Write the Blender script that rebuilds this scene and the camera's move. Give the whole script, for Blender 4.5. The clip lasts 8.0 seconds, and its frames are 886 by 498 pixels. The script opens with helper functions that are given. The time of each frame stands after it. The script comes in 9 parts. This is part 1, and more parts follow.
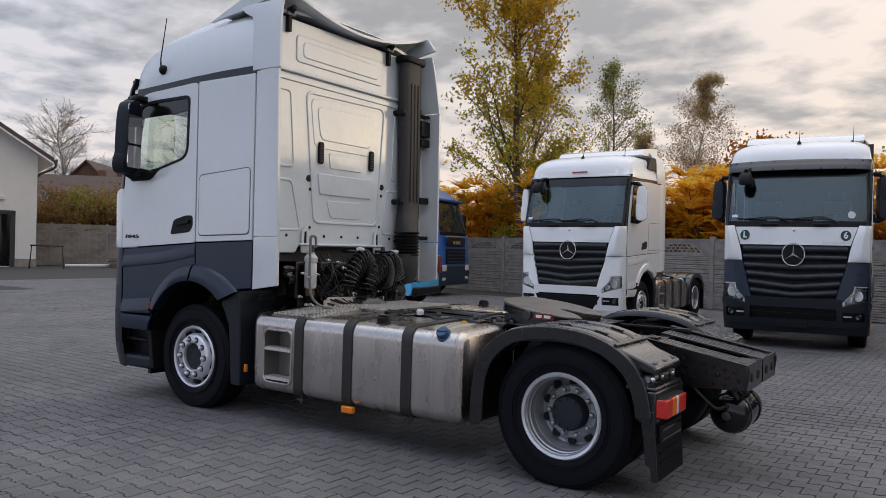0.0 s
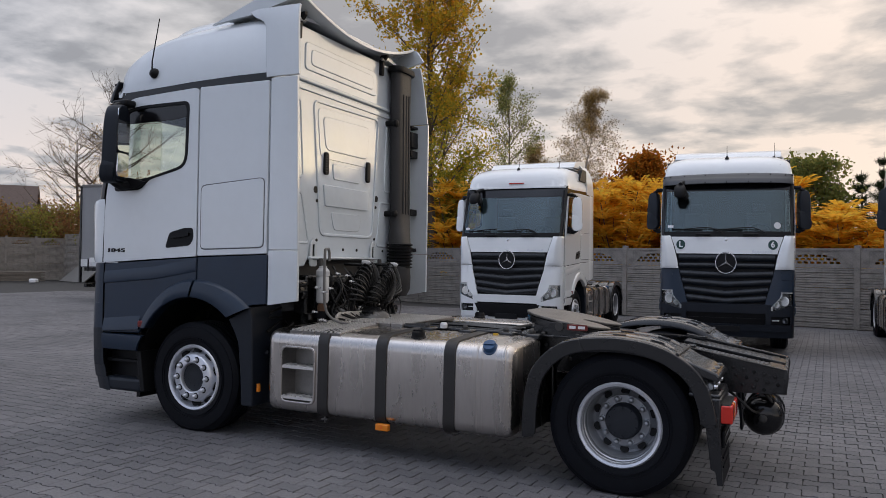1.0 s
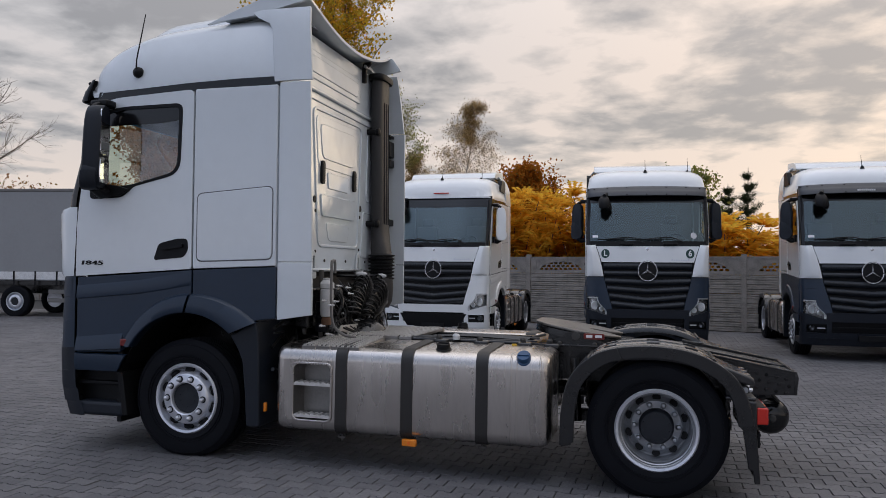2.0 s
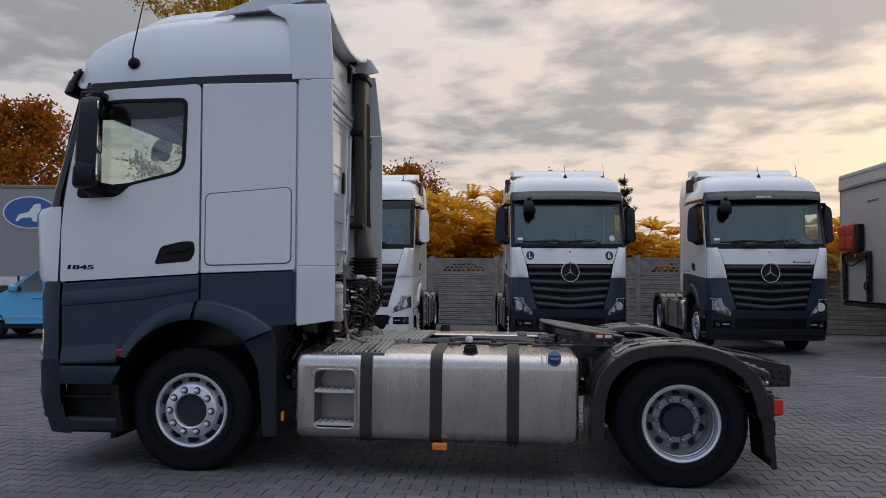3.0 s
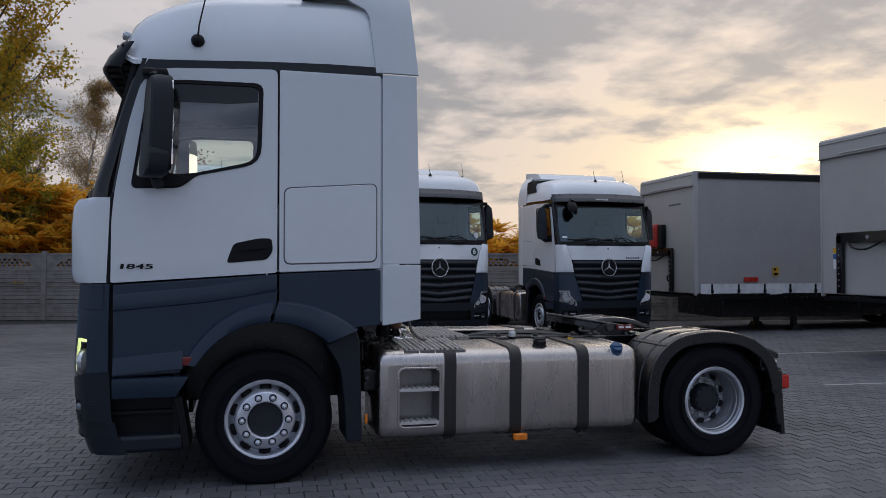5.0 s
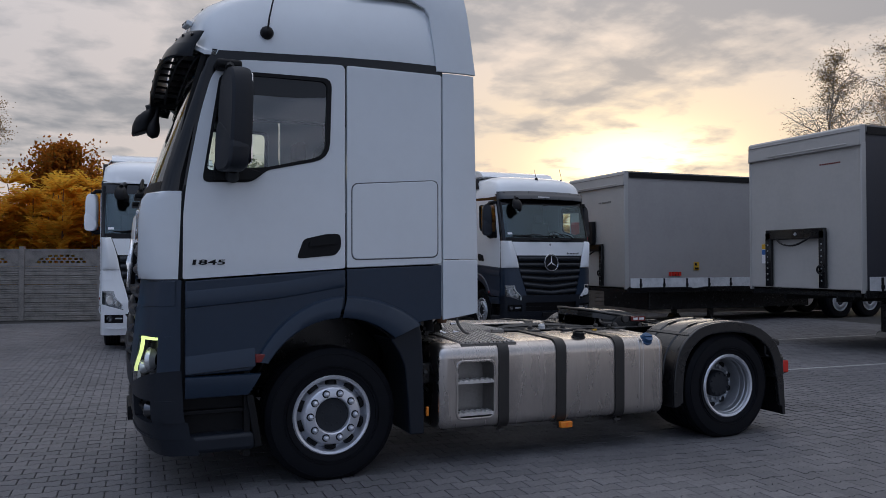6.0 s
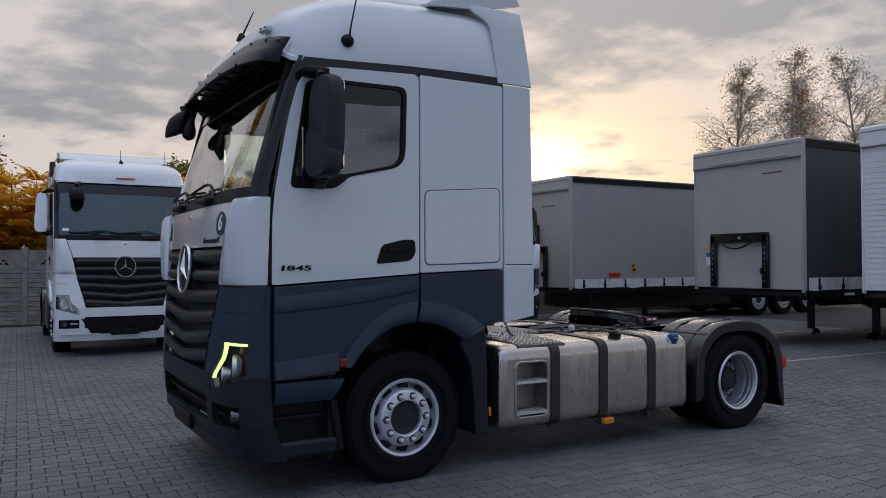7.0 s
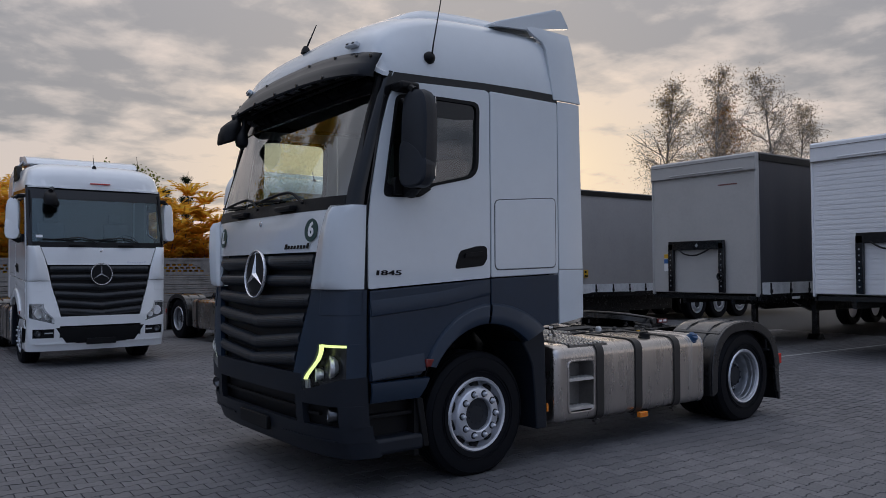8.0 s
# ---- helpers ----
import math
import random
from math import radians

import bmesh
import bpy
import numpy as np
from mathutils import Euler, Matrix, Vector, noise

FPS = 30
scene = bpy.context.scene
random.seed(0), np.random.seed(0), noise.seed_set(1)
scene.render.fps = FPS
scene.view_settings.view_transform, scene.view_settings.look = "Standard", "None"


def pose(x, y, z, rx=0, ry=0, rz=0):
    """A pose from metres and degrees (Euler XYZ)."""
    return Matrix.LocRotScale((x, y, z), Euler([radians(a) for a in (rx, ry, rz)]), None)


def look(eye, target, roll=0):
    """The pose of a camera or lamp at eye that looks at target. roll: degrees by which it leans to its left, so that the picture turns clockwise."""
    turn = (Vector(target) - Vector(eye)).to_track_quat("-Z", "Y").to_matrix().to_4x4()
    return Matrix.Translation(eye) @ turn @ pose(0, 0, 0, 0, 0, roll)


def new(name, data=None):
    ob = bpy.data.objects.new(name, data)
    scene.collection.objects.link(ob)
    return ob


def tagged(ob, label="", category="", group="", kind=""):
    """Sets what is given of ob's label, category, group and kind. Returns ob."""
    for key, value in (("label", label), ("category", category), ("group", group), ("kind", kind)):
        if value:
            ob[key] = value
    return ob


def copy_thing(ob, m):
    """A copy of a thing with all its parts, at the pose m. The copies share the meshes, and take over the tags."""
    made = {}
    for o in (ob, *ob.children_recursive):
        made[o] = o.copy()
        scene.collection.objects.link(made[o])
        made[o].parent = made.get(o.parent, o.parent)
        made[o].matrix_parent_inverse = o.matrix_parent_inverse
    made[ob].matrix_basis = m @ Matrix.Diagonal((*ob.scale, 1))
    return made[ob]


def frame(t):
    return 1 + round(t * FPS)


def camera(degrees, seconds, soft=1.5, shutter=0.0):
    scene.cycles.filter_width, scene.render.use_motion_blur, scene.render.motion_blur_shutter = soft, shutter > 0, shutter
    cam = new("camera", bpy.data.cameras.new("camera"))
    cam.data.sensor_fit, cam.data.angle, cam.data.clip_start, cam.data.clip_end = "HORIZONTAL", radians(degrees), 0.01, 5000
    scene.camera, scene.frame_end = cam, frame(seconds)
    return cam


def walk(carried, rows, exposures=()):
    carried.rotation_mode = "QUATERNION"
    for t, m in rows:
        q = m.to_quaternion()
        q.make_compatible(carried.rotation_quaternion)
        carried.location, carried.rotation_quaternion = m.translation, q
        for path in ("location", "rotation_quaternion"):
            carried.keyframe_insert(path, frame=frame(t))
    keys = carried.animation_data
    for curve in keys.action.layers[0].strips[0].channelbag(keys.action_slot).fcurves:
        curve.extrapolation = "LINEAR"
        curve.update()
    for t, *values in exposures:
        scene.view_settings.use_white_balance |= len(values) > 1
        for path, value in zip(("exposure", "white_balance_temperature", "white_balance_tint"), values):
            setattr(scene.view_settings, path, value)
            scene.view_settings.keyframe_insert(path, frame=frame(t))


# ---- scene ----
cam = camera(60.2, 8.0, soft=0.4)
METRES, EYE, TILT, LEAN, TURN = 10.2, 1.535, -0.40, 0.28, 35.6
ROWS = [
    (0.0, 0.0, 0.0, 0.0, -0.01, 0.4, -1.57),
    (0.5, -0.0596, 0.0048, 0.0008, -4.11, 0.79, -1.37),
    (1.0, -0.1173, 0.0128, 0.0001, -8.9, 1.3, -1.07),
    (1.5, -0.1749, 0.0275, 0.0002, -13.87, 1.77, -0.84),
    (3.0, -0.3467, 0.094, 0.0014, -29.16, 2.24, -0.25),
    (3.5, -0.4023, 0.1265, 0.001, -34.59, 2.17, -0.12),
    (4.0, -0.4552, 0.162, 0.0021, -40.04, 2.05, -0.06),
    (5.5, -0.6047, 0.2916, 0.0047, -52.86, 1.65, 0.25),
    (6.0, -0.6466, 0.3396, 0.0042, -57.23, 1.46, 0.33),
    (6.5, -0.6831, 0.3893, 0.0065, -61.2, 1.34, 0.36),
    (7.0, -0.7226, 0.4398, 0.0085, -64.74, 1.43, 0.44),
    (7.5, -0.7592, 0.4905, 0.0099, -68.25, 1.69, 0.55),
    (8.0, -0.7976, 0.5361, 0.0072, -71.07, 1.96, 0.64),
]
walk(cam, [(t, pose(0, 0, EYE, TILT, LEAN, TURN) @ pose(METRES * x, METRES * y, METRES * z, 90 + pitch, roll, yaw)) for t, x, y, z, yaw, pitch, roll in ROWS],
     [(0.0, 0.46, 6850, 10), (1.5, 0.31, 6800, 10), (3.5, 0.07, 6500, 10), (5.5, -0.12, 6150, 10), (7.0, -0.09, 6150, 10), (8.0, -0.20, 6200, 10)])

# ---------------------------------------------------------------- world and sun
SUN_AZ, SUN_EL = radians(35.8), radians(7.1)      # azimuth from +y towards +x
SUN_DIR = Vector((math.sin(SUN_AZ) * math.cos(SUN_EL), math.cos(SUN_AZ) * math.cos(SUN_EL), math.sin(SUN_EL)))


def math_node(tree, op, a, b=None, clamp=False):
    n = tree.nodes.new("ShaderNodeMath")
    n.operation, n.use_clamp = op, clamp
    for i, v in enumerate((a, b)):
        if v is None:
            continue
        if isinstance(v, (int, float)):
            n.inputs[i].default_value = v
        else:
            tree.links.new(v, n.inputs[i])
    return n.outputs[0]


def ramp_node(tree, fac, stops):
    n = tree.nodes.new("ShaderNodeValToRGB")
    els = n.color_ramp.elements
    while len(els) < len(stops):
        els.new(0.5)
    for e, (p, c) in zip(els, stops):
        e.position, e.color = p, (*c, 1) if len(c) == 3 else c
    tree.links.new(fac, n.inputs[0])
    return n.outputs[0]


def mix_node(tree, fac, a, b, mode="MIX"):
    n = tree.nodes.new("ShaderNodeMix")
    n.data_type, n.blend_type = "RGBA", mode
    for sock, v in ((n.inputs[0], fac), (n.inputs[6], a), (n.inputs[7], b)):
        if isinstance(v, (int, float)):
            sock.default_value = v
        elif isinstance(v, tuple):
            sock.default_value = (*v, 1)
        else:
            tree.links.new(v, sock)
    return n.outputs[2]


def noise_node(tree, vector, scale, detail=4.0, rough=0.55, distort=0.0):
    n = tree.nodes.new("ShaderNodeTexNoise")
    n.inputs["Scale"].default_value, n.inputs["Detail"].default_value = scale, detail
    n.inputs["Roughness"].default_value, n.inputs["Distortion"].default_value = rough, distort
    if vector is not None:
        tree.links.new(vector, n.inputs["Vector"])
    return n.outputs["Fac"]


def make_world():
    w = bpy.data.worlds.new("evening_sky")
    scene.world = w
    w.use_nodes = True
    t = w.node_tree
    t.nodes.clear()
    out, bg = t.nodes.new("ShaderNodeOutputWorld"), t.nodes.new("ShaderNodeBackground")
    t.links.new(bg.outputs[0], out.inputs[0])
    sky = t.nodes.new("ShaderNodeTexSky")
    sky.sky_type, sky.sun_disc = "NISHITA", False
    sky.sun_elevation, sky.sun_rotation = SUN_EL, SUN_AZ
    coord = t.nodes.new("ShaderNodeTexCoord").outputs["Generated"]
    sep = t.nodes.new("ShaderNodeSeparateXYZ")
    t.links.new(coord, sep.inputs[0])
    up = math_node(t, "MAXIMUM", sep.outputs[2], 0.0)
    # a cloud layer overhead: its pattern is drawn together towards the horizon
    away_by = math_node(t, "DIVIDE", 1.0, math_node(t, "ADD", up, 0.15))
    layer = t.nodes.new("ShaderNodeVectorMath")
    layer.operation = "SCALE"
    t.links.new(coord, layer.inputs[0]), t.links.new(away_by, layer.inputs["Scale"])
    spread = t.nodes.new("ShaderNodeMapping")
    spread.inputs["Scale"].default_value = (1.0, 1.0, 0.0)
    spread.inputs["Location"].default_value = (2.3, 0.7, 0.0)
    t.links.new(layer.outputs[0], spread.inputs[0])
    big = noise_node(t, spread.outputs[0], 1.25, 3.0, 0.5, 0.0)
    fine = noise_node(t, spread.outputs[0], 4.6, 6.0, 0.53, 0.15)
    thick = math_node(t, "ADD", math_node(t, "MULTIPLY", big, 0.53), math_node(t, "MULTIPLY", fine, 0.47))
    # nearness to the sun, and to the bright streak that it makes low in the sky
    def nearness(stretch):
        v = t.nodes.new("ShaderNodeVectorMath")
        v.operation = "MULTIPLY"
        v.inputs[1].default_value = (1.0, 1.0, stretch)
        t.links.new(coord, v.inputs[0])
        n = t.nodes.new("ShaderNodeVectorMath")
        n.operation = "NORMALIZE"
        t.links.new(v.outputs[0], n.inputs[0])
        d = t.nodes.new("ShaderNodeVectorMath")
        d.operation = "DOT_PRODUCT"
        t.links.new(n.outputs[0], d.inputs[0])
        d.inputs[1].default_value = Vector((SUN_DIR.x, SUN_DIR.y, SUN_DIR.z * stretch)).normalized()
        return d.outputs["Value"]
    dot = nearness(1.0)
    near = math_node(t, "MAXIMUM", dot, 0.0)
    flatter = math_node(t, "MAXIMUM", nearness(2.4), 0.0)
    away = math_node(t, "MULTIPLY", math_node(t, "SUBTRACT", 0.15, dot), 1.0, True)
    core = math_node(t, "POWER", flatter, 300.0)
    wide = math_node(t, "POWER", flatter, 38.0)
    glow = math_node(t, "POWER", near, 3.0)
    low = math_node(t, "POWER", math_node(t, "SUBTRACT", 1.0, up), 6.0)
    # clear air between the clouds: pale warm low down, blue-grey above
    clear = mix_node(t, low, (0.53, 0.54, 0.585), (0.96, 0.80, 0.71))
    clear = mix_node(t, glow, clear, (0.98, 0.80, 0.68))
    clear = mix_node(t, wide, clear, (1.26, 0.97, 0.61))
    clear = mix_node(t, core, clear, (3.2, 2.6, 1.5))
    dark = mix_node(t, glow, (0.295, 0.30, 0.33), (0.47, 0.435, 0.425))
    pale = mix_node(t, glow, (0.41, 0.42, 0.455), (0.70, 0.61, 0.545))
    # the layer breaks up towards the horizon
    lean = ramp_node(t, up, [(0.0, (0.0, 0.0, 0.0)), (0.13, (0.08, 0.08, 0.08)), (0.21, (0.40, 0.40, 0.40)), (0.30, (0.68, 0.68, 0.68)), (0.48, (1, 1, 1))])
    depth = math_node(t, "ADD", thick, math_node(t, "SUBTRACT", math_node(t, "MULTIPLY", lean, 0.17), 0.085))
    depth = math_node(t, "SUBTRACT", depth, math_node(t, "MULTIPLY", core, 0.03))
    cover = ramp_node(t, depth, [(0.425, (0, 0, 0)), (0.475, (0.60, 0.60, 0.60)), (0.545, (1, 1, 1))])
    cloud = mix_node(t, ramp_node(t, depth, [(0.465, (0, 0, 0)), (0.575, (1, 1, 1))]), pale, dark)
    both = mix_node(t, cover, clear, cloud)
    # the side away from the sunset is bluer
    both = mix_node(t, 1.0, both, mix_node(t, away, (1.0, 1.0, 1.0), (0.85, 1.02, 1.34)), "MULTIPLY")
    # an overcast sky is brightest overhead
    climb = math_node(t, "ADD", 0.92, math_node(t, "MULTIPLY", math_node(t, "POWER", up, 2.6), 3.5))
    lit = mix_node(t, 1.0, both, climb, "MULTIPLY")
    n_sky = mix_node(t, 1.0, sky.outputs[0], (0.06, 0.06, 0.06), "MULTIPLY")
    total = mix_node(t, 0.12, lit, n_sky)
    t.links.new(total, bg.inputs[0])
    bg.inputs[1].default_value = 1.0
    lamp = bpy.data.lights.new("sun", "SUN")
    lamp.energy, lamp.angle, lamp.color = 0.32, radians(28), (1.0, 0.84, 0.64)
    ob = new("sun", lamp)
    ob.matrix_world = look(SUN_DIR * 50, (0, 0, 0))


make_world()


# ---------------------------------------------------------------- materials
def mat(name, color, rough=0.5, metal=0.0, vary=0.12, scale=6.0, bump=0.0, bump_scale=60.0, coat=0.0, dark=None, rvary=0.1,
        space="Object", stretch=(1, 1, 1), spec=0.5):
    """A surface with two scales of variation in colour, one in gloss, and a fine relief."""
    m = bpy.data.materials.new(name)
    m.use_nodes = True
    t = m.node_tree
    b = t.nodes["Principled BSDF"]
    co = t.nodes.new("ShaderNodeTexCoord").outputs[space]
    if stretch != (1, 1, 1):
        mp = t.nodes.new("ShaderNodeMapping")
        mp.inputs["Scale"].default_value = stretch
        t.links.new(co, mp.inputs[0])
        co = mp.outputs[0]
    n1, n2 = noise_node(t, co, scale, 5.0, 0.6), noise_node(t, co, scale * 9, 3.0, 0.6)
    both = math_node(t, "ADD", math_node(t, "MULTIPLY", n1, 0.65), math_node(t, "MULTIPLY", n2, 0.35))
    lo = dark or tuple(c * (1 - vary) for c in color)
    hi = tuple(min(1, c * (1 + vary * 0.6)) for c in color)
    t.links.new(ramp_node(t, both, [(0.32, lo), (0.52, color), (0.72, hi)]), b.inputs["Base Color"])
    b.inputs["Metallic"].default_value = metal
    b.inputs["Specular IOR Level"].default_value = spec
    r = math_node(t, "ADD", rough - rvary / 2, math_node(t, "MULTIPLY", n1, rvary), True)
    t.links.new(r, b.inputs["Roughness"])
    if coat:
        b.inputs["Coat Weight"].default_value, b.inputs["Coat Roughness"].default_value = coat, 0.06
    if bump:
        bn = t.nodes.new("ShaderNodeBump")
        bn.inputs["Strength"].default_value, bn.inputs["Distance"].default_value = min(1, bump), 0.004
        t.links.new(noise_node(t, co, bump_scale, 4.0, 0.6), bn.inputs["Height"])
        t.links.new(bn.outputs[0], b.inputs["Normal"])
    return m


def glass_mat(name, tint=(0.75, 0.8, 0.78), rough=0.0, base=0.07, sheen=(1.0, 1.0, 1.0)):
    """Thin clear pane: see-through straight on, a mirror at a flat angle."""
    m = bpy.data.materials.new(name)
    m.use_nodes = True
    t = m.node_tree
    t.nodes.clear()
    out = t.nodes.new("ShaderNodeOutputMaterial")
    tr, gl, mx = t.nodes.new("ShaderNodeBsdfTransparent"), t.nodes.new("ShaderNodeBsdfGlossy"), t.nodes.new("ShaderNodeMixShader")
    lw = t.nodes.new("ShaderNodeLayerWeight")
    lw.inputs[0].default_value = 0.5
    gloss = math_node(t, "ADD", base, math_node(t, "MULTIPLY", math_node(t, "POWER", lw.outputs["Facing"], 4.0), 0.9 - base), True)
    tr.inputs[0].default_value = (*tint, 1)
    gl.inputs["Roughness"].default_value = rough
    gl.inputs["Color"].default_value = (*sheen, 1)
    t.links.new(gloss, mx.inputs[0])
    t.links.new(tr.outputs[0], mx.inputs[1]), t.links.new(gl.outputs[0], mx.inputs[2])
    t.links.new(mx.outputs[0], out.inputs[0])
    return m


def glow_mat(name, color, power):
    m = bpy.data.materials.new(name)
    m.use_nodes = True
    b = m.node_tree.nodes["Principled BSDF"]
    b.inputs["Base Color"].default_value = (*color, 1)
    b.inputs["Emission Color"].default_value, b.inputs["Emission Strength"].default_value = (*color, 1), power
    return m


M = {}
M["paint"] = mat("white_paint", (0.64, 0.68, 0.71), 0.22, vary=0.035, scale=1.2, coat=0.8, rvary=0.08, bump=0.5, bump_scale=1.6)
# same white, brightened in colour to lift the trucks farther back
M["paint_bright"] = mat("brightened_white_paint", (0.82, 0.84, 0.85), 0.22, vary=0.03, scale=1.2, coat=0.7, rvary=0.08)
def pressed_paint():
    """Glossy white paint on thin pressed sheet that is nowhere quite flat."""
    m = mat("pressed_sheet_paint", (0.63, 0.69, 0.74), 0.12, vary=0.05, scale=2.5, coat=0.8, rvary=0.10, spec=0.4)
    t = m.node_tree
    bn = t.nodes.new("ShaderNodeBump")
    bn.inputs["Strength"].default_value, bn.inputs["Distance"].default_value = 1.0, 0.012
    co = t.nodes.new("ShaderNodeTexCoord").outputs["Object"]
    t.links.new(noise_node(t, co, 3.2, 2.0, 0.45), bn.inputs["Height"])
    t.links.new(bn.outputs[0], t.nodes["Principled BSDF"].inputs["Normal"])
    return m


M["paint_press"] = pressed_paint()
M["paint_matt"] = mat("white_plastic", (0.76, 0.77, 0.79), 0.42, vary=0.04, scale=2.0)
M["grey"] = mat("anthracite_plastic", (0.0105, 0.0235, 0.046), 0.36, vary=0.12, scale=3, bump=0.12, bump_scale=400, rvary=0.14)
M["bumper"] = mat("dark_bumper_plastic", (0.007, 0.0105, 0.0175), 0.48, vary=0.15, scale=4, bump=0.15, bump_scale=350, spec=0.35)
M["trim"] = mat("black_plastic", (0.0055, 0.0058, 0.007), 0.5, vary=0.25, scale=5, spec=0.22, bump=0.2, bump_scale=300)
M["gloss_black"] = mat("gloss_black", (0.006, 0.006, 0.007), 0.14, vary=0.1, scale=3)
M["rubber"] = mat("tyre_rubber", (0.0042, 0.005, 0.0078), 0.62, vary=0.35, scale=8, bump=0.25, bump_scale=120, spec=0.16)
M["chassis"] = mat("chassis_paint", (0.0065, 0.0068, 0.0078), 0.26, vary=0.4, scale=9, bump=0.2, bump_scale=80, spec=0.7)
M["dusty"] = mat("dusty_iron", (0.045, 0.042, 0.04), 0.6, vary=0.35, scale=9, bump=0.4, bump_scale=70)
M["alu"] = mat("brushed_aluminium", (0.55, 0.515, 0.485), 0.27, metal=1.0, vary=0.15, scale=3.2, rvary=0.22, stretch=(1.6, 1, 0.28), bump=0.06, bump_scale=90)
M["alu_plate"] = mat("chequer_aluminium", (0.66, 0.645, 0.62), 0.42, metal=0.6, vary=0.22, scale=8, bump=0.3, bump_scale=50)
M["rim"] = mat("silver_rim_paint", (0.66, 0.68, 0.73), 0.30, metal=0.55, vary=0.10, scale=7, bump=0.05, bump_scale=200)
# darker copy of the rim silver: shade in deep rear dishes put into colour
M["rim_dull"] = mat("dimmed_silver_rim", (0.36, 0.375, 0.40), 0.33, metal=0.6, vary=0.2, scale=9, bump=0.08, bump_scale=160)
M["chrome"] = mat("chrome", (0.86, 0.87, 0.88), 0.22, metal=0.75, vary=0.05)
M["hub"] = mat("hub_cast", (0.009, 0.012, 0.018), 0.6, vary=0.2, scale=12, bump=0.2)
M["glass"] = glass_mat("clear_glass", (0.80, 0.88, 0.84), 0.0, 0.135)
M["screen"] = glass_mat("windscreen_glass", (0.74, 0.83, 0.78), 0.0, 0.21)
# far windscreens: the sky's blue reflection is put into tint and sheen
M["screen_far"] = glass_mat("bluish_windscreen_glass", (0.60, 0.76, 0.80), 0.12, 0.11, (0.78, 0.96, 1.0))
# crown and lid: a little lighter and glossier than the rest of the mudguard
M["mud_top"] = mat("glossy_dark_plastic", (0.014, 0.014, 0.016), 0.22, spec=0.8, coat=0.4, vary=0.35, scale=5, bump=0.15, bump_scale=150)
M["greasy"] = mat("worn_steel_plate", (0.16, 0.148, 0.136), 0.38, metal=0.55, vary=0.55, scale=7, bump=0.4, bump_scale=60, dark=(0.03, 0.028, 0.026))
M["lens"] = glass_mat("lamp_glass", (0.96, 0.97, 0.97), 0.03, 0.03)
M["red"] = mat("red_lamp", (0.55, 0.03, 0.02), 0.2, vary=0.1)
M["amber"] = mat("amber_lamp", (0.75, 0.22, 0.02), 0.25, vary=0.1)
def perforated():
    """Dark sheet with close rows of small holes."""
    m = mat("perforated_mesh", (0.03, 0.033, 0.038), 0.5, vary=0.1)
    t = m.node_tree
    b = t.nodes["Principled BSDF"]
    sep = t.nodes.new("ShaderNodeSeparateXYZ")
    t.links.new(t.nodes.new("ShaderNodeTexCoord").outputs["Object"], sep.inputs[0])
    a = math_node(t, "SINE", math_node(t, "MULTIPLY", sep.outputs[1], 2 * math.pi / 0.017))
    c = math_node(t, "SINE", math_node(t, "MULTIPLY", sep.outputs[2], 2 * math.pi / 0.017))
    hole = math_node(t, "GREATER_THAN", math_node(t, "ADD", a, c), 0.1)
    t.links.new(mix_node(t, hole, (0.030, 0.036, 0.046), (0.001, 0.001, 0.001)), b.inputs["Base Color"])
    return m


M["mesh"] = perforated()
M["grille"] = mat("grille_plastic", (0.0125, 0.0175, 0.026), 0.34, vary=0.15, scale=4, bump=0.1, bump_scale=350)
M["grey_bar"] = mat("grille_grey", (0.030, 0.032, 0.036), 0.5, vary=0.12, scale=3)
M["seam"] = mat("panel_gap", (0.10, 0.10, 0.11), 0.8, vary=0.1)
M["red_dark"] = mat("dark_red_lamp", (0.16, 0.015, 0.012), 0.3)
M["lens_white"] = mat("clear_plastic", (0.55, 0.56, 0.57), 0.2, vary=0.1)
M["mirror"] = mat("mirror_glass", (0.8, 0.8, 0.8), 0.03, metal=1.0, vary=0.01, rvary=0.0)
M["visor"] = mat("smoked_acrylic", (0.0075, 0.009, 0.012), 0.30, vary=0.2, scale=4, spec=0.22)
M["visor_grey"] = mat("grey_smoked_acrylic", (0.040, 0.044, 0.052), 0.30, vary=0.2, scale=4)
M["strap"] = mat("strap_rubber", (0.020, 0.018, 0.017), 0.5, vary=0.2, scale=10)
M["alu_dark"] = mat("darkened_aluminium", (0.27, 0.26, 0.25), 0.42, metal=0.9, vary=0.2, scale=6)
M["mud"] = mat("black_mudguard", (0.008, 0.0084, 0.010), 0.28, spec=0.6, coat=0.2, vary=0.35, scale=5, bump=0.12, bump_scale=150)
M["duct"] = mat("grey_duct_plastic", (0.026, 0.025, 0.026), 0.55, vary=0.2, scale=5, bump=0.2, bump_scale=200)
M["rail"] = mat("grey_rail", (0.16, 0.155, 0.15), 0.45, vary=0.15)
M["strip"] = mat("pale_strip", (0.68, 0.69, 0.70), 0.38, vary=0.3, scale=5)
M["red_plastic"] = mat("red_plastic", (0.42, 0.025, 0.018), 0.4, vary=0.1)
M["paving_far"] = mat("paving_joint", (0.036, 0.035, 0.035), 0.85, vary=0.25, scale=1.5, bump=0.5, bump_scale=40)
M["box_grey"] = mat("grey_box_skin", (0.27, 0.275, 0.285), 0.5, vary=0.08, scale=1.2)
M["sign_blue"] = mat("sign_blue", (0.035, 0.12, 0.34), 0.45, vary=0.1)
M["cyan_pale"] = mat("pale_blue_strip", (0.12, 0.36, 0.58), 0.35, vary=0.05)
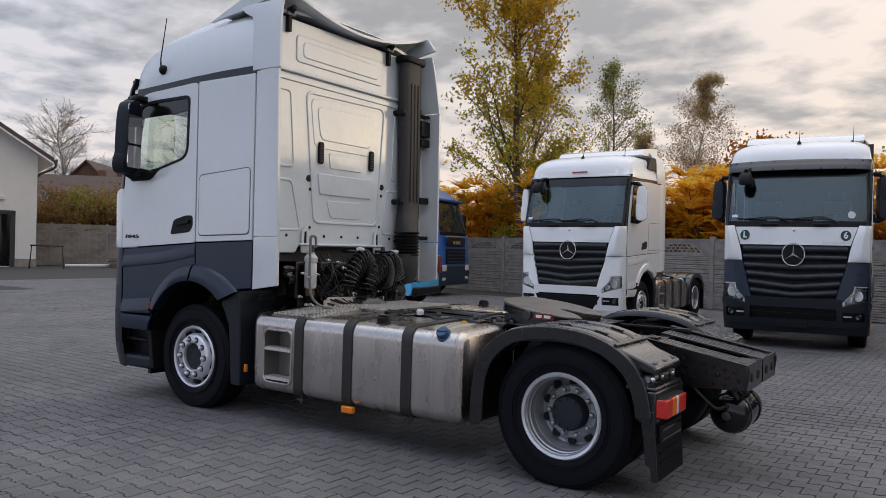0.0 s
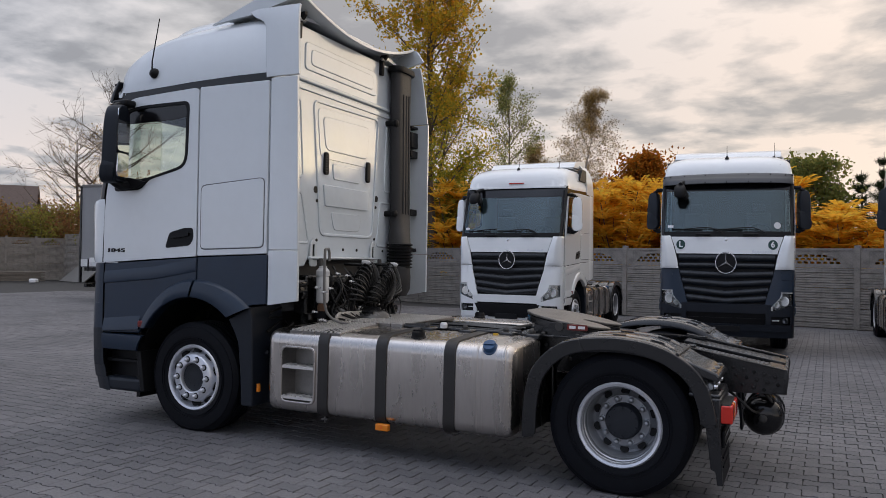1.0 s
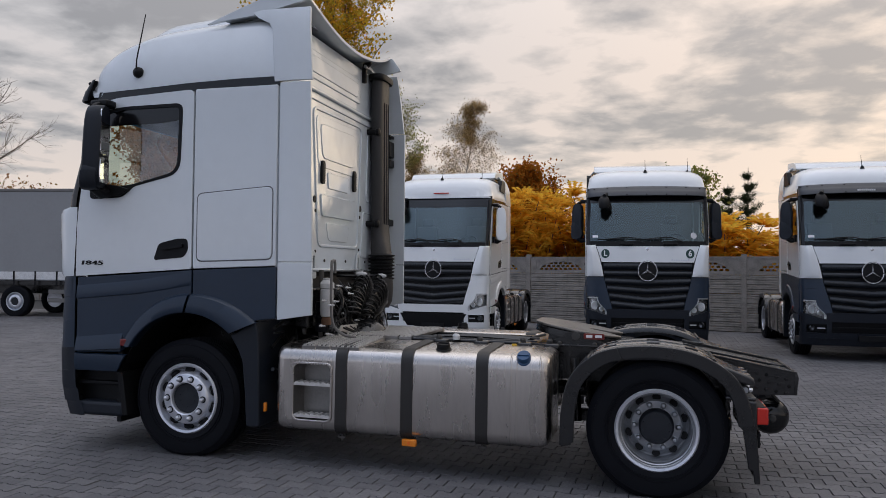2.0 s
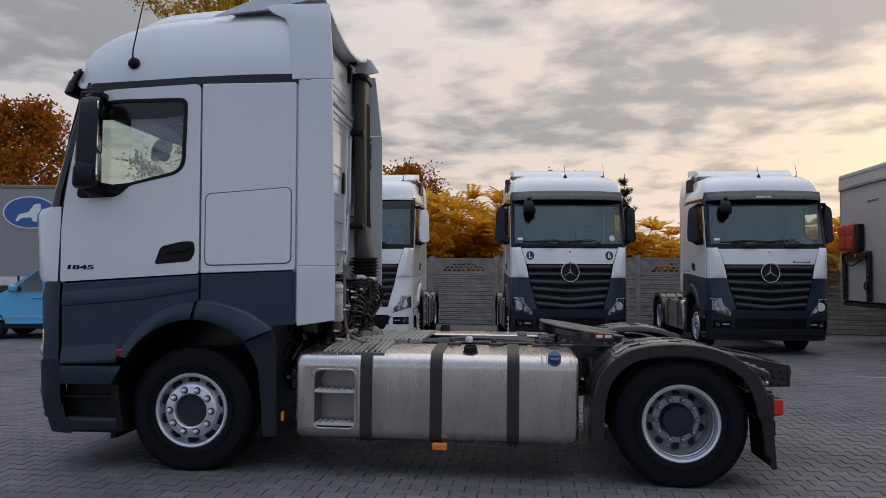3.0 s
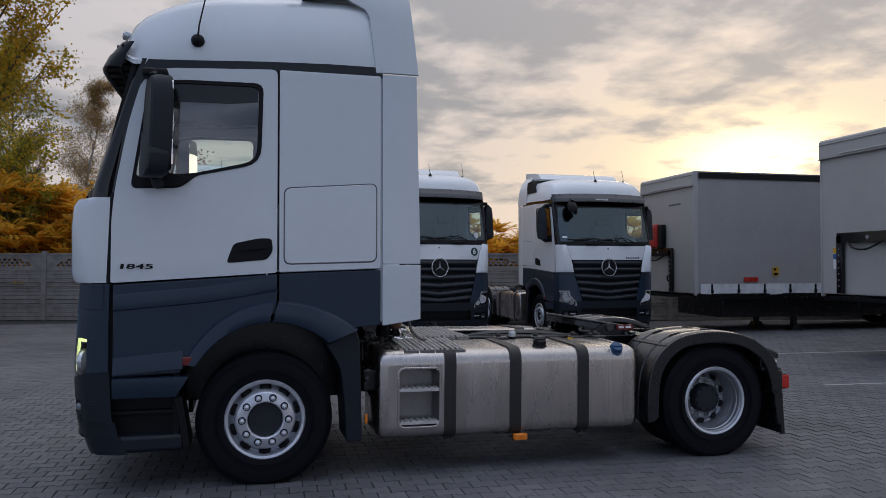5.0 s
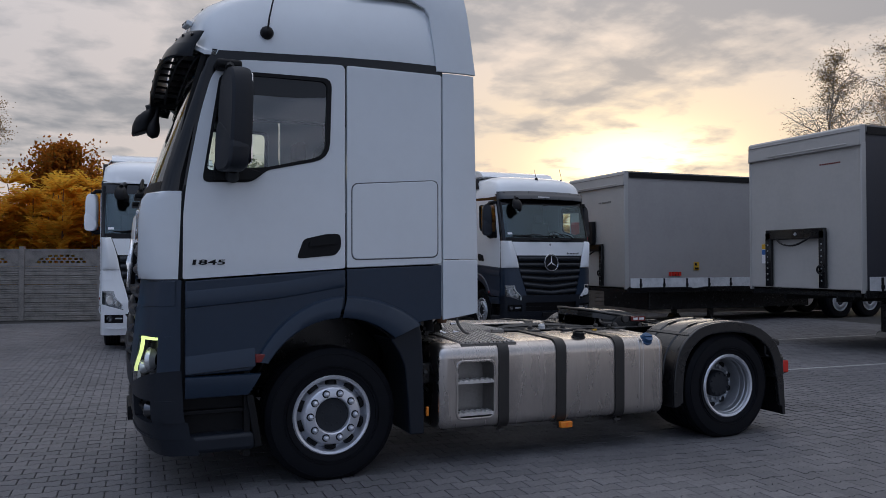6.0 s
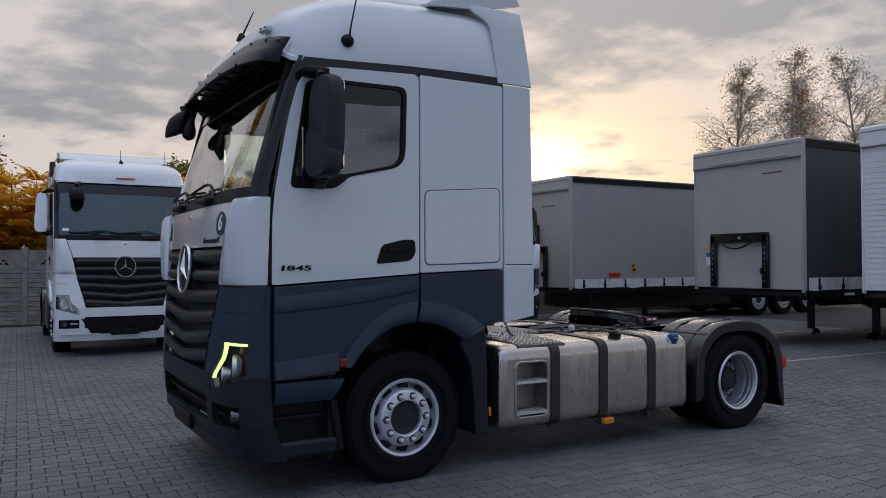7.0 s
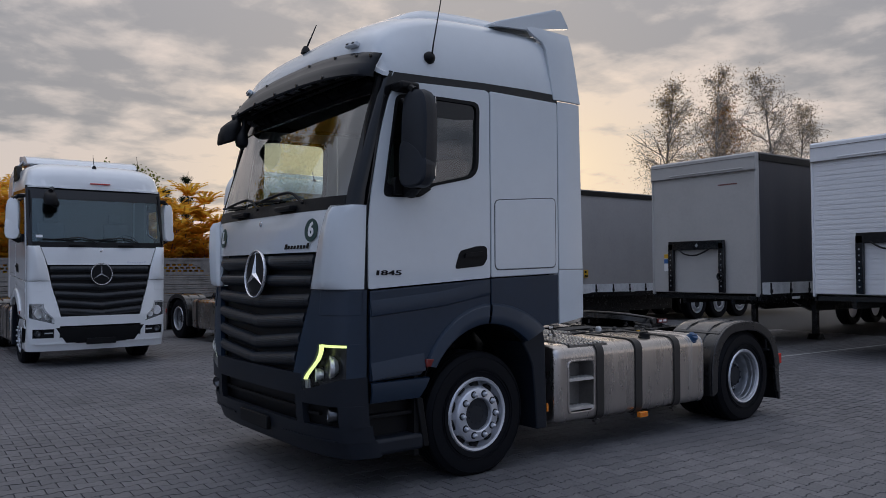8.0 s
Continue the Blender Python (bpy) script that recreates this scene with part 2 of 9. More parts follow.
M["dark_glass"] = mat("dark_glass", (0.020, 0.030, 0.030), 0.04, vary=0.1, rvary=0.02, spec=1.0)
M["brass"] = mat("brass_letters", (0.55, 0.42, 0.18), 0.35, metal=0.7, vary=0.1)
M["brick"] = mat("old_brick", (0.16, 0.085, 0.06), 0.9, vary=0.3, scale=4)
M["planks"] = mat("weathered_planks", (0.17, 0.145, 0.12), 0.85, vary=0.3, scale=6, stretch=(0.3, 4, 4))


def paver_mat(name, source):
    """Worn concrete; each block has a shade of its own, with stains across them."""
    m = bpy.data.materials.new(name)
    m.use_nodes = True
    t = m.node_tree
    b = t.nodes["Principled BSDF"]
    if source == "object":
        pick = t.nodes.new("ShaderNodeObjectInfo").outputs["Random"]
    else:
        pick = t.nodes.new("ShaderNodeNewGeometry").outputs["Random Per Island"]
    pos = t.nodes.new("ShaderNodeNewGeometry").outputs["Position"]
    base = ramp_node(t, pick, [(0.0, (0.118, 0.117, 0.125)), (0.5, (0.138, 0.136, 0.144)), (1.0, (0.162, 0.159, 0.166))])
    stain = ramp_node(t, noise_node(t, pos, 0.55, 6.0, 0.62), [(0.35, (0.72, 0.72, 0.73)), (0.55, (1, 1, 1)), (0.75, (1.12, 1.10, 1.08))])
    grain = ramp_node(t, noise_node(t, pos, 55.0, 4.0, 0.7), [(0.3, (0.72, 0.72, 0.72)), (0.7, (1.18, 1.18, 1.18))])
    col = mix_node(t, 1.0, mix_node(t, 1.0, base, stain, "MULTIPLY"), grain, "MULTIPLY")
    t.links.new(col, b.inputs["Base Color"])
    b.inputs["Roughness"].default_value = 0.72
    bn = t.nodes.new("ShaderNodeBump")
    bn.inputs["Strength"].default_value, bn.inputs["Distance"].default_value = 0.5, 0.002
    t.links.new(noise_node(t, pos, 130.0, 4.0, 0.7), bn.inputs["Height"])
    t.links.new(bn.outputs[0], b.inputs["Normal"])
    return m


M["rust"] = mat("rusty_iron", (0.13, 0.065, 0.035), 0.8, vary=0.4, scale=14, bump=0.3)
M["hole"] = mat("dark_hole", (0.002, 0.002, 0.002), 0.9)
M["lamp_orange"] = mat("orange_lens", (0.80, 0.16, 0.02), 0.2, vary=0.1)
M["paver"] = paver_mat("paving_block", "object")
M["paver_mass"] = paver_mat("paving_blocks", "island")
M["reflector"] = mat("lamp_reflector", (0.92, 0.93, 0.94), 0.30, metal=0.7, vary=0.15, scale=20)
M["lamp_well"] = mat("lamp_well", (0.30, 0.31, 0.32), 0.22, metal=0.8, vary=0.6, scale=25)
M["lamp_dark"] = mat("lamp_housing", (0.035, 0.037, 0.042), 0.2, metal=0.4, vary=0.4, scale=25)
M["nut"] = mat("steel_nut", (0.13, 0.135, 0.145), 0.28, metal=1.0, vary=0.15)
M["curtain_dark"] = mat("dark_tarpaulin", (0.045, 0.046, 0.058), 0.45, vary=0.12, scale=1.3, bump=0.3, bump_scale=6)
M["yellow"] = mat("yellow_film", (0.62, 0.36, 0.02), 0.5, vary=0.05)
M["line"] = mat("worn_white_paint", (0.42, 0.42, 0.41), 0.8, vary=0.45, scale=9)
M["hose"] = mat("shiny_hose", (0.0035, 0.0035, 0.004), 0.30, vary=0.2)
M["drl"] = glow_mat("running_light", (0.88, 1.0, 0.36), 1.15)
M["blue_cap"] = mat("blue_cap", (0.02, 0.07, 0.16), 0.4)
M["seat"] = mat("seat_cloth", (0.035, 0.034, 0.034), 0.9, vary=0.2, scale=12)
M["seat_red"] = mat("red_cloth", (0.05, 0.02, 0.018), 0.85, vary=0.2, scale=12)
M["interior"] = mat("interior_trim", (0.045, 0.043, 0.042), 0.8, vary=0.15)
M["curtain"] = mat("grey_tarpaulin", (0.36, 0.345, 0.335), 0.5, vary=0.10, scale=1.3, bump=0.3, bump_scale=6, rvary=0.2)
M["board"] = mat("grey_board", (0.42, 0.41, 0.395), 0.45, vary=0.08, scale=1.5)
M["concrete"] = mat("fence_concrete", (0.27, 0.245, 0.222), 0.9, vary=0.42, scale=3.5, bump=1.0, bump_scale=38)
M["white_text"] = mat("white_film", (0.8, 0.8, 0.8), 0.5, vary=0.02)
M["sign_green"] = mat("dark_green_film", (0.01, 0.05, 0.045), 0.4)
M["wall"] = mat("white_render", (0.70, 0.69, 0.67), 0.9, vary=0.06, scale=1.0, bump=0.3)
M["roof"] = mat("brown_roof_tiles", (0.09, 0.06, 0.05), 0.7, vary=0.3, scale=6)
M["blue_paint"] = mat("blue_paint", (0.02, 0.10, 0.36), 0.3, coat=0.5, vary=0.05)
M["cyan_paint"] = mat("light_blue_paint", (0.05, 0.38, 0.68), 0.3, coat=0.5, vary=0.05)
M["bark"] = mat("grey_brown_bark", (0.11, 0.085, 0.065), 0.9, vary=0.35, scale=14, bump=0.8)
M["birch"] = mat("birch_bark", (0.34, 0.31, 0.28), 0.85, vary=0.4, scale=9, bump=0.4)


# ---------------------------------------------------------------- mesh helpers
def link_mesh(name, bm, material, parent=None, smooth=35):
    me = bpy.data.meshes.new(name)
    bmesh.ops.recalc_face_normals(bm, faces=bm.faces)
    bm.to_mesh(me)
    bm.free()
    for mm in (material if isinstance(material, (list, tuple)) else (material,)):
        me.materials.append(mm)
    if smooth:
        me.shade_smooth()
        me.set_sharp_from_angle(angle=radians(smooth))
    ob = new(name, me)
    if parent is not None:
        ob.parent = parent
    return ob


def part(name, bm, material, parent, label="", smooth=35, bevel=0.0, seg=2):
    ob = link_mesh(name, bm, material, parent, smooth)
    if label:
        ob["label"] = label
    if bevel:
        md = ob.modifiers.new("bevel", "BEVEL")
        md.width, md.segments, md.limit_method, md.angle_limit = bevel, seg, "ANGLE", radians(40)
        md.harden_normals = False
    return ob


def thing(name, m, label, category, group="", kind=""):
    ob = new(name)
    ob.matrix_world = m
    ob.empty_display_size = 0.2
    return tagged(ob, label, category, group, kind)


def box(bm, x0, x1, y0, y1, z0, z1, m=None):
    vs = [bm.verts.new(p) for p in ((x0, y0, z0), (x1, y0, z0), (x1, y1, z0), (x0, y1, z0), (x0, y0, z1), (x1, y0, z1), (x1, y1, z1), (x0, y1, z1))]
    for f in ((0, 3, 2, 1), (4, 5, 6, 7), (0, 1, 5, 4), (1, 2, 6, 5), (2, 3, 7, 6), (3, 0, 4, 7)):
        bm.faces.new([vs[i] for i in f])
    if m is not None:
        bmesh.ops.transform(bm, matrix=m, verts=vs)
    return vs


def boxes(*dims):
    bm = bmesh.new()
    for d in dims:
        box(bm, *d)
    return bm


def plate(bm, axis, outline, a, b, holes=()):
    """A plate cut along an outline, from a to b along the axis; the outline holds the two other coordinates, in order."""
    def place(p, d):
        return {"x": (d, p[0], p[1]), "y": (p[0], d, p[1]), "z": (p[0], p[1], d)}[axis]
    if not holes:
        lo, hi = [bm.verts.new(place(p, a)) for p in outline], [bm.verts.new(place(p, b)) for p in outline]
        n = len(outline)
        bm.faces.new(lo), bm.faces.new(hi[::-1])
        for i in range(n):
            bm.faces.new((lo[i], hi[i], hi[(i + 1) % n], lo[(i + 1) % n]))
        return bm
    edges, rings = [], []
    for loop in (outline, *holes):
        vs = [bm.verts.new(place(p, a)) for p in loop]
        rings.append(vs)
        edges += [bm.edges.new((vs[i], vs[(i + 1) % len(vs)])) for i in range(len(vs))]
    made = bmesh.ops.triangle_fill(bm, use_beauty=True, use_dissolve=False, edges=edges)
    faces = [f for f in made["geom"] if isinstance(f, bmesh.types.BMFace)]
    twin = {v: bm.verts.new(place((v.co.y, v.co.z) if axis == "x" else (v.co.x, v.co.z) if axis == "y" else (v.co.x, v.co.y), b)) for r in rings for v in r}
    for f in faces:
        bm.faces.new([twin[v] for v in f.verts][::-1])
    for r in rings:
        for i in range(len(r)):
            p, q = r[i], r[(i + 1) % len(r)]
            bm.faces.new((p, q, twin[q], twin[p]))
    return bm


def rounded(pts, r, n=4):
    """The outline with its corners rounded; r is one radius or one for each corner."""
    out, k = [], len(pts)
    for i in range(k):
        p, a, b = Vector(pts[i]), Vector(pts[i - 1]), Vector(pts[(i + 1) % k])
        ri = r[i] if isinstance(r, (list, tuple)) else r
        da, db = (a - p), (b - p)
        ri = min(ri, da.length * 0.48, db.length * 0.48)
        if ri < 1e-4:
            out.append(tuple(p))
            continue
        s, e = p + da.normalized() * ri, p + db.normalized() * ri
        for j in range(n + 1):
            u = j / n
            out.append(tuple((1 - u) ** 2 * s + 2 * u * (1 - u) * p + u * u * e))
    return out


def rect(a0, a1, b0, b1):
    return [(a0, b0), (a1, b0), (a1, b1), (a0, b1)]


def lathe(bm, profile, centre, axis="y", seg=32, close=False):
    """Turns (radius, offset along the axis) round an axis through the centre."""
    rings = []
    for r, d in profile:
        ring = []
        for i in range(seg):
            a = 2 * math.pi * i / seg
            c, s = r * math.cos(a), r * math.sin(a)
            p = {"x": (d, c, s), "y": (c, d, s), "z": (c, s, d)}[axis]
            ring.append(bm.verts.new((p[0] + centre[0], p[1] + centre[1], p[2] + centre[2])))
        rings.append(ring)
    for a, b in zip(rings, rings[1:] + (rings[:1] if close else [])):
        for i in range(seg):
            bm.faces.new((a[i], a[(i + 1) % seg], b[(i + 1) % seg], b[i]))
    if not close:
        for ring in (rings[0], rings[-1]):
            if (ring[0].co - ring[seg // 2].co).length > 1e-4:
                bm.faces.new(ring)
    return bm


def rod(bm, p, q, r, seg=10, r2=None):
    p, q = Vector(p), Vector(q)
    d = (q - p)
    rot = d.to_track_quat("Z", "Y").to_matrix()
    rings = []
    for o, rr in ((p, r), (q, r if r2 is None else r2)):
        rings.append([bm.verts.new(o + rot @ Vector((rr * math.cos(2 * math.pi * i / seg), rr * math.sin(2 * math.pi * i / seg), 0))) for i in range(seg)])
    for i in range(seg):
        bm.faces.new((rings[0][i], rings[0][(i + 1) % seg], rings[1][(i + 1) % seg], rings[1][i]))
    bm.faces.new(rings[0][::-1]), bm.faces.new(rings[1])
    return bm


def tube(bm, pts, r, seg=8):
    """A bent pipe through the points; r may be one radius or one for each point."""
    pts = [Vector(p) for p in pts]
    rings, side = [], None
    for i, p in enumerate(pts):
        d = (pts[min(i + 1, len(pts) - 1)] - pts[max(i - 1, 0)]).normalized()
        if side is None:
            side = d.orthogonal().normalized()
        side = (side - d * side.dot(d)).normalized()
        other = d.cross(side)
        rr = r[i] if isinstance(r, (list, tuple)) else r
        rings.append([bm.verts.new(p + (side * math.cos(2 * math.pi * j / seg) + other * math.sin(2 * math.pi * j / seg)) * rr) for j in range(seg)])
    for a, b in zip(rings, rings[1:]):
        for j in range(seg):
            bm.faces.new((a[j], a[(j + 1) % seg], b[(j + 1) % seg], b[j]))
    bm.faces.new(rings[0][::-1]), bm.faces.new(rings[-1])
    return bm


def curve_pts(pts, n=6):
    """A smooth line through the points."""
    pts = [Vector(p) for p in pts]
    out = []
    for i in range(len(pts) - 1):
        p0, p1, p2, p3 = pts[max(i - 1, 0)], pts[i], pts[i + 1], pts[min(i + 2, len(pts) - 1)]
        for j in range(n):
            u = j / n
            out.append(0.5 * ((2 * p1) + (p2 - p0) * u + (2 * p0 - 5 * p1 + 4 * p2 - p3) * u * u + (3 * p1 - p0 - 3 * p2 + p3) * u ** 3))
    return out + [pts[-1]]


def lerp_table(table, v):
    """Straight lines between the rows (v, value)."""
    if v <= table[0][0]:
        return table[0][1]
    for (a, x), (b, y) in zip(table, table[1:]):
        if v <= b:
            return x + (y - x) * (v - a) / (b - a)
    return table[-1][1]


def grid(bm, rows, thick=None):
    """A sheet through rows of points; with thick (a vector) it becomes a solid."""
    vs = [[bm.verts.new(p) for p in r] for r in rows]
    for a, b in zip(vs, vs[1:]):
        for i in range(len(a) - 1):
            bm.faces.new((a[i], a[i + 1], b[i + 1], b[i]))
    if thick is not None:
        th = Vector(thick)
        ws = [[bm.verts.new(v.co + th) for v in r] for r in vs]
        for a, b in zip(ws, ws[1:]):
            for i in range(len(a) - 1):
                bm.faces.new((a[i], b[i], b[i + 1], a[i + 1]))
        n, k = len(vs), len(vs[0])
        for i in range(n - 1):
            for c in (0, k - 1):
                bm.faces.new((vs[i][c], vs[i + 1][c], ws[i + 1][c], ws[i][c]))
        for j in range(k - 1):
            for c in (0, n - 1):
                bm.faces.new((vs[c][j], vs[c][j + 1], ws[c][j + 1], ws[c][j]))
    return bm


def lettering(name, text, size, m, material, parent, label="", depth=0.002, shear=0.0, bold=0.0):
    cu = bpy.data.curves.new(name, "FONT")
    cu.body, cu.size, cu.extrude, cu.align_x, cu.align_y, cu.shear, cu.offset = text, size, depth, "CENTER", "CENTER", shear, bold
    tmp = new("tmp_text", cu)
    me = bpy.data.meshes.new_from_object(tmp.evaluated_get(bpy.context.evaluated_depsgraph_get()))
    bpy.data.objects.remove(tmp)
    me.materials.clear()
    me.materials.append(material)
    ob = new(name, me)
    ob.parent = parent
    ob.matrix_basis = m
    if label:
        ob["label"] = label
    return ob


# ---------------------------------------------------------------- tractor units
W = 1.235                                          # half width of a cab
FRONT = [(0.28, -1.295), (0.36, -1.325), (0.55, -1.365), (0.85, -1.38), (1.2, -1.355), (1.46, -1.33), (1.75, -1.315), (2.02, -1.30), (2.08, -1.28), (2.95, -0.97), (3.12, -0.91), (3.4, -0.80)]
CORNER = [(0.28, 0.32), (0.9, 0.32), (1.46, 0.27), (2.02, 0.26), (2.12, 0.22), (2.63, 0.145), (2.95, 0.11), (3.4, 0.11)]
BEND = 3.4


def front_x(y, z):
    """Where the front of the cab stands at this place across and height."""
    u = min(abs(y) / W, 0.9999)
    return lerp_table(FRONT, z) + lerp_table(CORNER, z) * (1 - (1 - u ** BEND) ** (1 / BEND))


def span(a, b, n):
    return [a + (b - a) * i / (n - 1) for i in range(n)]


def front_patch(bm, zs, left, right, off=0.0, thick=0.03, n=14):
    """A piece of the front's skin between two edges that may slope; off: how far it stands proud."""
    rows = []
    for z in zs:
        a = left(z) if callable(left) else left
        b = right(z) if callable(right) else right
        # closer steps towards the corners, where the skin turns
        rows.append([(front_x(y, z) - off, y, z) for y in span(a, b, n)])
    return grid(bm, rows, (thick, 0, 0) if thick else None)


def front_cell(bm, s, inner, outer, bottom, top, off=0.0, thick=0.03, n=10, m=5):
    """A piece of the skin on side s; inner and outer edges depend on the height's share, bottom and top on the place across."""
    rows = []
    for v in span(0, 1, m):
        a, b = inner(v) if callable(inner) else inner, outer(v) if callable(outer) else outer
        row = []
        for y in span(a, b, n):
            z0, z1 = bottom(y) if callable(bottom) else bottom, top(y) if callable(top) else top
            z = z0 + (z1 - z0) * v
            row.append((front_x(y, z) - off, s * y, z))
        rows.append(row)
    return grid(bm, rows, (thick, 0, 0) if thick else None)


def arc(cx, cz, rx, rz, a0, a1, n):
    return [(cx + rx * math.cos(radians(a)), cz + rz * math.sin(radians(a))) for a in span(a0, a1, n)]


def shared(name, bm, material, smooth=35):
    me = bpy.data.meshes.new(name)
    bmesh.ops.recalc_face_normals(bm, faces=bm.faces)
    bm.to_mesh(me)
    bm.free()
    me.materials.append(material)
    me.shade_smooth()
    me.set_sharp_from_angle(angle=radians(smooth))
    return me


WHEELS = {}


def wheel_meshes(rear, o):
    """The meshes of one kind of wheel, made once; o is -1 or 1, the side on which its face looks."""
    if (rear, o) in WHEELS:
        return WHEELS[rear, o]
    R, k, out = 0.492, 0.93, {}
    if not rear:                                   # bulged front disc
        prof = [(0.300, -0.11), (0.300, 0.125), (0.312, 0.14), (0.302, 0.150), (0.285, 0.144), (0.281, 0.12), (0.277, 0.055), (0.270, 0.045), (0.262, 0.048), (0.226, 0.140), (0.219, 0.152), (0.208, 0.158), (0.146, 0.162), (0.138, 0.156), (0.134, 0.14), (0.132, 0.02)]
    else:                                          # deep dish of the outer rear wheel
        prof = [(0.300, -0.11), (0.300, 0.125), (0.312, 0.14), (0.302, 0.150), (0.287, 0.146), (0.281, 0.128), (0.274, 0.122), (0.270, 0.104), (0.272, 0.094), (0.264, 0.088), (0.260, 0.05), (0.262, 0.042), (0.257, 0.036), (0.252, -0.04), (0.243, -0.072), (0.228, -0.082), (0.205, -0.068), (0.190, -0.052), (0.135, -0.050), (0.132, -0.08)]
    bm = lathe(bmesh.new(), [(r * k, o * d) for r, d in prof], (0, 0, 0), "y", 64)
    out["wheel"] = shared("wheel", bm, M["rim_dull" if rear else "rim"])
    ring = [(0.300, 0.118), (0.3135, 0.1405), (0.3032, 0.1525), (0.2845, 0.1465), (0.281, 0.136), (0.285, 0.130)]
    out["flange"] = shared("rim_flange", lathe(bmesh.new(), [(r * k, o * d) for r, d in ring], (0, 0, 0), "y", 64, close=True), M["rim"])
    h = 0.155
    side = [(0.315, 0.95), (0.330, 0.965), (0.332, 1.03), (0.336, 1.03), (0.338, 0.972), (0.352, 0.985), (0.353, 1.03), (0.355, 1.03), (0.356, 0.99), (0.37, 1.0), (0.43, 0.98), (0.445, 0.965), (0.446, 1.0), (0.449, 1.0), (0.450, 0.955)]
    prof = [(0.278, -h * 0.80), (0.29, -h * 0.90)] + [(r, -h * w) for r, w in side] + [(R - 0.022, -h * 0.87), (R - 0.004, -h * 0.76)]
    for g in (-0.5, -0.17, 0.17, 0.5):
        prof += [(R, h * (g - 0.13)), (R, h * (g - 0.045)), (R - 0.014, h * (g - 0.035)), (R - 0.014, h * (g + 0.035)), (R, h * (g + 0.045)), (R, h * (g + 0.13))]
    prof += [(R - 0.004, h * 0.76), (R - 0.022, h * 0.87)] + [(r, h * w) for r, w in side[::-1]] + [(0.29, h * 0.90), (0.278, h * 0.80)]
    bm = lathe(bmesh.new(), prof, (0, 0, 0), "y", 64, close=True)
    for v in bm.verts:                             # flattened where it stands
        v.co.z = max(v.co.z, -0.4705)
    out["tyre"] = shared("tyre", bm, M["rubber"])
    bm = bmesh.new()
    ring = [((0.043 if not rear else 0.030) * math.cos(b), 0.012 if not rear else 0.016, (0.031 if not rear else 0.025) * math.sin(b)) for b in span(0, 2 * math.pi * 13 / 14, 14)]
    f, g = [bm.verts.new((x, o * y, z)) for x, y, z in ring], [bm.verts.new((x, o * (y - 0.03), z)) for x, y, z in ring]
    bm.faces.new(f)
    for i in range(14):
        bm.faces.new((f[i], f[(i + 1) % 14], g[(i + 1) % 14], g[i]))
    out["hole"] = shared("hand_hole", bm, M["trim"])
    bm = lathe(bmesh.new(), [(0.026, 0), (0.026, o * 0.010), (0.020, o * 0.012), (0.019, o * 0.028), (0.013, o * 0.038), (0.0, o * 0.041)], (0, 0, 0), "y", 10)
    if not rear:                                   # domed caps, each in a dark seat
        bm.free()
        bm = lathe(bmesh.new(), [(0.0175, 0), (0.0195, o * 0.012), (0.0195, o * 0.026), (0.016, o * 0.036), (0.009, o * 0.042), (0.0, o * 0.044)], (0, 0, 0), "y", 12)
    out["nut"] = shared("wheel_nut", bm, M["rim" if not rear else "rim_dull"])
    out["seat"] = shared("nut_seat", lathe(bmesh.new(), [(0.0285, -o * 0.01), (0.0285, o * 0.006), (0.026, o * 0.009), (0.0, o * 0.009)], (0, 0, 0), "y", 14), M["hub"])
    bm = bmesh.new()
    if not rear:
        lathe(bm, [(r * k, o * d) for r, d in ((0.133, 0.10), (0.131, 0.130), (0.126, 0.133), (0.09, 0.130), (0.06, 0.132), (0.0, 0.134))], (0, 0, 0), "y", 28)
    else:
        lathe(bm, [(r * k, o * d) for r, d in ((0.134, -0.08), (0.132, 0.01), (0.124, 0.025), (0.118, 0.032), (0.05, 0.038), (0.0, 0.040))], (0, 0, 0), "y", 28)
    for i in range(10):
        a, rr, d = 2 * math.pi * (i + 0.5) / 10, 0.098 if rear else 0.072, 0.018 if rear else 0.106
        lathe(bm, [(0.010, o * d), (0.010, o * (d + 0.028)), (0, o * (d + 0.03))], (rr * math.cos(a), 0, rr * math.sin(a)), "y", 6)
    out["hub"] = shared("hub", bm, M["hub"])
    WHEELS[rear, o] = out
    return out


def wheel(parent, x, y, out, rear=False, fine=True):
    """A wheel standing on the ground; out is -1 or 1, the side on which it stands."""
    me = wheel_meshes(rear, out)
    w = new("wheel", me["wheel"])
    w.parent, w.location = parent, (x, y, 0.472)
    w["label"] = "deep-dished silver truck wheel" if rear else "painted silver steel truck wheel"
    for nm in ("tyre", "hub", "flange"):
        o = new(nm if nm != "flange" else "rim_flange", me[nm])
        o.parent = w
    for i in range(10 if fine else 0):
        a = 2 * math.pi * (i + 0.5) / 10
        o = new("hand_hole", me["hole"])
        r, d = (0.2265, out * 0.094) if not rear else (0.2045, -out * 0.076)
        o.parent = w
        o.matrix_basis = Matrix.Translation((r * math.cos(a), d, r * math.sin(a))) @ Matrix.Rotation(-a + math.pi / 2, 4, "Y") @ Matrix.Rotation(radians(-out * (67 if not rear else 14)), 4, "X")
        a = 2 * math.pi * i / 10
        o = new("wheel_nut", me["nut"])
        if not rear:
            seat = new("nut_seat", me["seat"])
            seat.parent = o
        o.parent, o.location = w, ((0.166 if not rear else 0.156) * math.cos(a), out * 0.156 if not rear else -out * 0.047, (0.166 if not rear else 0.156) * math.sin(a))
    return w


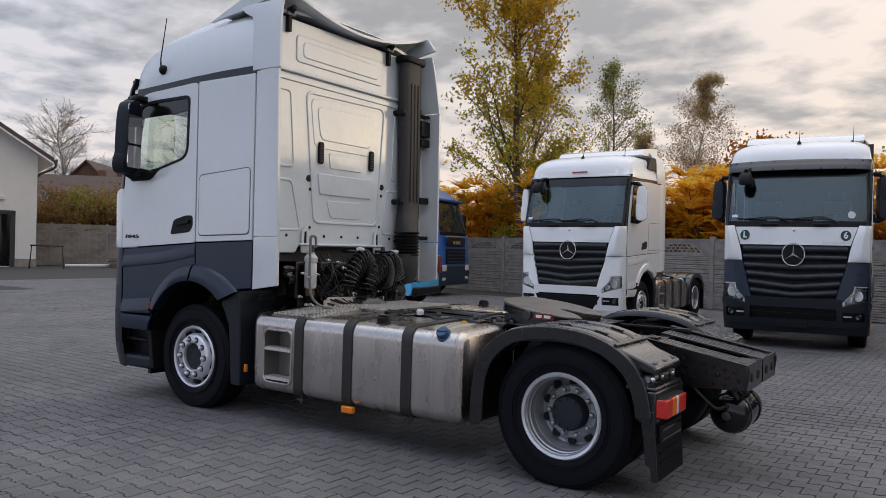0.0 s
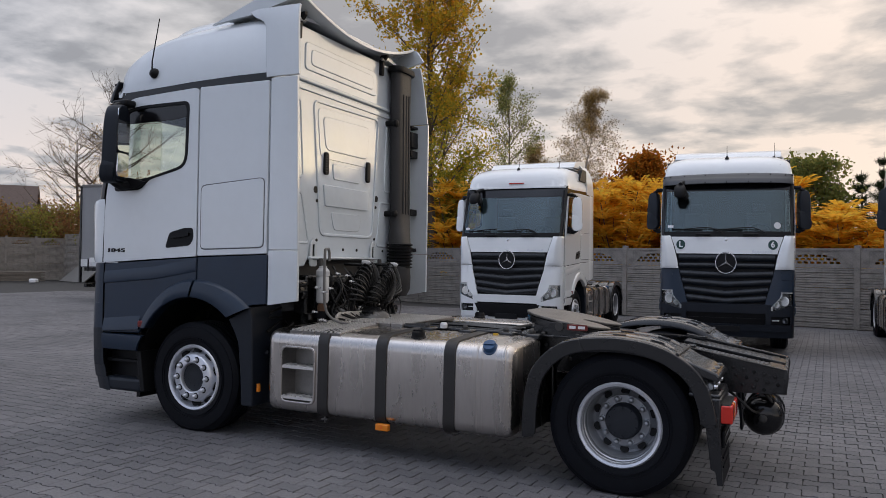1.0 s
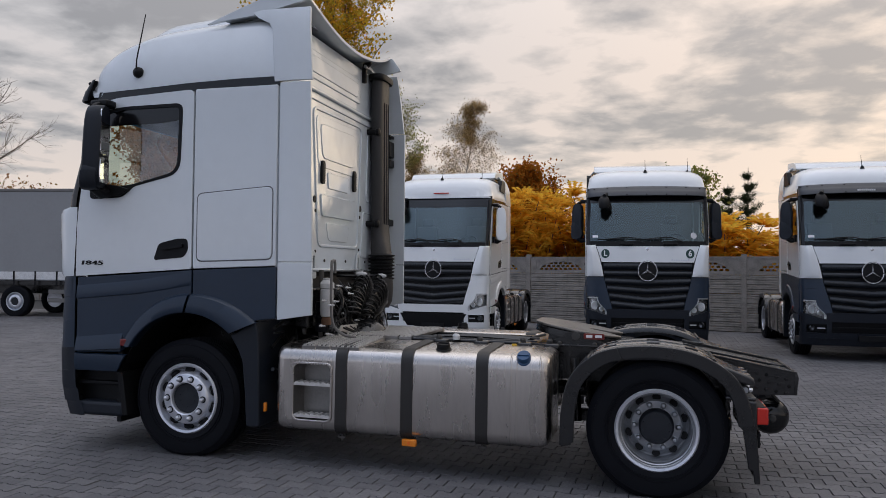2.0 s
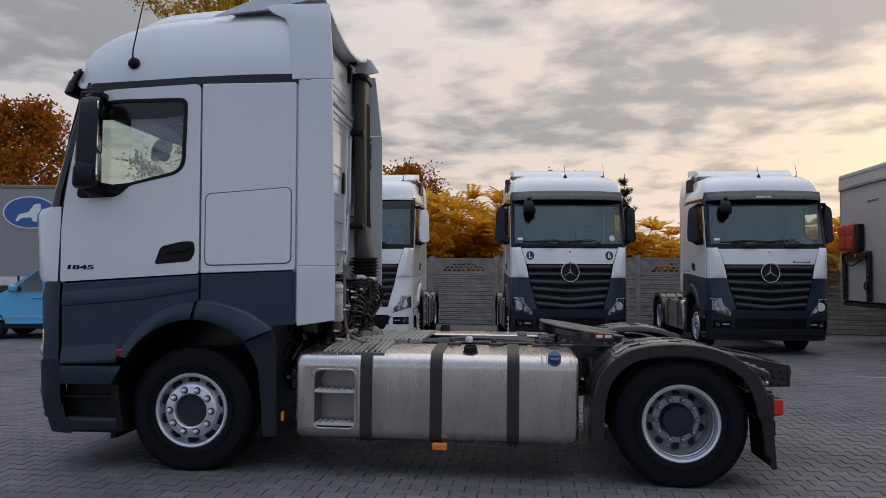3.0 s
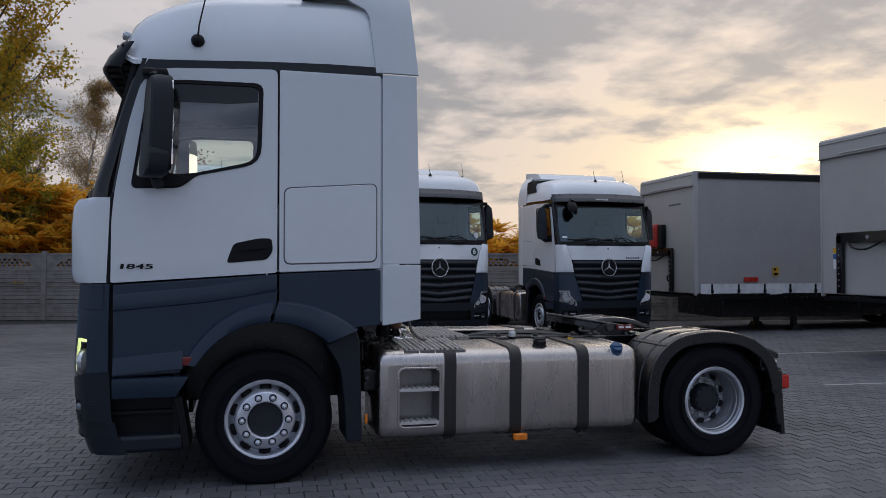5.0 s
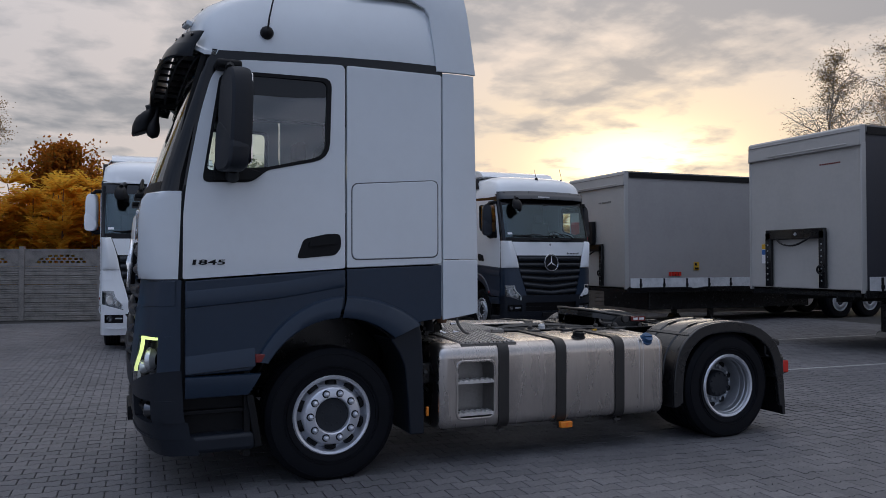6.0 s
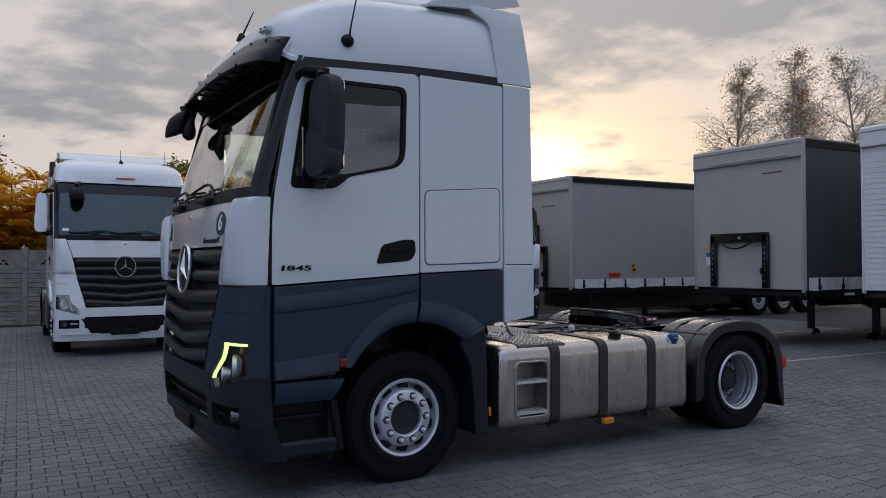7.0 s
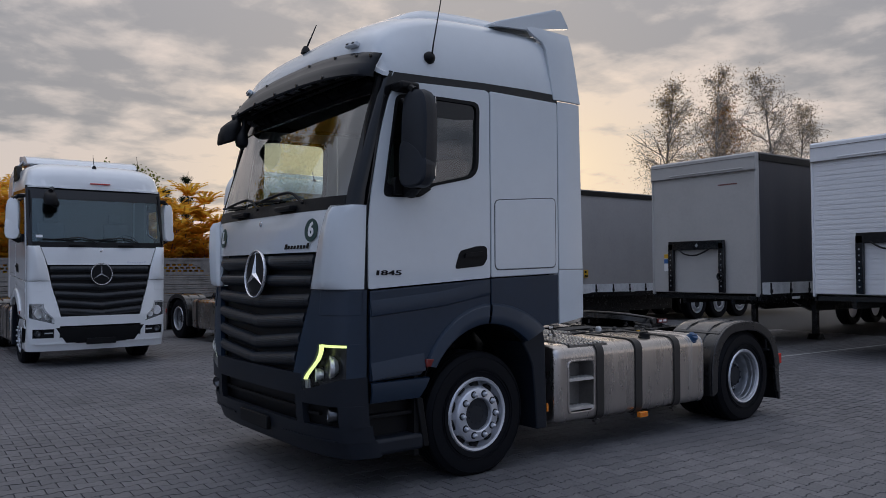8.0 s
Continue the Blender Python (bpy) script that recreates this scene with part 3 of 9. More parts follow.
def star_emblem(parent, x, z, r, tilt):
    """Round bright emblem on a dark disc, three tapered arms."""
    m = pose(x, 0, z, 0, tilt, 0)
    bm = bmesh.new()
    lathe(bm, [(r * 0.86, 0.03), (r * 0.86, -0.012), (r * 0.6, -0.016), (0.0, -0.016)], (0, 0, 0), "x", 40)
    bmesh.ops.transform(bm, matrix=m, verts=bm.verts)
    disc = part("emblem", bm, M["trim"], parent, "round dark emblem disc with a bright ring")
    bm = bmesh.new()
    prof = [(r * (0.955 + 0.042 * math.cos(a)), -0.014 + r * 0.07 * math.sin(a)) for a in span(0, 2 * math.pi * 9 / 10, 10)]
    lathe(bm, prof, (0, 0, 0), "x", 48, close=True)
    for k in range(3):
        a = math.pi / 2 + 2 * math.pi * k / 3
        d, s = Vector((0, math.cos(a), math.sin(a))), Vector((0, -math.sin(a), math.cos(a)))
        tip, l, rr, top, c = (bm.verts.new(p) for p in (d * r * 0.92 + Vector((-0.02, 0, 0)), s * r * 0.10 - d * r * 0.055 + Vector((-0.016, 0, 0)), -s * r * 0.10 - d * r * 0.055 + Vector((-0.016, 0, 0)), Vector((-0.045, 0, 0)), Vector((-0.016, 0, 0)) - d * 0.0))
        bm.faces.new((tip, l, top)), bm.faces.new((tip, top, rr))
        bm.verts.remove(c)
    bmesh.ops.transform(bm, matrix=m, verts=bm.verts)
    part("emblem_ring", bm, M["chrome"], disc, "chrome ring with three tapered arms", smooth=20)


def door_outline():
    return [(-1.052, 1.467), (0.072, 1.535), (0.072, 3.02), (-0.30, 3.003), (-0.68, 2.984), (-0.795, 2.95), (-0.868, 2.86), (-0.942, 2.60), (-1.030, 2.12), (-1.05, 1.90)]


WINDOW = [(-0.93, 2.125), (-0.60, 2.135), (-0.49, 2.225), (-0.045, 2.325), (-0.028, 2.912), (-0.62, 2.905), (-0.815, 2.872)]
WINDOW_R = [0.05, 0.05, 0.03, 0.12, 0.07, 0.1, 0.05]


def cab(truck, cfg):
    P, L = M["paint" if cfg["detail"] else "paint_bright"], M[cfg["lower"]]
    giga = cfg["giga"]
    low = M["bumper"] if cfg["lower"] == "grey" else L
    # ---- front, from the bumper up
    gw = lambda z: lerp_table([(0.84, 0.70), (1.05, 0.755), (1.40, 0.865), (1.74, 0.895)], z)
    bumper = part("bumper", front_patch(bmesh.new(), [0.395, 0.41, 0.505], -W, W, 0.0, 0.05, 61), low, truck, "")
    part("chin", front_patch(bmesh.new(), [0.28, 0.34, 0.40], -W, W, -0.018, 0.05, 61), low, bumper, "dark lower lip of the bumper")
    lamp_foot = lambda y: 0.74 + 0.105 * max(0.0, abs(y) - 0.81) / 0.39
    lamp_in = lambda v: lerp_table([(0.0, 0.79), (0.15, 0.80), (0.32, 0.842), (0.5, 0.905), (0.66, 0.955), (0.8, 0.975), (1.0, 0.985)], v)
    lamp_top = 1.085
    for s in (-1, 1):
        part("bumper_corner", front_cell(bmesh.new(), s, 0.72, W - 0.0005, 0.655, lamp_foot, 0.0, 0.05, 22), low, bumper)
        part("bumper_corner", front_cell(bmesh.new(), s, 1.155, W - 0.0005, 0.505, 0.655, 0.0, 0.05, 10), low, bumper)
        part("bumper_corner", front_cell(bmesh.new(), s, 0.72, 0.81, 0.505, 0.655, 0.0, 0.05, 4), low, bumper)
        part("fog_recess", front_cell(bmesh.new(), s, 0.80, 1.165, 0.495, 0.665, -0.06, 0.03, 10), M["trim"], bumper)
        bm = bmesh.new()
        lathe(bm, [(0.052, 0.06), (0.054, -0.005), (0.046, -0.012), (0.040, 0.0), (0.0, 0.02)], (0, 0, 0), "x", 20)
        bmesh.ops.transform(bm, matrix=pose(front_x(1.06, 0.585) + 0.03, s * 1.06, 0.585, 0, 0, s * 22), verts=bm.verts)
        part("fog_lamp", bm, M["nut"], bumper, "small round fog lamp")
        part("fog_trim", front_cell(bmesh.new(), s, 0.83, 0.96, 0.575, 0.597, -0.03, 0.02, 4, 2), M["trim"] if cfg["giga"] else M["lens_white"], bumper)
    part("bumper_top", front_patch(bmesh.new(), [0.70, 0.76, 0.86], -0.72, 0.72, 0.0, 0.05, 24), low, bumper)
    for s in (-1, 1):
        part("bumper_side", front_cell(bmesh.new(), s, 0.715, lambda v: 0.81, 0.7, 0.86, 0.0, 0.05, 4), low, bumper)
    part("air_intake", front_patch(bmesh.new(), [0.49, 0.6, 0.71], -0.73, 0.73, -0.08, 0.03, 24), M["trim"], bumper, "dark lower air intake")
    part("intake_bar", front_patch(bmesh.new(), (0.585, 0.61), -0.72, 0.72, -0.05, 0.02, 20), M["trim"], bumper)
    if cfg["lower"] == "paint_bright":
        part("intake_surround", front_patch(bmesh.new(), [0.40, 0.42, 0.55, 0.655, 0.67], lambda z: -lerp_table([(0.40, 0.60), (0.67, 0.78)], z), lambda z: lerp_table([(0.40, 0.60), (0.67, 0.78)], z), 0.006, 0.03, 24), M["trim"], bumper, "wide black lower intake")
    part("plate_holder", boxes((-1.372, -1.335, -0.26, 0.26, 0.37, 0.475)), M["trim"], bumper, "empty dark registration plate holder", bevel=0.006)
    for s in (-1, 1):
        part("bumper_lip", front_cell(bmesh.new(), s, 0.45, 1.12, 0.398, 0.412, 0.010, 0.02, 16, 2), low, bumper)
    for s in (-1, 1):
        corner = part("front_corner", front_cell(bmesh.new(), s, lambda v: gw(1.085 + 0.377 * v), W - 0.0005, lamp_top, 1.462, 0.0, 0.04, 22), L, truck)
        part("front_corner_inner", front_cell(bmesh.new(), s, lambda v: gw(0.86 + 0.225 * v), lambda v: lamp_in(0.34 + 0.66 * v), 0.86, lamp_top, 0.0, 0.04, 6), L, corner)
        part("front_corner_inner", front_cell(bmesh.new(), s, 0.70, lambda v: lamp_in(0.34 * v), 0.745, 0.86, -0.001, 0.04, 6), L, corner)
        part("front_corner_outer", front_cell(bmesh.new(), s, 1.205, W - 0.0005, lamp_foot, lamp_top, 0.0, 0.04, 6), L, corner)
        # a raised brow over the lamp and a crease below the white panel
        part("brow", front_cell(bmesh.new(), s, 0.99, W - 0.0005, 1.285, 1.455, 0.007, 0.02, 14), L, corner, bevel=0.005)
        lamp = part("headlamp", front_cell(bmesh.new(), s, lambda v: lamp_in(v) - 0.02, 1.215, lambda y: lamp_foot(y) - 0.01, lamp_top + 0.01, -0.09, 0.03, 12), M["lamp_dark" if cfg["giga"] else "lamp_well"], truck, "headlamp with clear lens")
        for yy, zz, r in ((1.070, 0.920, 0.084), (0.935, 0.855, 0.052)):
            bm = bmesh.new()
            lathe(bm, [(r, -0.045), (r * 0.92, -0.05), (r * 0.86, -0.02), (r * 0.5, 0.01), (r * 0.36, -0.015), (0, -0.025)], (0, 0, 0), "x", 24)
            bmesh.ops.transform(bm, matrix=pose(front_x(yy, zz) + 0.088, s * yy, zz, 0, 0, s * 24), verts=bm.verts)
            part("reflector", bm, M["reflector"], lamp, "bright round reflector")
        bm = front_cell(bmesh.new(), s, 0.80, 0.845, 0.755, 0.82, -0.03, 0.02, 4, 3)
        part("side_reflector", bm, M["reflector"], lamp)
        drl = M["drl"] if cfg["drl"] else M["lens_white"]
        part("running_light", front_cell(bmesh.new(), s, 0.985, 1.198, 1.061, 1.077, -0.012, 0.02, 10, 2), drl, lamp)
        part("running_light", front_cell(bmesh.new(), s, lambda v: lamp_in(0.20 + 0.78 * v) + 0.008, lambda v: lamp_in(0.20 + 0.78 * v) + 0.030, 0.820, 1.078, -0.012, 0.02, 3, 13), drl, lamp)
        glass = part("lens", front_cell(bmesh.new(), s, lamp_in, 1.205, lamp_foot, lamp_top, -0.002, None, 12), M["lens"], lamp)
        glass.visible_shadow = False
        # white corner piece beside the bonnet flap, standing proud
        edge = lambda z: lerp_table([(1.46, 0.875), (1.74, 0.93), (1.9, 0.985), (2.06, 1.045)], z)
        rows = []
        for z in (1.468, 1.485, 1.53, 1.65, 1.85, 2.0, 2.045, 2.06):
            a, swell = edge(z), lerp_table([(1.468, 0.03), (1.485, 0.05), (1.53, 0.065), (1.85, 0.095), (2.0, 0.095), (2.045, 0.07), (2.06, 0.0)], z)
            row = []
            for y in span(a, W - 0.0005, 20):
                u = (y - a) / (W - a)
                row.append((front_x(y, z) - 0.012 - swell * (0.25 * min(1, u * 9) + 0.75 * min(1, u * 1.8) ** 1.5) * (1 - u ** 4), s * y, z))
            rows.append(row)
        part("corner_panel", grid(bmesh.new(), rows, (0.03, 0, 0)), P, truck, smooth=30)
    part("grille_back", front_patch(bmesh.new(), [0.84, 1.1, 1.46, 1.76], lambda z: -gw(z) - 0.02, lambda z: gw(z) + 0.02, -0.07, 0.03, 20), M["trim"], truck, "dark grille backing")
    # five grille bars, the lower ones dipping towards the middle
    bars = [(1.605, 0.112, 0.0), (1.475, 0.095, 0.0), (1.33, 0.105, 0.03), (1.19, 0.105, 0.05), (1.045, 0.105, 0.07), (0.905, 0.105, 0.06)]
    for z0, hgt, dip in bars:
        rows = []
        for u in span(0, 1, 9):
            z = z0 + hgt * u
            g = gw(z0 + hgt / 2) - 0.012
            off = 0.030 * math.sin(math.pi * min(1, u * 1.1)) - 0.040 * (1 - u)
            rows.append([(front_x(y, z) - off, y, z - dip * (1 - abs(y) / g)) for y in span(-g, g, 25)])
        slat = part("grille_bar", grid(bmesh.new(), rows, (0.04, 0, 0)), M["grille"] if cfg["lower"] == "grey" else M["grey_bar"], truck, "")
        for s in (-1, 1):                          # perforated inset
            bm = bmesh.new()
            rr = []
            for u in span(0.25, 0.8, 6):
                z = z0 + hgt * u
                g = gw(z0 + hgt / 2)
                off = 0.030 * math.sin(math.pi * min(1, u * 1.1)) - 0.040 * (1 - u) + 0.0025
                rr.append([(front_x(y, z) - off, y, z - dip * (1 - abs(y) / (g - 0.012))) for y in span(s * (0.22 if z0 > 1.4 else 0.05), s * (g - 0.055), 12)])
            grid(bm, rr)
            part("mesh_inset", bm, M["mesh"], slat, "finely perforated insert", smooth=0)
    star_emblem(truck, -1.340, 1.575, 0.196, 4)
    # bonnet flap with stickers
    bonnet = part("bonnet_flap", front_patch(bmesh.new(), [1.735, 1.78, 1.9, 2.0, 2.045], lambda z: -lerp_table([(1.74, 0.918), (1.9, 0.973), (2.06, 1.033)], z), lambda z: lerp_table([(1.74, 0.918), (1.9, 0.973), (2.06, 1.033)], z), 0.0, 0.03, 40), P, truck)
    bm = bmesh.new()
    lathe(bm, [(0.026, 0.01), (0.026, -0.006), (0.018, -0.01), (0, -0.01)], (front_x(0, 1.98), 0, 1.98), "x", 20)
    part("badge", bm, M["chrome"], bonnet, "small round bright badge")
    face = lambda y, z: Matrix.Translation((front_x(y, z) - 0.004, y, z)) @ Matrix.Rotation(math.atan2(front_x(y + 0.05, z) - front_x(y - 0.05, z), 0.1) * -1, 4, "Z") @ pose(0, 0, 0, 84, 0, -90)
    if cfg["signs"]:
        for y, ch in ((-0.84, "6"), (0.84, "L")):
            bm = bmesh.new()
            lathe(bm, [(0.085, -0.002), (0.085, 0.001), (0, 0.001)], (0, 0, 0), "z", 36)
            bmesh.ops.transform(bm, matrix=face(y, 1.895), verts=bm.verts)
            sign = part("round_sticker", bm, M["sign_green"], bonnet, "dark round sticker with a white character")
            lettering("character", ch, 0.145, face(y, 1.895) @ pose(0, 0, 0.0035), M["white_text"], sign, bold=0.004)
    for k in range(8):                             # model name, as plain bars
        bm = boxes((-0.19 + k * 0.046, -0.162 + k * 0.046, -0.013, 0.013 + (0.014 if k in (0, 7) else 0), 0, 0.003))
        bmesh.ops.transform(bm, matrix=face(-0.66, 1.775) @ Matrix(((1, 0.3, 0, 0), (0, 1, 0, 0), (0, 0, 1, 0), (0, 0, 0, 1))), verts=bm.verts)
        part("name_bar", bm, M["trim"] if cfg["dark_name"] else M["rim"], bonnet)
    # ---- windscreen
    scr = lambda z: lerp_table([(2.05, 1.185), (2.5, 1.175), (2.95, 1.15)], z)
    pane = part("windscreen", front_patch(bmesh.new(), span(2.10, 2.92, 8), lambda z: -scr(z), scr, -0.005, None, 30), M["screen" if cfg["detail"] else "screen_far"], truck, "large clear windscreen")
    pane.visible_shadow = False
    if not cfg["detail"]:
        part("screen_sticker", front_patch(bmesh.new(), (2.20, 2.245), 0.99, 1.10, 0.0, 0.003, 4), M["paint_matt"], pane, "small white sticker")
        if cfg["signs"]:
            bm = lathe(bmesh.new(), [(0.062, 0.0), (0.062, 0.003), (0.0, 0.003)], (0, 0, 0), "z", 24)
            bmesh.ops.transform(bm, matrix=Matrix.Translation((front_x(-0.92, 2.235) - 0.004, -0.92, 2.235)) @ pose(0, 0, 0, 70, 0, -78), verts=bm.verts)
            part("screen_sticker", bm, M["lens_white"], pane, "pale round sticker")
    part("scuttle", front_patch(bmesh.new(), [2.035, 2.06, 2.10, 2.13], -1.16, 1.16, 0.002, 0.03, 30), M["trim"], truck, "black strip below the windscreen")
    part("header", front_patch(bmesh.new(), [2.88, 2.98, 3.06, 3.11], -1.16, 1.16, 0.004, 0.03, 30), M["gloss_black"], truck, "dark strip above the windscreen")
    for s in (-1, 1):
        e = (lambda a, b: ((lambda z: -b(z)), (lambda z: -a(z))) if s < 0 else (a, b))
        part("pillar", front_patch(bmesh.new(), span(2.04, 3.045 if giga else 3.11, 9), *e(lambda z: scr(z) - 0.02, lambda z: W - 0.004), 0.003, 0.03, 10), M["gloss_black"], truck, "black windscreen pillar")
        bm = plate(bmesh.new(), "y", [(-1.055, 2.06), (-1.02, 2.06), (-0.925, 2.63), (-0.85, 2.90), (-0.80, 2.94), (-0.72, 2.975), (-0.3, 2.995), (0.0, 3.010), (0.85, 3.012), (0.85, 3.09), (0.45, 3.09), (0.0, 3.078), (-0.45, 3.056), (-0.82, 3.04), (-0.90, 2.90), (-0.965, 2.60)], s * (W - 0.035), s * (W - 0.002))
        part("pillar_trim", bm, M["gloss_black"], truck)
        bm = plate(bmesh.new(), "y", [(-1.16, 2.02), (-0.97, 2.02), (-0.88, 2.63), (-0.80, 2.95), (-0.93, 3.02), (-1.03, 2.63)], s * (W - 0.075), s * (W - 0.04))
        part("pillar_core", bm, M["trim"], truck)
    for y0, y1 in ((0.78, 0.06), (0.02, -0.72)):   # wipers
        bm = bmesh.new()
        z0 = 2.10
        p = [Vector((front_x(y1, z0) - 0.035, y1, z0)), Vector((front_x((y0 + y1) / 2, 2.21) - 0.045, (y0 + y1) / 2 - 0.1, 2.20)), Vector((front_x(y0, 2.15) - 0.03, y0, 2.17))]
        tube(bm, curve_pts(p, 6), 0.011, 6)
        q = [(front_x(y, 2.17) - 0.02, y, 2.165 + 0.02 * math.sin((y - y0) * 2)) for y in span(y0 - 0.32, y0 + 0.22, 6)]
        tube(bm, q, 0.010, 5)
        part("wiper", bm, M["trim"], truck)
    for y in (-0.45, 0.42):
        bm = boxes((-1.335, -1.25, y - 0.14, y + 0.14, 2.055, 2.095))
        part("wiper_cover", bm, M["trim"], truck, bevel=0.012)
    # ---- sides
    for s in (-1, 1):
        y0, y1 = s * (W - 0.03), s * (W + 0.012)
        door = part("door", plate(bmesh.new(), "y", rounded(door_outline(), [0.015, 0.02, 0.05, 0.05, 0.06, 0.05, 0.05, 0.2, 0.1, 0.05]), y0, y1, [rounded(WINDOW, WINDOW_R)]), P, truck, "", bevel=0.006)
        part("door_seam", plate(bmesh.new(), "y", [(-1.09, 1.467), (-1.04, 1.467), (-1.02, 2.10), (-1.045, 2.10), (-1.075, 1.90)], s * (W - 0.03), s * (W - 0.001)), M["trim"], truck)
        inner = rounded([(-0.90, 2.205), (-0.50, 2.245), (-0.075, 2.345), (-0.06, 2.885), (-0.62, 2.88), (-0.795, 2.85)], [0.04, 0.02, 0.10, 0.06, 0.08, 0.05])
        part("window_frame", plate(bmesh.new(), "y", rounded(WINDOW, WINDOW_R), s * (W - 0.02), s * (W + 0.016), [inner]), M["trim"], door, "black window surround")
        bm = bmesh.new()
        bm.faces.new([bm.verts.new((p[0], s * (W - 0.004), p[1])) for p in inner])
        gl = part("window", bm, M["glass"], door)
        gl.visible_shadow = False
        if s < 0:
            # black strip added outside the near pane; it blots out reflections at the top
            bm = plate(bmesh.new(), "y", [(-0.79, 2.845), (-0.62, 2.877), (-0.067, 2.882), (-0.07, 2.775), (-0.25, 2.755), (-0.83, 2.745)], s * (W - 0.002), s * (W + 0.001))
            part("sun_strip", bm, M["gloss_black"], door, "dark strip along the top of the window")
        # door handle: dark recess with a grip
        ho = rounded([(-0.285, 1.605), (0.0, 1.63), (0.042, 1.69), (0.034, 1.785), (-0.06, 1.785), (-0.235, 1.745)], 0.03)
        part("handle_recess", plate(bmesh.new(), "y", ho, s * (W + 0.006), s * (W + 0.016)), M["trim"], door, "dark recessed door handle")
        part("door_handle", plate(bmesh.new(), "y", rounded([(-0.20, 1.69), (0.0, 1.715), (0.0, 1.745), (-0.19, 1.725)], 0.012), s * (W + 0.02), s * (W + 0.036)), M["trim"], door)
        if cfg["number"]:
            turn = pose(-0.895, s * (W + 0.0135), 1.58, 90, 0, 0) if s < 0 else pose(-0.92, s * (W + 0.0135), 1.58, 90, 0, 180)
            wide = turn @ Matrix.Diagonal((1.95, 0.78, 1, 1))
            lettering("number", "1", 0.062, wide @ pose(-0.044, 0, 0) @ Matrix.Diagonal((1.3, 1, 1, 1)), M["trim"], door, "dark raised figure", depth=0.004, shear=0.06, bold=0.0012)
            lettering("number", "845", 0.062, wide @ pose(0.016, 0, 0), M["trim"], door, "dark raised figures", depth=0.004, shear=0.06, bold=0.0012)
        panel = part("side_panel", plate(bmesh.new(), "y", rounded([(0.086, 1.537), (0.835, 1.565), (0.835, 3.02), (0.086, 3.02)], 0.015), y0, y1), P, truck, "", bevel=0.006)
        hatch = rounded([(0.125, 1.60), (0.80, 1.62), (0.80, 2.20), (0.125, 2.15)], 0.05)
        rim = rounded([(0.117, 1.592), (0.808, 1.612), (0.808, 2.208), (0.117, 2.158)], 0.055)
        part("hatch_gap", plate(bmesh.new(), "y", rim, s * (W + 0.004), s * (W + 0.0135)), M["seam"], panel)
        part("storage_hatch", plate(bmesh.new(), "y", hatch, s * (W + 0.004), s * (W + 0.018)), P, panel, "", bevel=0.004)
        # grey lower body with the wheel arch cut out
        arch1 = arc(0.02, 0.50, 0.68, 0.73, 90, 150, 9)
        outline = [(-1.035, 1.455), (0.074, 1.525), (0.074, 1.23)] + arch1 + [(-0.60, 0.83), (-1.035, 0.815)]
        lower = part("door_lower", plate(bmesh.new(), "y", outline, y0, s * (W + 0.008)), L, truck, "", bevel=0.008)
        part("door_gap", plate(bmesh.new(), "y", [(-1.10, 1.455), (-1.0, 1.455), (-1.0, 0.66), (-1.09, 0.66)], s * (W - 0.06), s * (W - 0.035)), M["trim"], lower)
        # a raised band under the white door and a swell above the sill
        rows = [[(x, s * (W + 0.008 + o * lerp_table([(-1.04, 1.0), (-0.3, 0.8), (0.07, 0.3)], x)), lerp_table([(-1.04, 1.27), (-0.4, 1.325), (0.07, 1.40)], x) + h) for x in span(-1.033, 0.072, 12)] for h, o in ((0.0, 0.0), (0.006, 0.010), (0.03, 0.013), (0.10, 0.006), (0.12, -0.002))]
        part("belt", grid(bmesh.new(), rows, (0, -s * 0.012, 0)), L, lower)
        rows = [[(x, s * (W + 0.006 + o), h0 + (h1 - h0) * (x + 1.035) / 0.49) for x in span(-1.033, -0.575, 8)] for o, h0, h1 in ((0.0, 0.955, 1.0), (0.006, 0.93, 0.975), (0.022, 0.865, 0.91), (0.025, 0.830, 0.866), (0.004, 0.824, 0.860))]
        part("door_swell", grid(bmesh.new(), rows, (0, -s * 0.012, 0)), L, lower)
        rows = [[(-1.035 + u * (e + 1.035), s * (W + o), z) for u in span(0, 1, 6)] for z, e, o in ((0.812, -0.53, 0.006), (0.806, -0.535, 0.030), (0.74, -0.575, 0.034), (0.668, -0.62, 0.014), (0.662, -0.622, -0.01))]
        part("sill_strip", grid(bmesh.new(), rows, (0, -s * 0.02, 0)), L, lower)
        arch2 = arc(0.02, 0.50, 0.68, 0.73, 48, 90, 8)
        low2 = [(0.088, 1.527), (0.835, 1.555), (0.835, 1.145), (0.68, 1.13), (0.56, 1.09)] + arch2[:-1] + [(0.088, 1.23)]
        part("side_lower", plate(bmesh.new(), "y", low2, y0, s * (W + 0.008)), L, truck, "", bevel=0.008)
        for a0, a1, b0, b1, rx, qx in ((91, 152, 91, 146, 0.73, 0.62), (47, 89, 50, 89, 0.88, 0.64)):
            outer, inner_ = arc(0.07, 0.50, rx, 0.835, a0, a1, 16), arc(0.03, 0.50, qx, 0.675, b0, b1, 16)
            rows = [[(p[0] + (q[0] - p[0]) * u, s * (W + o), p[1] + (q[1] - p[1]) * u) for p, q in zip(outer, inner_)] for u, o in ((0.0, 0.0), (0.02, 0.012), (0.14, 0.034), (0.55, 0.046), (0.9, 0.050), (0.98, 0.044), (1.0, 0.03), (1.0, -0.05))]
            part("arch_flare", grid(bmesh.new(), rows, (0, -s * 0.006, 0)), L, truck, "rounded plastic wheel arch flare")
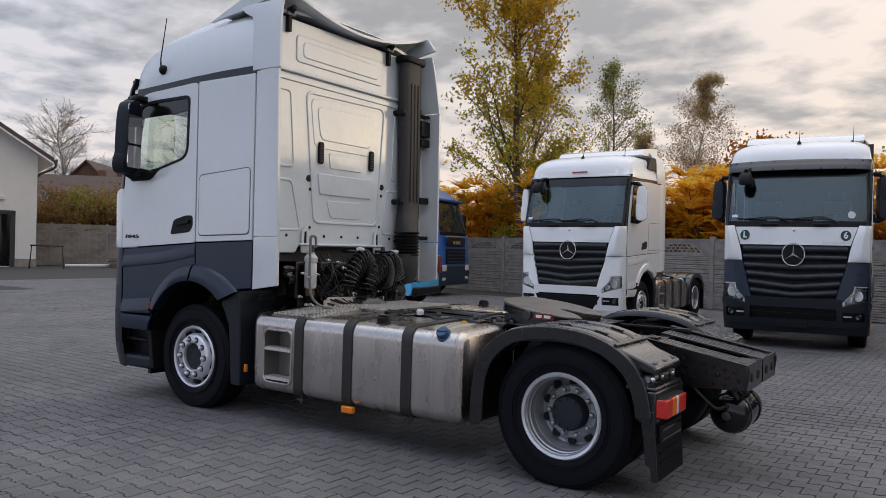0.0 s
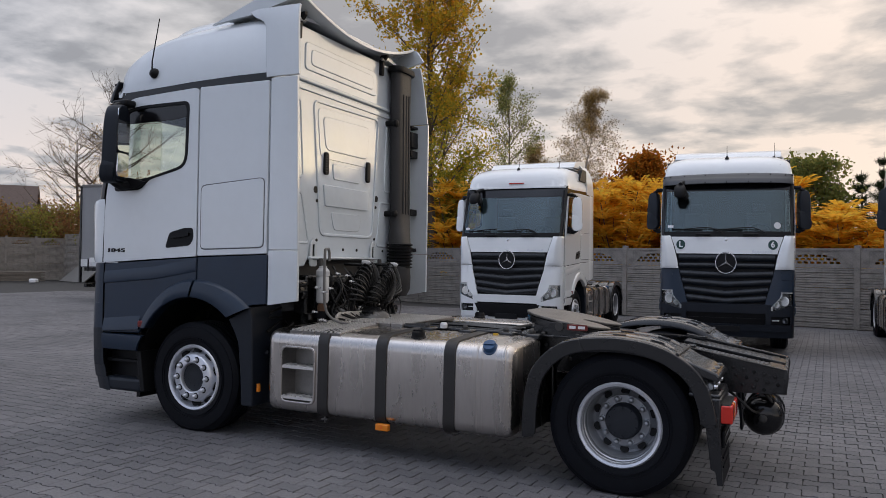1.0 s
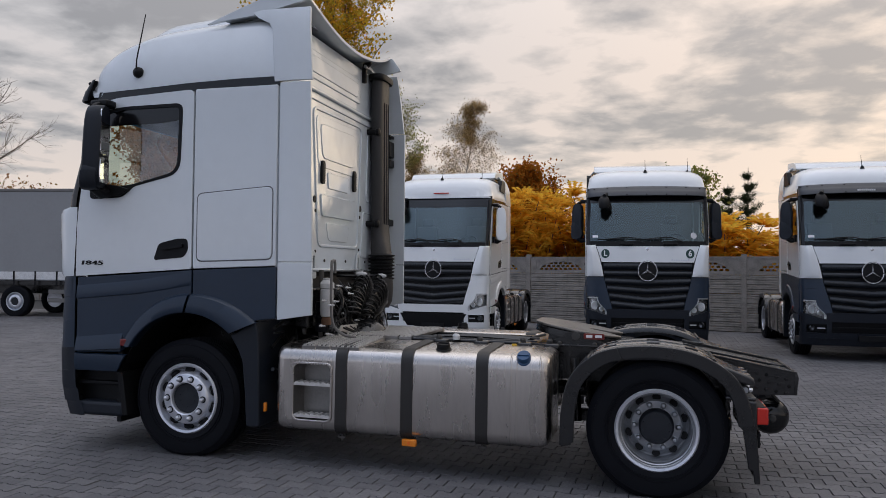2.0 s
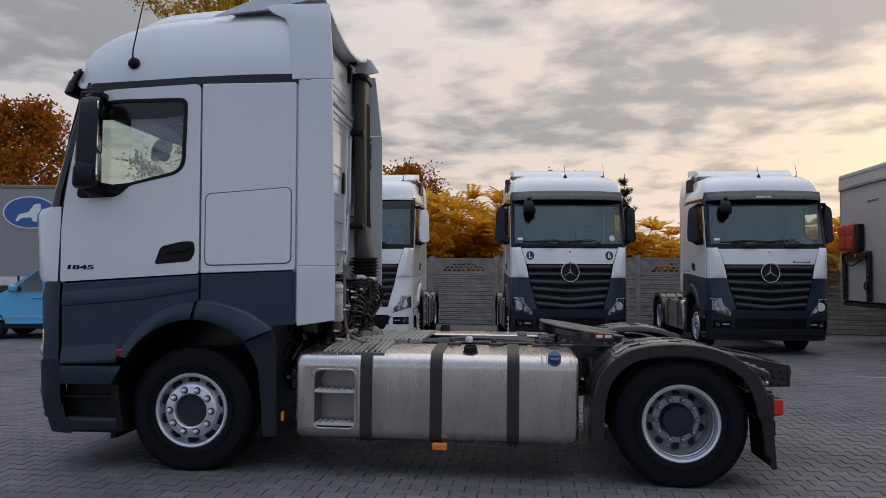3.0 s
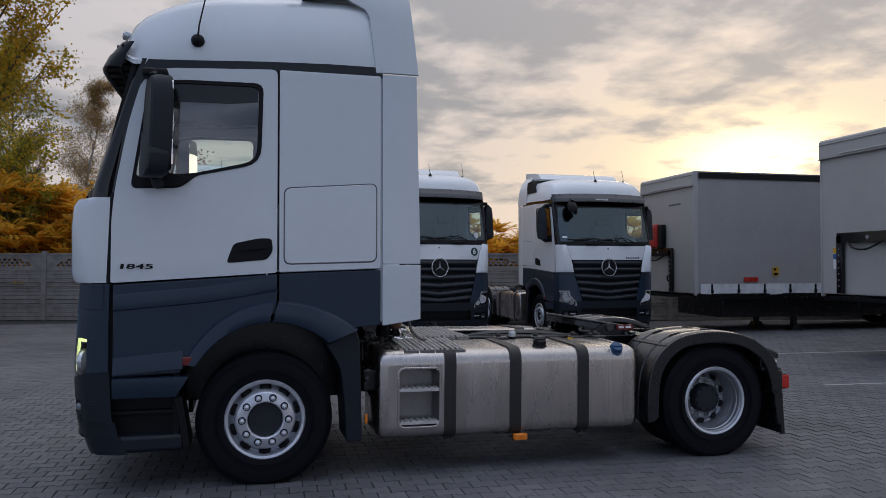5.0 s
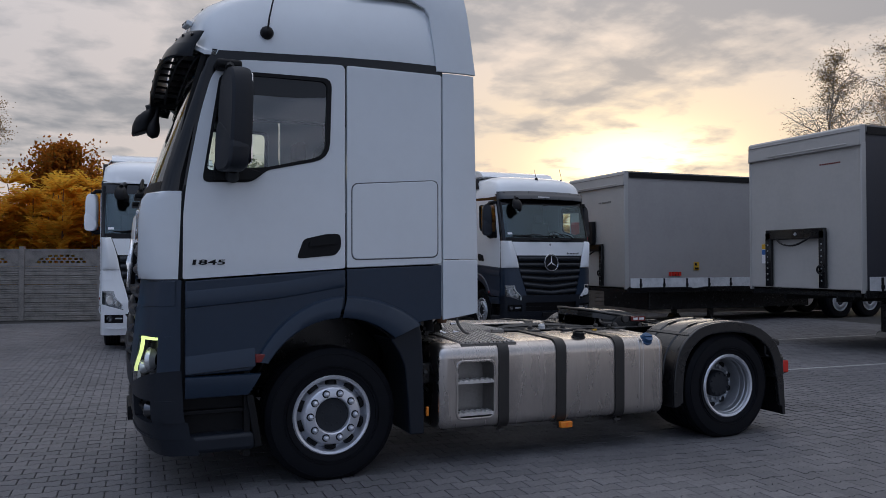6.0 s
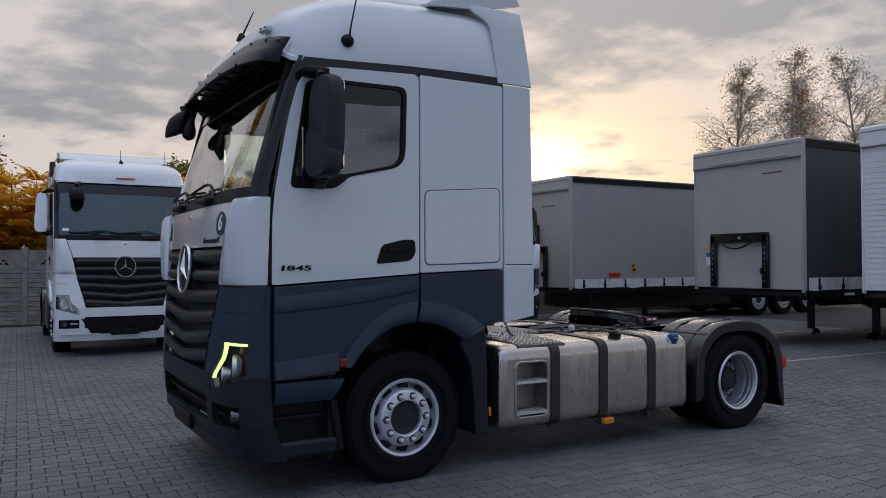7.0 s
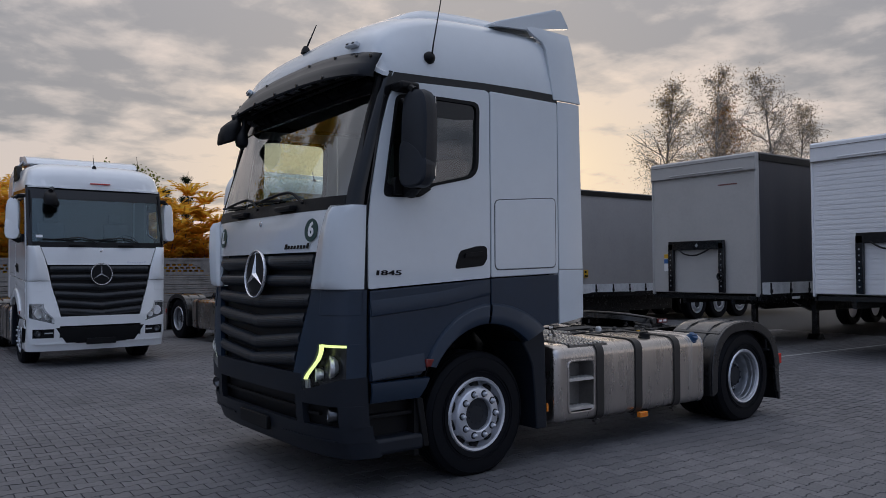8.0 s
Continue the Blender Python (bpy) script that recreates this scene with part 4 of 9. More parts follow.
        # steps in front of the wheel
        # steps and their side drawn black: the recess's shade is put into colour
        steps = part("entry_steps", boxes((-1.06, -0.60, *sorted((s * 0.80, s * (W - 0.12))), 0.30, 0.70)), M["trim"], truck, "dark recessed entry steps")
        part("step", boxes((-1.035, -0.565, *sorted((s * 0.9, s * (W - 0.004))), 0.283, 0.405)), low, steps, bevel=0.03, seg=3)
        part("step", boxes((-1.06, -0.62, *sorted((s * 0.9, s * (W - 0.06))), 0.54, 0.57)), M["trim"], steps, bevel=0.006)
        part("step_side", plate(bmesh.new(), "y", [(-0.63, 0.66), (-0.58, 0.66), (-0.52, 0.30), (-0.57, 0.30)], *sorted((s * 0.9, s * (W - 0.004)))), M["trim"], steps, bevel=0.006)
        part("splash_panel", boxes((-0.64, -0.60, *sorted((s * 0.5, s * (W - 0.03))), 0.24, 0.90)), M["trim"], truck)
        part("splash_panel", boxes((0.62, 0.66, *sorted((s * 0.5, s * (W - 0.06))), 0.28, 1.05)), M["trim"], truck)
        # liner over the wheel
        pts = arc(0.02, 0.50, 0.63, 0.68, 8, 160, 18)
        rows = [[(x, s * 0.66, z) for x, z in pts], [(x, s * (W - 0.03), z) for x, z in pts]]
        part("wheel_liner", grid(bmesh.new(), rows, (0, 0, 0.012)), M["trim"], truck)
        bm = plate(bmesh.new(), "y", rounded([(0.43, 1.0), (0.50, 0.89), (0.54, 0.80), (0.568, 0.54), (0.582, 0.275), (0.70, 0.275), (0.69, 0.8), (0.68, 1.03), (0.655, 1.12)], 0.02), *sorted((s * 0.80, s * (W - 0.005))))
        part("mudguard", bm, M["bumper"], truck, "plastic mudguard behind the wheel", bevel=0.012)
        bm = boxes((-0.575, -0.50, *sorted((s * (W + 0.005), s * (W + 0.042))), 0.885, 0.945))
        part("side_marker", bm, M["red_dark"], truck, bevel=0.008)
        bm = boxes((0.724, 0.745, *sorted((s * (W - 0.06), s * (W - 0.03))), 0.40, 0.47))
        part("side_marker", bm, M["amber"], truck, bevel=0.004)
        # rear side deflectors
        d = cfg["flap"] + ((-0.025 if s < 0 else -0.065) if giga else (0.02 if s < 0 else -0.045))
        rows = [[(x, s * (W + 0.006 + 0.010 * math.sin(math.pi * (x - 0.85) / d)), z) for x in span(0.85, 0.85 + d, 5)] for z in (1.60, 2.3, 3.035)]
        rows = [[(x - (0.03 * (z - 1.6) / 1.4 if x > 1.0 and s < 0 else 0), y, z) for x, y, z in r] for r in rows]
        part("panel_gap", plate(bmesh.new(), "y", rect(0.815, 0.875, 1.16, 3.02), s * (W - 0.05), s * (W - 0.02)), P, truck)
        part("side_deflector", grid(bmesh.new(), rows, (0, -s * 0.03, 0)), P, truck, "", bevel=0.004)
        rows = [[(x, s * (W + 0.006 + 0.010 * math.sin(math.pi * (x - 0.85) / d)), z + (0.045 * (x - 0.85) / d if z < 1.3 else 0)) for x in span(0.85, 0.85 + d, 5)] for z in (1.135, 1.593)]
        part("skirt", grid(bmesh.new(), rows, (0, -s * 0.03, 0)), P, truck, "", bevel=0.004)
    # ---- rear wall with pressed shapes
    R = M["paint_press"]
    foot = [(-1.19, 1.46), (-0.74, 1.46), (-0.70, 1.52), (0.50, 1.52), (0.54, 1.46), (1.19, 1.46), (1.19, 3.10), (-1.19, 3.10)]
    back = part("rear_wall", plate(bmesh.new(), "x", rounded(foot, 0.02), 0.80, 0.86), R, truck, "white pressed-steel rear wall", bevel=0.008)
    def rib(outline, depth, r=0.05, hole=None):
        bm = plate(bmesh.new(), "x", rounded(outline, r, 5), 0.85, 0.86 + depth, [rounded(hole, r * 0.8, 5)] if hole else ())
        return part("pressing", bm, R, back, bevel=min(0.007, depth * 0.8), seg=3)
    if cfg["detail"]:
        def frame_rib(o, w_, depth=0.016, r=0.06):
            c = Vector((sum(p[0] for p in o) / len(o), sum(p[1] for p in o) / len(o)))
            return rib(o, depth, r, [tuple(Vector(p) + (c - Vector(p)).normalized() * w_) for p in o])
        frame_rib([(-0.65, 2.98), (0.54, 3.00), (0.44, 1.74), (-0.52, 1.74)], 0.035, 0.012, 0.09)
        rib([(-0.58, 2.92), (0.46, 2.94), (0.40, 2.46), (-0.52, 2.46)], 0.006, 0.08)
        rib([(-0.50, 2.85), (0.34, 2.87), (0.30, 2.54), (-0.44, 2.54)], 0.013, 0.07)
        rib([(-0.32, 2.43), (0.19, 2.43), (0.17, 2.28), (-0.30, 2.28)], 0.010, 0.03)
        rib([(-0.47, 2.22), (0.36, 2.22), (0.33, 2.02), (-0.44, 2.02)], 0.014, 0.03)
        rib([(-0.34, 1.97), (0.22, 1.97), (0.17, 1.80), (-0.28, 1.80)], 0.007, 0.05)
        frame_rib([(-1.10, 2.96), (-0.84, 2.96), (-0.78, 2.24), (-1.10, 2.24)], 0.03, 0.010, 0.05)
        frame_rib([(0.70, 2.96), (1.12, 2.96), (1.12, 2.24), (0.66, 2.24)], 0.03, 0.010, 0.05)
        frame_rib([(-1.10, 2.14), (-0.80, 2.14), (-0.68, 1.66), (-1.10, 1.66)], 0.03, 0.009, 0.05)
        frame_rib([(0.58, 2.14), (1.12, 2.14), (1.12, 1.66), (0.52, 1.66)], 0.03, 0.009, 0.05)
        rib([(-1.15, 3.08), (1.15, 3.08), (1.15, 3.03), (-1.15, 3.03)], 0.014, 0.02)
        part("wall_foot", boxes((0.85, 0.90, -0.70, 0.50, 1.525, 1.55)), R, back, bevel=0.010)
        for y in (-0.438, 0.318):
            bm = plate(bmesh.new(), "x", rounded(rect(y - 0.035, y + 0.035, 2.31, 2.52), 0.03), 0.86, 0.884)
            vent = part("vent", bm, M["trim"], back, "small black slotted vent", bevel=0.006)
            for k in range(7):
                part("slat", boxes((0.880, 0.889, y - 0.024, y + 0.024, 2.335 + k * 0.024, 2.345 + k * 0.024)), M["dusty"], vent)
        for y, z, r in ((-0.585, 2.16, 0.032), (-0.565, 2.06, 0.016), (0.51, 2.16, 0.032), (0.50, 2.07, 0.016), (-0.56, 1.70, 0.014), (-0.86, 1.62, 0.014), (-0.36, 1.62, 0.014), (-0.11, 1.62, 0.014), (0.14, 1.62, 0.014), (0.48, 1.74, 0.014), (0.66, 1.62, 0.014)):
            bm = lathe(bmesh.new(), [(r, 0.85), (r, 0.866), (0, 0.867)], (0, y, z), "x", 14)
            part("plug", bm, M["trim"], back, "round black plug")
        for z in (1.98, 2.55, 3.13, 3.62):
            part("bracket", boxes((0.86, 0.92, -1.10, -1.02, z, z + 0.04)), M["trim"], back, bevel=0.006)
    # ---- roof
    roof(truck, giga, P)
    # ---- mirrors
    for s in (-1, 1):
        mc = P if cfg["white_mirrors"] else M["bumper"]
        bm = bmesh.new()
        rows = []
        for u, sc in ((0.0, 0.78), (0.10, 0.93), (0.5, 1.0), (0.92, 0.99), (1.0, 0.95)):
            rows.append([(-0.81 + 0.145 * u + 0.012 * b, s * (W + 0.185 + a * 0.118 * sc), 2.545 + b * 0.345 * (0.5 + 0.5 * sc)) for a, b in superloop(16)])
        loop_loft(bm, rows)
        toe = Matrix.Translation((-0.745, s * (W + 0.185), 0)) @ Matrix.Rotation(radians(-20 * s), 4, "Z") @ Matrix.Translation((0.745, -s * (W + 0.185), 0))
        bmesh.ops.transform(bm, matrix=toe, verts=bm.verts)
        mir = part("mirror", bm, mc, truck, "large door mirror housing", bevel=0.0)
        bm = plate(bmesh.new(), "x", rounded(rect(s * (W + 0.185) - 0.100, s * (W + 0.185) + 0.100, 2.47, 2.85), 0.03), -0.666, -0.658)
        bmesh.ops.transform(bm, matrix=toe, verts=bm.verts)
        part("mirror_glass", bm, M["mirror"], mir)
        bm = plate(bmesh.new(), "x", rounded(rect(s * (W + 0.185) - 0.098, s * (W + 0.185) + 0.098, 2.24, 2.45), 0.03), -0.670, -0.660)
        bmesh.ops.transform(bm, matrix=toe, verts=bm.verts)
        part("mirror_glass", bm, M["mirror"], mir)
        bm = bmesh.new()
        tube(bm, [(-0.74, s * (W - 0.02), 2.19), (-0.74, s * (W + 0.10), 2.16), (-0.75, s * (W + 0.19), 2.20)], [0.05, 0.045, 0.035], 10)
        part("mirror_arm", bm, M["trim"], mir)
        bm = bmesh.new()
        tube(bm, [(-0.74, s * (W - 0.02), 2.925), (-0.76, s * (W + 0.10), 2.915), (-0.77, s * (W + 0.19), 2.87)], [0.034, 0.032, 0.03], 8)
        part("mirror_arm", bm, M["trim"], mir)
        bm = boxes((-0.85, -0.68, *sorted((s * (W - 0.01), s * (W + 0.13))), 2.892, 2.955))
        part("mirror_arm", bm, M["trim"], mir, bevel=0.02)
        bm = loop_loft(bmesh.new(), [[(-0.817 + 0.135 * u + 0.012 * (b - 0.8), s * (W + 0.185 + a * 0.124 * sc), 2.335 + (0.075 * a * s if b > 0 else 0) + b * 0.155 * (0.5 + 0.5 * sc)) for a, b in superloop(16)] for u, sc in ((0.0, 0.80), (0.10, 0.96), (0.5, 1.0), (0.9, 0.97), (1.0, 0.9))])
        bmesh.ops.transform(bm, matrix=toe, verts=bm.verts)
        part("mirror_cap", bm, mc, mir)
        bm = plate(bmesh.new(), "y", rounded([(-0.86, 2.14), (-0.60, 2.15), (-0.52, 2.20), (-0.62, 2.23), (-0.85, 2.27)], 0.02), *sorted((s * W, s * (W + 0.05))))
        part("mirror_foot", bm, M["trim"], mir, bevel=0.015)
    # kerb mirrors on a short arm at the far front corner
    bm = bmesh.new()
    tube(bm, curve_pts([(-0.92, 0.78, 3.06), (-1.06, 0.82, 3.03), (-1.20, 0.86, 2.985)], 5), 0.042, 10)
    km = part("front_mirror", bm, M["trim"], truck, "dark front mirror on a short arm")
    bm = bmesh.new()
    loop_loft(bm, [[(-1.225 + 0.10 * k * a + dx, 0.87 + 0.12 * k * b, 2.865 + dz * 1.15 + 0.03 * a) for a, b in superloop(10, 2.2)] for dz, k, dx in ((0.115, 0.20, 0.04), (0.10, 0.55, 0.03), (0.06, 0.88, 0.015), (0.0, 1.0, 0.0), (-0.07, 0.93, -0.015), (-0.085, 0.80, -0.02))])
    part("mirror_bowl", bm, M["trim"], km)
    # a second, egg-shaped one hangs under the arm, close to the glass
    hang = curve_pts([(-1.10, 0.82, 3.02), (-1.12, 0.79, 2.92), (-1.145, 0.77, 2.82), (-1.16, 0.76, 2.71)], 4)
    bm = tube(bmesh.new(), hang, [lerp_table([(0.0, 0.026), (0.3, 0.02), (0.5, 0.035), (0.7, 0.058), (0.85, 0.058), (0.95, 0.04), (1.0, 0.012)], k / (len(hang) - 1)) for k in range(len(hang))], 12)
    part("mirror_bowl", bm, M["trim"], km)
    # ---- sun visor
    if cfg["visor"]:
        def visor_at(v, y):
            """A place on the visor: v runs from its lower lip to its upper edge."""
            u = abs(y) / 1.225
            turn = 1 - (1 - min(u, 0.9999) ** 4) ** 0.25
            zb, zt = (3.03 - 0.05 * u ** 2, 3.245 - 0.085 * u ** 2.5) if giga else (3.0 - 0.02 * u ** 2, 3.19 - 0.03 * u ** 2)
            lean = lerp_table([(0, 0.0), (0.06, -0.06), (0.5, 0.30), (0.56, 0.42), (1, 1.0)], v)
            xb, xt = (-1.185 + 0.27 * turn, -1.055 + 0.19 * turn) if giga else (-1.10 + 0.30 * turn, -0.965 + 0.16 * turn)
            return (xb + (xt - xb) * lean, y, zb + (zt - zb) * v)
        ys = [1.222 * math.sin(math.pi / 2 * q) for q in span(-1, 1, 41)]
        visor = part("sun_visor", grid(bmesh.new(), [[visor_at(v, y) for y in ys] for v in (0, 0.06, 0.28, 0.5, 0.56, 0.8, 1.0)], (0.012, 0, 0.004)), M["visor" if giga else "visor_grey"], truck, "smoked dark sun visor", bevel=0.0)
        for y, v in ((1.19, 0.85), (1.07, 0.85), (0.80, 0.12), (0.4, 0.12), (0.0, 0.12), (0.80, 0.9), (0.4, 0.9)):
            for s in ((-1, 1) if y else (1,)):
                p = visor_at(v, s * y)
                bm = lathe(bmesh.new(), [(0.014, 0.006), (0.013, -0.008), (0.0, -0.010)], p, "x", 10)
                part("bolt", bm, M["gloss_black"], visor)
        # open lattice that carries the visor: three curved rails with short cross bars
        def lattice_at(w, y):
            p = Vector(visor_at(0.03, y))
            q = Vector((front_x(y, 3.02) - 0.006, y, 3.035))
            return p.lerp(q, w) + Vector((0.015 * (1 - w), 0, 0.008))
        if giga:
            for w in (0.04, 0.5, 0.96):
                bm = tube(bmesh.new(), [lattice_at(w, y) for y in span(-1.08, 1.08, 25)], 0.011, 6)
                part("visor_rail", bm, M["trim"], visor)
            bar = 0
            for y in span(-1.04, 1.04, 10):
                for w0, w1, d in ((0.04, 0.5, 0.03), (0.5, 0.96, -0.04)):
                    bm = rod(bmesh.new(), lattice_at(w0, y + (d if bar % 2 else 0)), lattice_at(w1, y + (0 if bar % 2 else d)), 0.011, 5)
                    part("visor_brace", bm, M["trim"], visor)
                    bar += 1
        else:
            for y in span(-0.9, 0.9, 4):
                part("visor_brace", rod(bmesh.new(), lattice_at(0.04, y), lattice_at(0.96, y), 0.012, 5), M["trim"], visor)
        if cfg["visor_name"]:
            for k in range(9):
                p = visor_at(0.2, 0.16 - k * 0.036)
                part("name_bar", boxes((p[0] - 0.006, p[0] + 0.012, p[1], p[1] + 0.029, p[2], p[2] + 0.030)), M["white_text"], visor)
    elif cfg["roof_name"]:
        for k in range(11):
            part("name_bar", boxes((-0.985, -0.94, 0.10 - k * 0.033, 0.125 - k * 0.033, 3.165, 3.186)), M["red"], truck)
    # ---- inside
    part("cab_floor", boxes((-0.95, 0.80, -1.18, 1.18, 1.38, 1.44)), M["interior"], truck)
    part("cab_ceiling", boxes((-0.85, 0.80, -1.18, 1.18, 3.04, 3.07)), M["interior"], truck)
    dash = plate(bmesh.new(), "y", rounded([(-1.10, 1.44), (-1.15, 2.02), (-1.08, 2.09), (-0.80, 2.09), (-0.72, 2.0), (-0.84, 1.44)], 0.06), -1.05, 1.05)
    part("dashboard", dash, M["interior"], truck, "dark dashboard", bevel=0.02)
    part("dash_screen", boxes((-1.00, -0.94, -0.30, -0.02, 2.08, 2.19)), M["gloss_black"], truck, bevel=0.012)
    part("bunk", boxes((0.20, 0.80, -1.16, 1.16, 1.44, 1.98)), M["seat"], truck, bevel=0.05)
    part("rear_trim", boxes((0.775, 0.795, -1.18, 1.18, 1.44, 3.04)), M["interior"], truck)
    for y in (-0.62, 0.62):
        seat = part("seat", boxes((-0.55, 0.0, y - 0.27, y + 0.27, 1.75, 1.92)), M[cfg["cloth"]], truck, "cloth driver seat", bevel=0.06, seg=3)
        part("backrest", plate(bmesh.new(), "y", rounded([(-0.10, 1.85), (0.06, 1.85), (0.18, 2.52), (0.06, 2.54)], 0.04), y - 0.25, y + 0.25), M[cfg["cloth"]], seat, bevel=0.05, seg=3)
        part("headrest", boxes((0.09, 0.20, y - 0.14, y + 0.14, 2.54, 2.72)), M[cfg["cloth"]], seat, bevel=0.04, seg=3)
        part("seat_base", boxes((-0.45, -0.05, y - 0.2, y + 0.2, 1.44, 1.76)), M["trim"], seat)
    bm = bmesh.new()
    lathe(bm, [(0.215 + 0.016 * math.cos(a), 0.016 * math.sin(a)) for a in span(0, 2 * math.pi * 7 / 8, 8)], (0, 0, 0), "z", 32, close=True)
    box(bm, -0.20, 0.20, -0.03, 0.03, -0.03, 0.0), box(bm, -0.03, 0.03, -0.20, 0.0, -0.03, 0.0)
    bmesh.ops.transform(bm, matrix=pose(-0.70, -0.62, 2.16, 0, -38, 0), verts=bm.verts)
    rod(bm, (-0.70, -0.62, 2.15), (-0.86, -0.62, 1.95), 0.035)
    part("steering_wheel", bm, M["trim"], truck)


def superloop(n, p=3.2):
    out = []
    for i in range(n * 2):
        a = 2 * math.pi * i / (n * 2)
        c, s = math.cos(a), math.sin(a)
        out.append((math.copysign(abs(c) ** (2 / p), c), math.copysign(abs(s) ** (2 / p), s)))
    return out


def loop_loft(bm, rows):
    rings = [[bm.verts.new(p) for p in r] for r in rows]
    n = len(rings[0])
    for a, b in zip(rings, rings[1:]):
        for i in range(n):
            bm.faces.new((a[i], a[(i + 1) % n], b[(i + 1) % n], b[i]))
    bm.faces.new(rings[0][::-1]), bm.faces.new(rings[-1])
    return bm


def roof(truck, giga, P):
    base = lambda x: lerp_table([(-1.2, 3.03), (-0.85, 3.035), (-0.45, 3.055), (0.0, 3.078), (0.5, 3.09)], x) if giga else 3.09
    if giga:
        top = [(-1.05, 3.10), (-1.045, 3.20), (-1.03, 3.28), (-0.98, 3.375), (-0.90, 3.455), (-0.78, 3.525), (-0.64, 3.585), (-0.45, 3.635), (-0.3, 3.66), (0.0, 3.685), (0.3, 3.70), (0.86, 3.70)]
    else:
        top = [(-0.97, 3.10), (-0.94, 3.25), (-0.88, 3.37), (-0.78, 3.46), (-0.6, 3.53), (-0.3, 3.575), (0.1, 3.59), (0.86, 3.60)]
    nose = top[0][0]
    xs = [nose, nose + 0.005, nose + 0.012] + [x for x in (-1.03, -1.0, -0.97, -0.95, -0.92, -0.88, -0.82, -0.75, -0.66, -0.56, -0.45, -0.3, -0.1, 0.15, 0.45, 0.86) if x > nose + 0.015]
    rows = []
    for x in xs:
        row = []
        for i in range(41):
            v = -1 + i / 20
            y = v * (W - 0.004)
            # near the front the roof turns round the corner as the screen below does
            lead = 0.15 * (1 - (1 - min(abs(v), 0.9999) ** BEND) ** (1 / BEND))
            zt2 = lerp_table(top, x - lead * max(0, 1 - (x - nose) / 1.0))
            m = 4.5
            z = base(x) + (zt2 - base(x)) * (1 - min(1, abs(v)) ** m) ** (1 / m)
            row.append((x + lead * max(0, 1 - (x - nose) / 0.6), y, z))
        rows.append(row)
    part("roof", grid(bmesh.new(), rows, (0, 0, -0.03)), P, truck, "", smooth=50)
    if giga:
        crown = []
        for x in [-0.62, -0.58, -0.53, -0.47, -0.40, -0.32] + span(-0.22, 0.80, 12):
            row = []
            for v in span(-0.80, 0.80, 33):
                e = min(1.0, (0.80 - abs(v)) / 0.05) * min(1.0, (x + 0.62) / 0.26) ** 0.7
                row.append((x, v * (W - 0.004), base(x) + (lerp_table(top, x) - base(x)) * (1 - abs(v) ** 4.5) ** (1 / 4.5) - 0.012 + 0.072 * e))
            crown.append(row)
        part("roof_crown", grid(bmesh.new(), crown, (0, 0, -0.01)), P, truck, "", smooth=60)
    for s in ((-1, 1) if giga else ()):            # small marker lamp on each front corner
        bm = boxes((-0.012, 0.03, -0.06, 0.06, -0.02, 0.02))
        bmesh.ops.transform(bm, matrix=pose(-1.012, s * 0.95, 3.275, 0, 16, -12 * s), verts=bm.verts)
        lamp = part("marker_lamp", bm, P, truck, "small white roof marker lamp", bevel=0.009)
        for y in (-0.03, 0.03):
            bm = boxes((-0.0155, -0.005, y - 0.012, y + 0.012, -0.005, 0.005))
            bmesh.ops.transform(bm, matrix=pose(-1.012, s * 0.95, 3.275, 0, 16, -12 * s), verts=bm.verts)
            part("marker_lens", bm, M["trim"], lamp)
    part("roof_rim", plate(bmesh.new(), "y", [(-0.60, 3.03), (0.85, 3.07), (0.85, 3.10), (0.3, 3.10), (-0.60, 3.06)], -W + 0.02, W - 0.02), M["trim"], truck)
    for s in (-1, 1):
        if giga:
            # upper corner fairing behind the roof
            rows = []
            for z in (3.045, 3.07, 3.2, 3.35, 3.48, 3.54, 3.59, 3.63, 3.66):
                u = (z - 3.045) / 0.615
                yy = s * (W + 0.008 - 0.05 * u - 0.03 * u ** 5)
                x0, x1 = lerp_table([(3.045, 0.80), (3.48, 0.755), (3.54, 0.72), (3.60, 0.60), (3.66, 0.54)], z), (1.13 - 0.06 * u) if s < 0 else (1.095 - 0.06 * u)
                rows.append([(x, yy + s * 0.01 * math.sin(math.pi * (x - x0) / (x1 - x0)), z) for x in span(x0, x1, 7)])
            part("corner_fairing", grid(bmesh.new(), rows, (0, -s * 0.028, 0)), P, truck, "", bevel=0.004)
        else:
            rows = []
            for z in span(3.045, 3.68, 7):
                u = (z - 3.045) / 0.635
                yy = s * (W + 0.008 - 0.16 * u ** 4)
                rows.append([(x, yy, z) for x in span(0.62 - 0.1 * u, 1.16 - 0.14 * u, 5)])
            part("corner_fairing", grid(bmesh.new(), rows, (0, -s * 0.028, 0)), P, truck, "", bevel=0.004)
            part("side_opening", plate(bmesh.new(), "y", rounded([(0.05, 3.30), (0.60, 3.30), (0.54, 3.56), (0.22, 3.56)], 0.04), s * (W - 0.10), s * (W - 0.006)), M["trim"], truck)
        # whip aerial
        bm = bmesh.new()
        zb = 3.20 if giga else 3.50
        yb = W - 0.01 if giga else 0.9
        if giga and s > 0:
            continue
        lathe(bm, [(0.047, -0.01), (0.047, 0.02), (0.036, 0.038), (0.015, 0.05), (0, 0.052)] if giga else [(0.035, 0.0), (0.034, 0.02), (0.015, 0.04), (0, 0.045)], (0, 0, 0), "z", 16)
        bmesh.ops.transform(bm, matrix=Matrix.Translation((-0.49, s * (yb - 0.02), zb)) @ (Matrix.Rotation(radians(-s * -90), 4, "X") @ Matrix.Rotation(math.pi, 4, "X") if giga else Matrix()), verts=bm.verts)
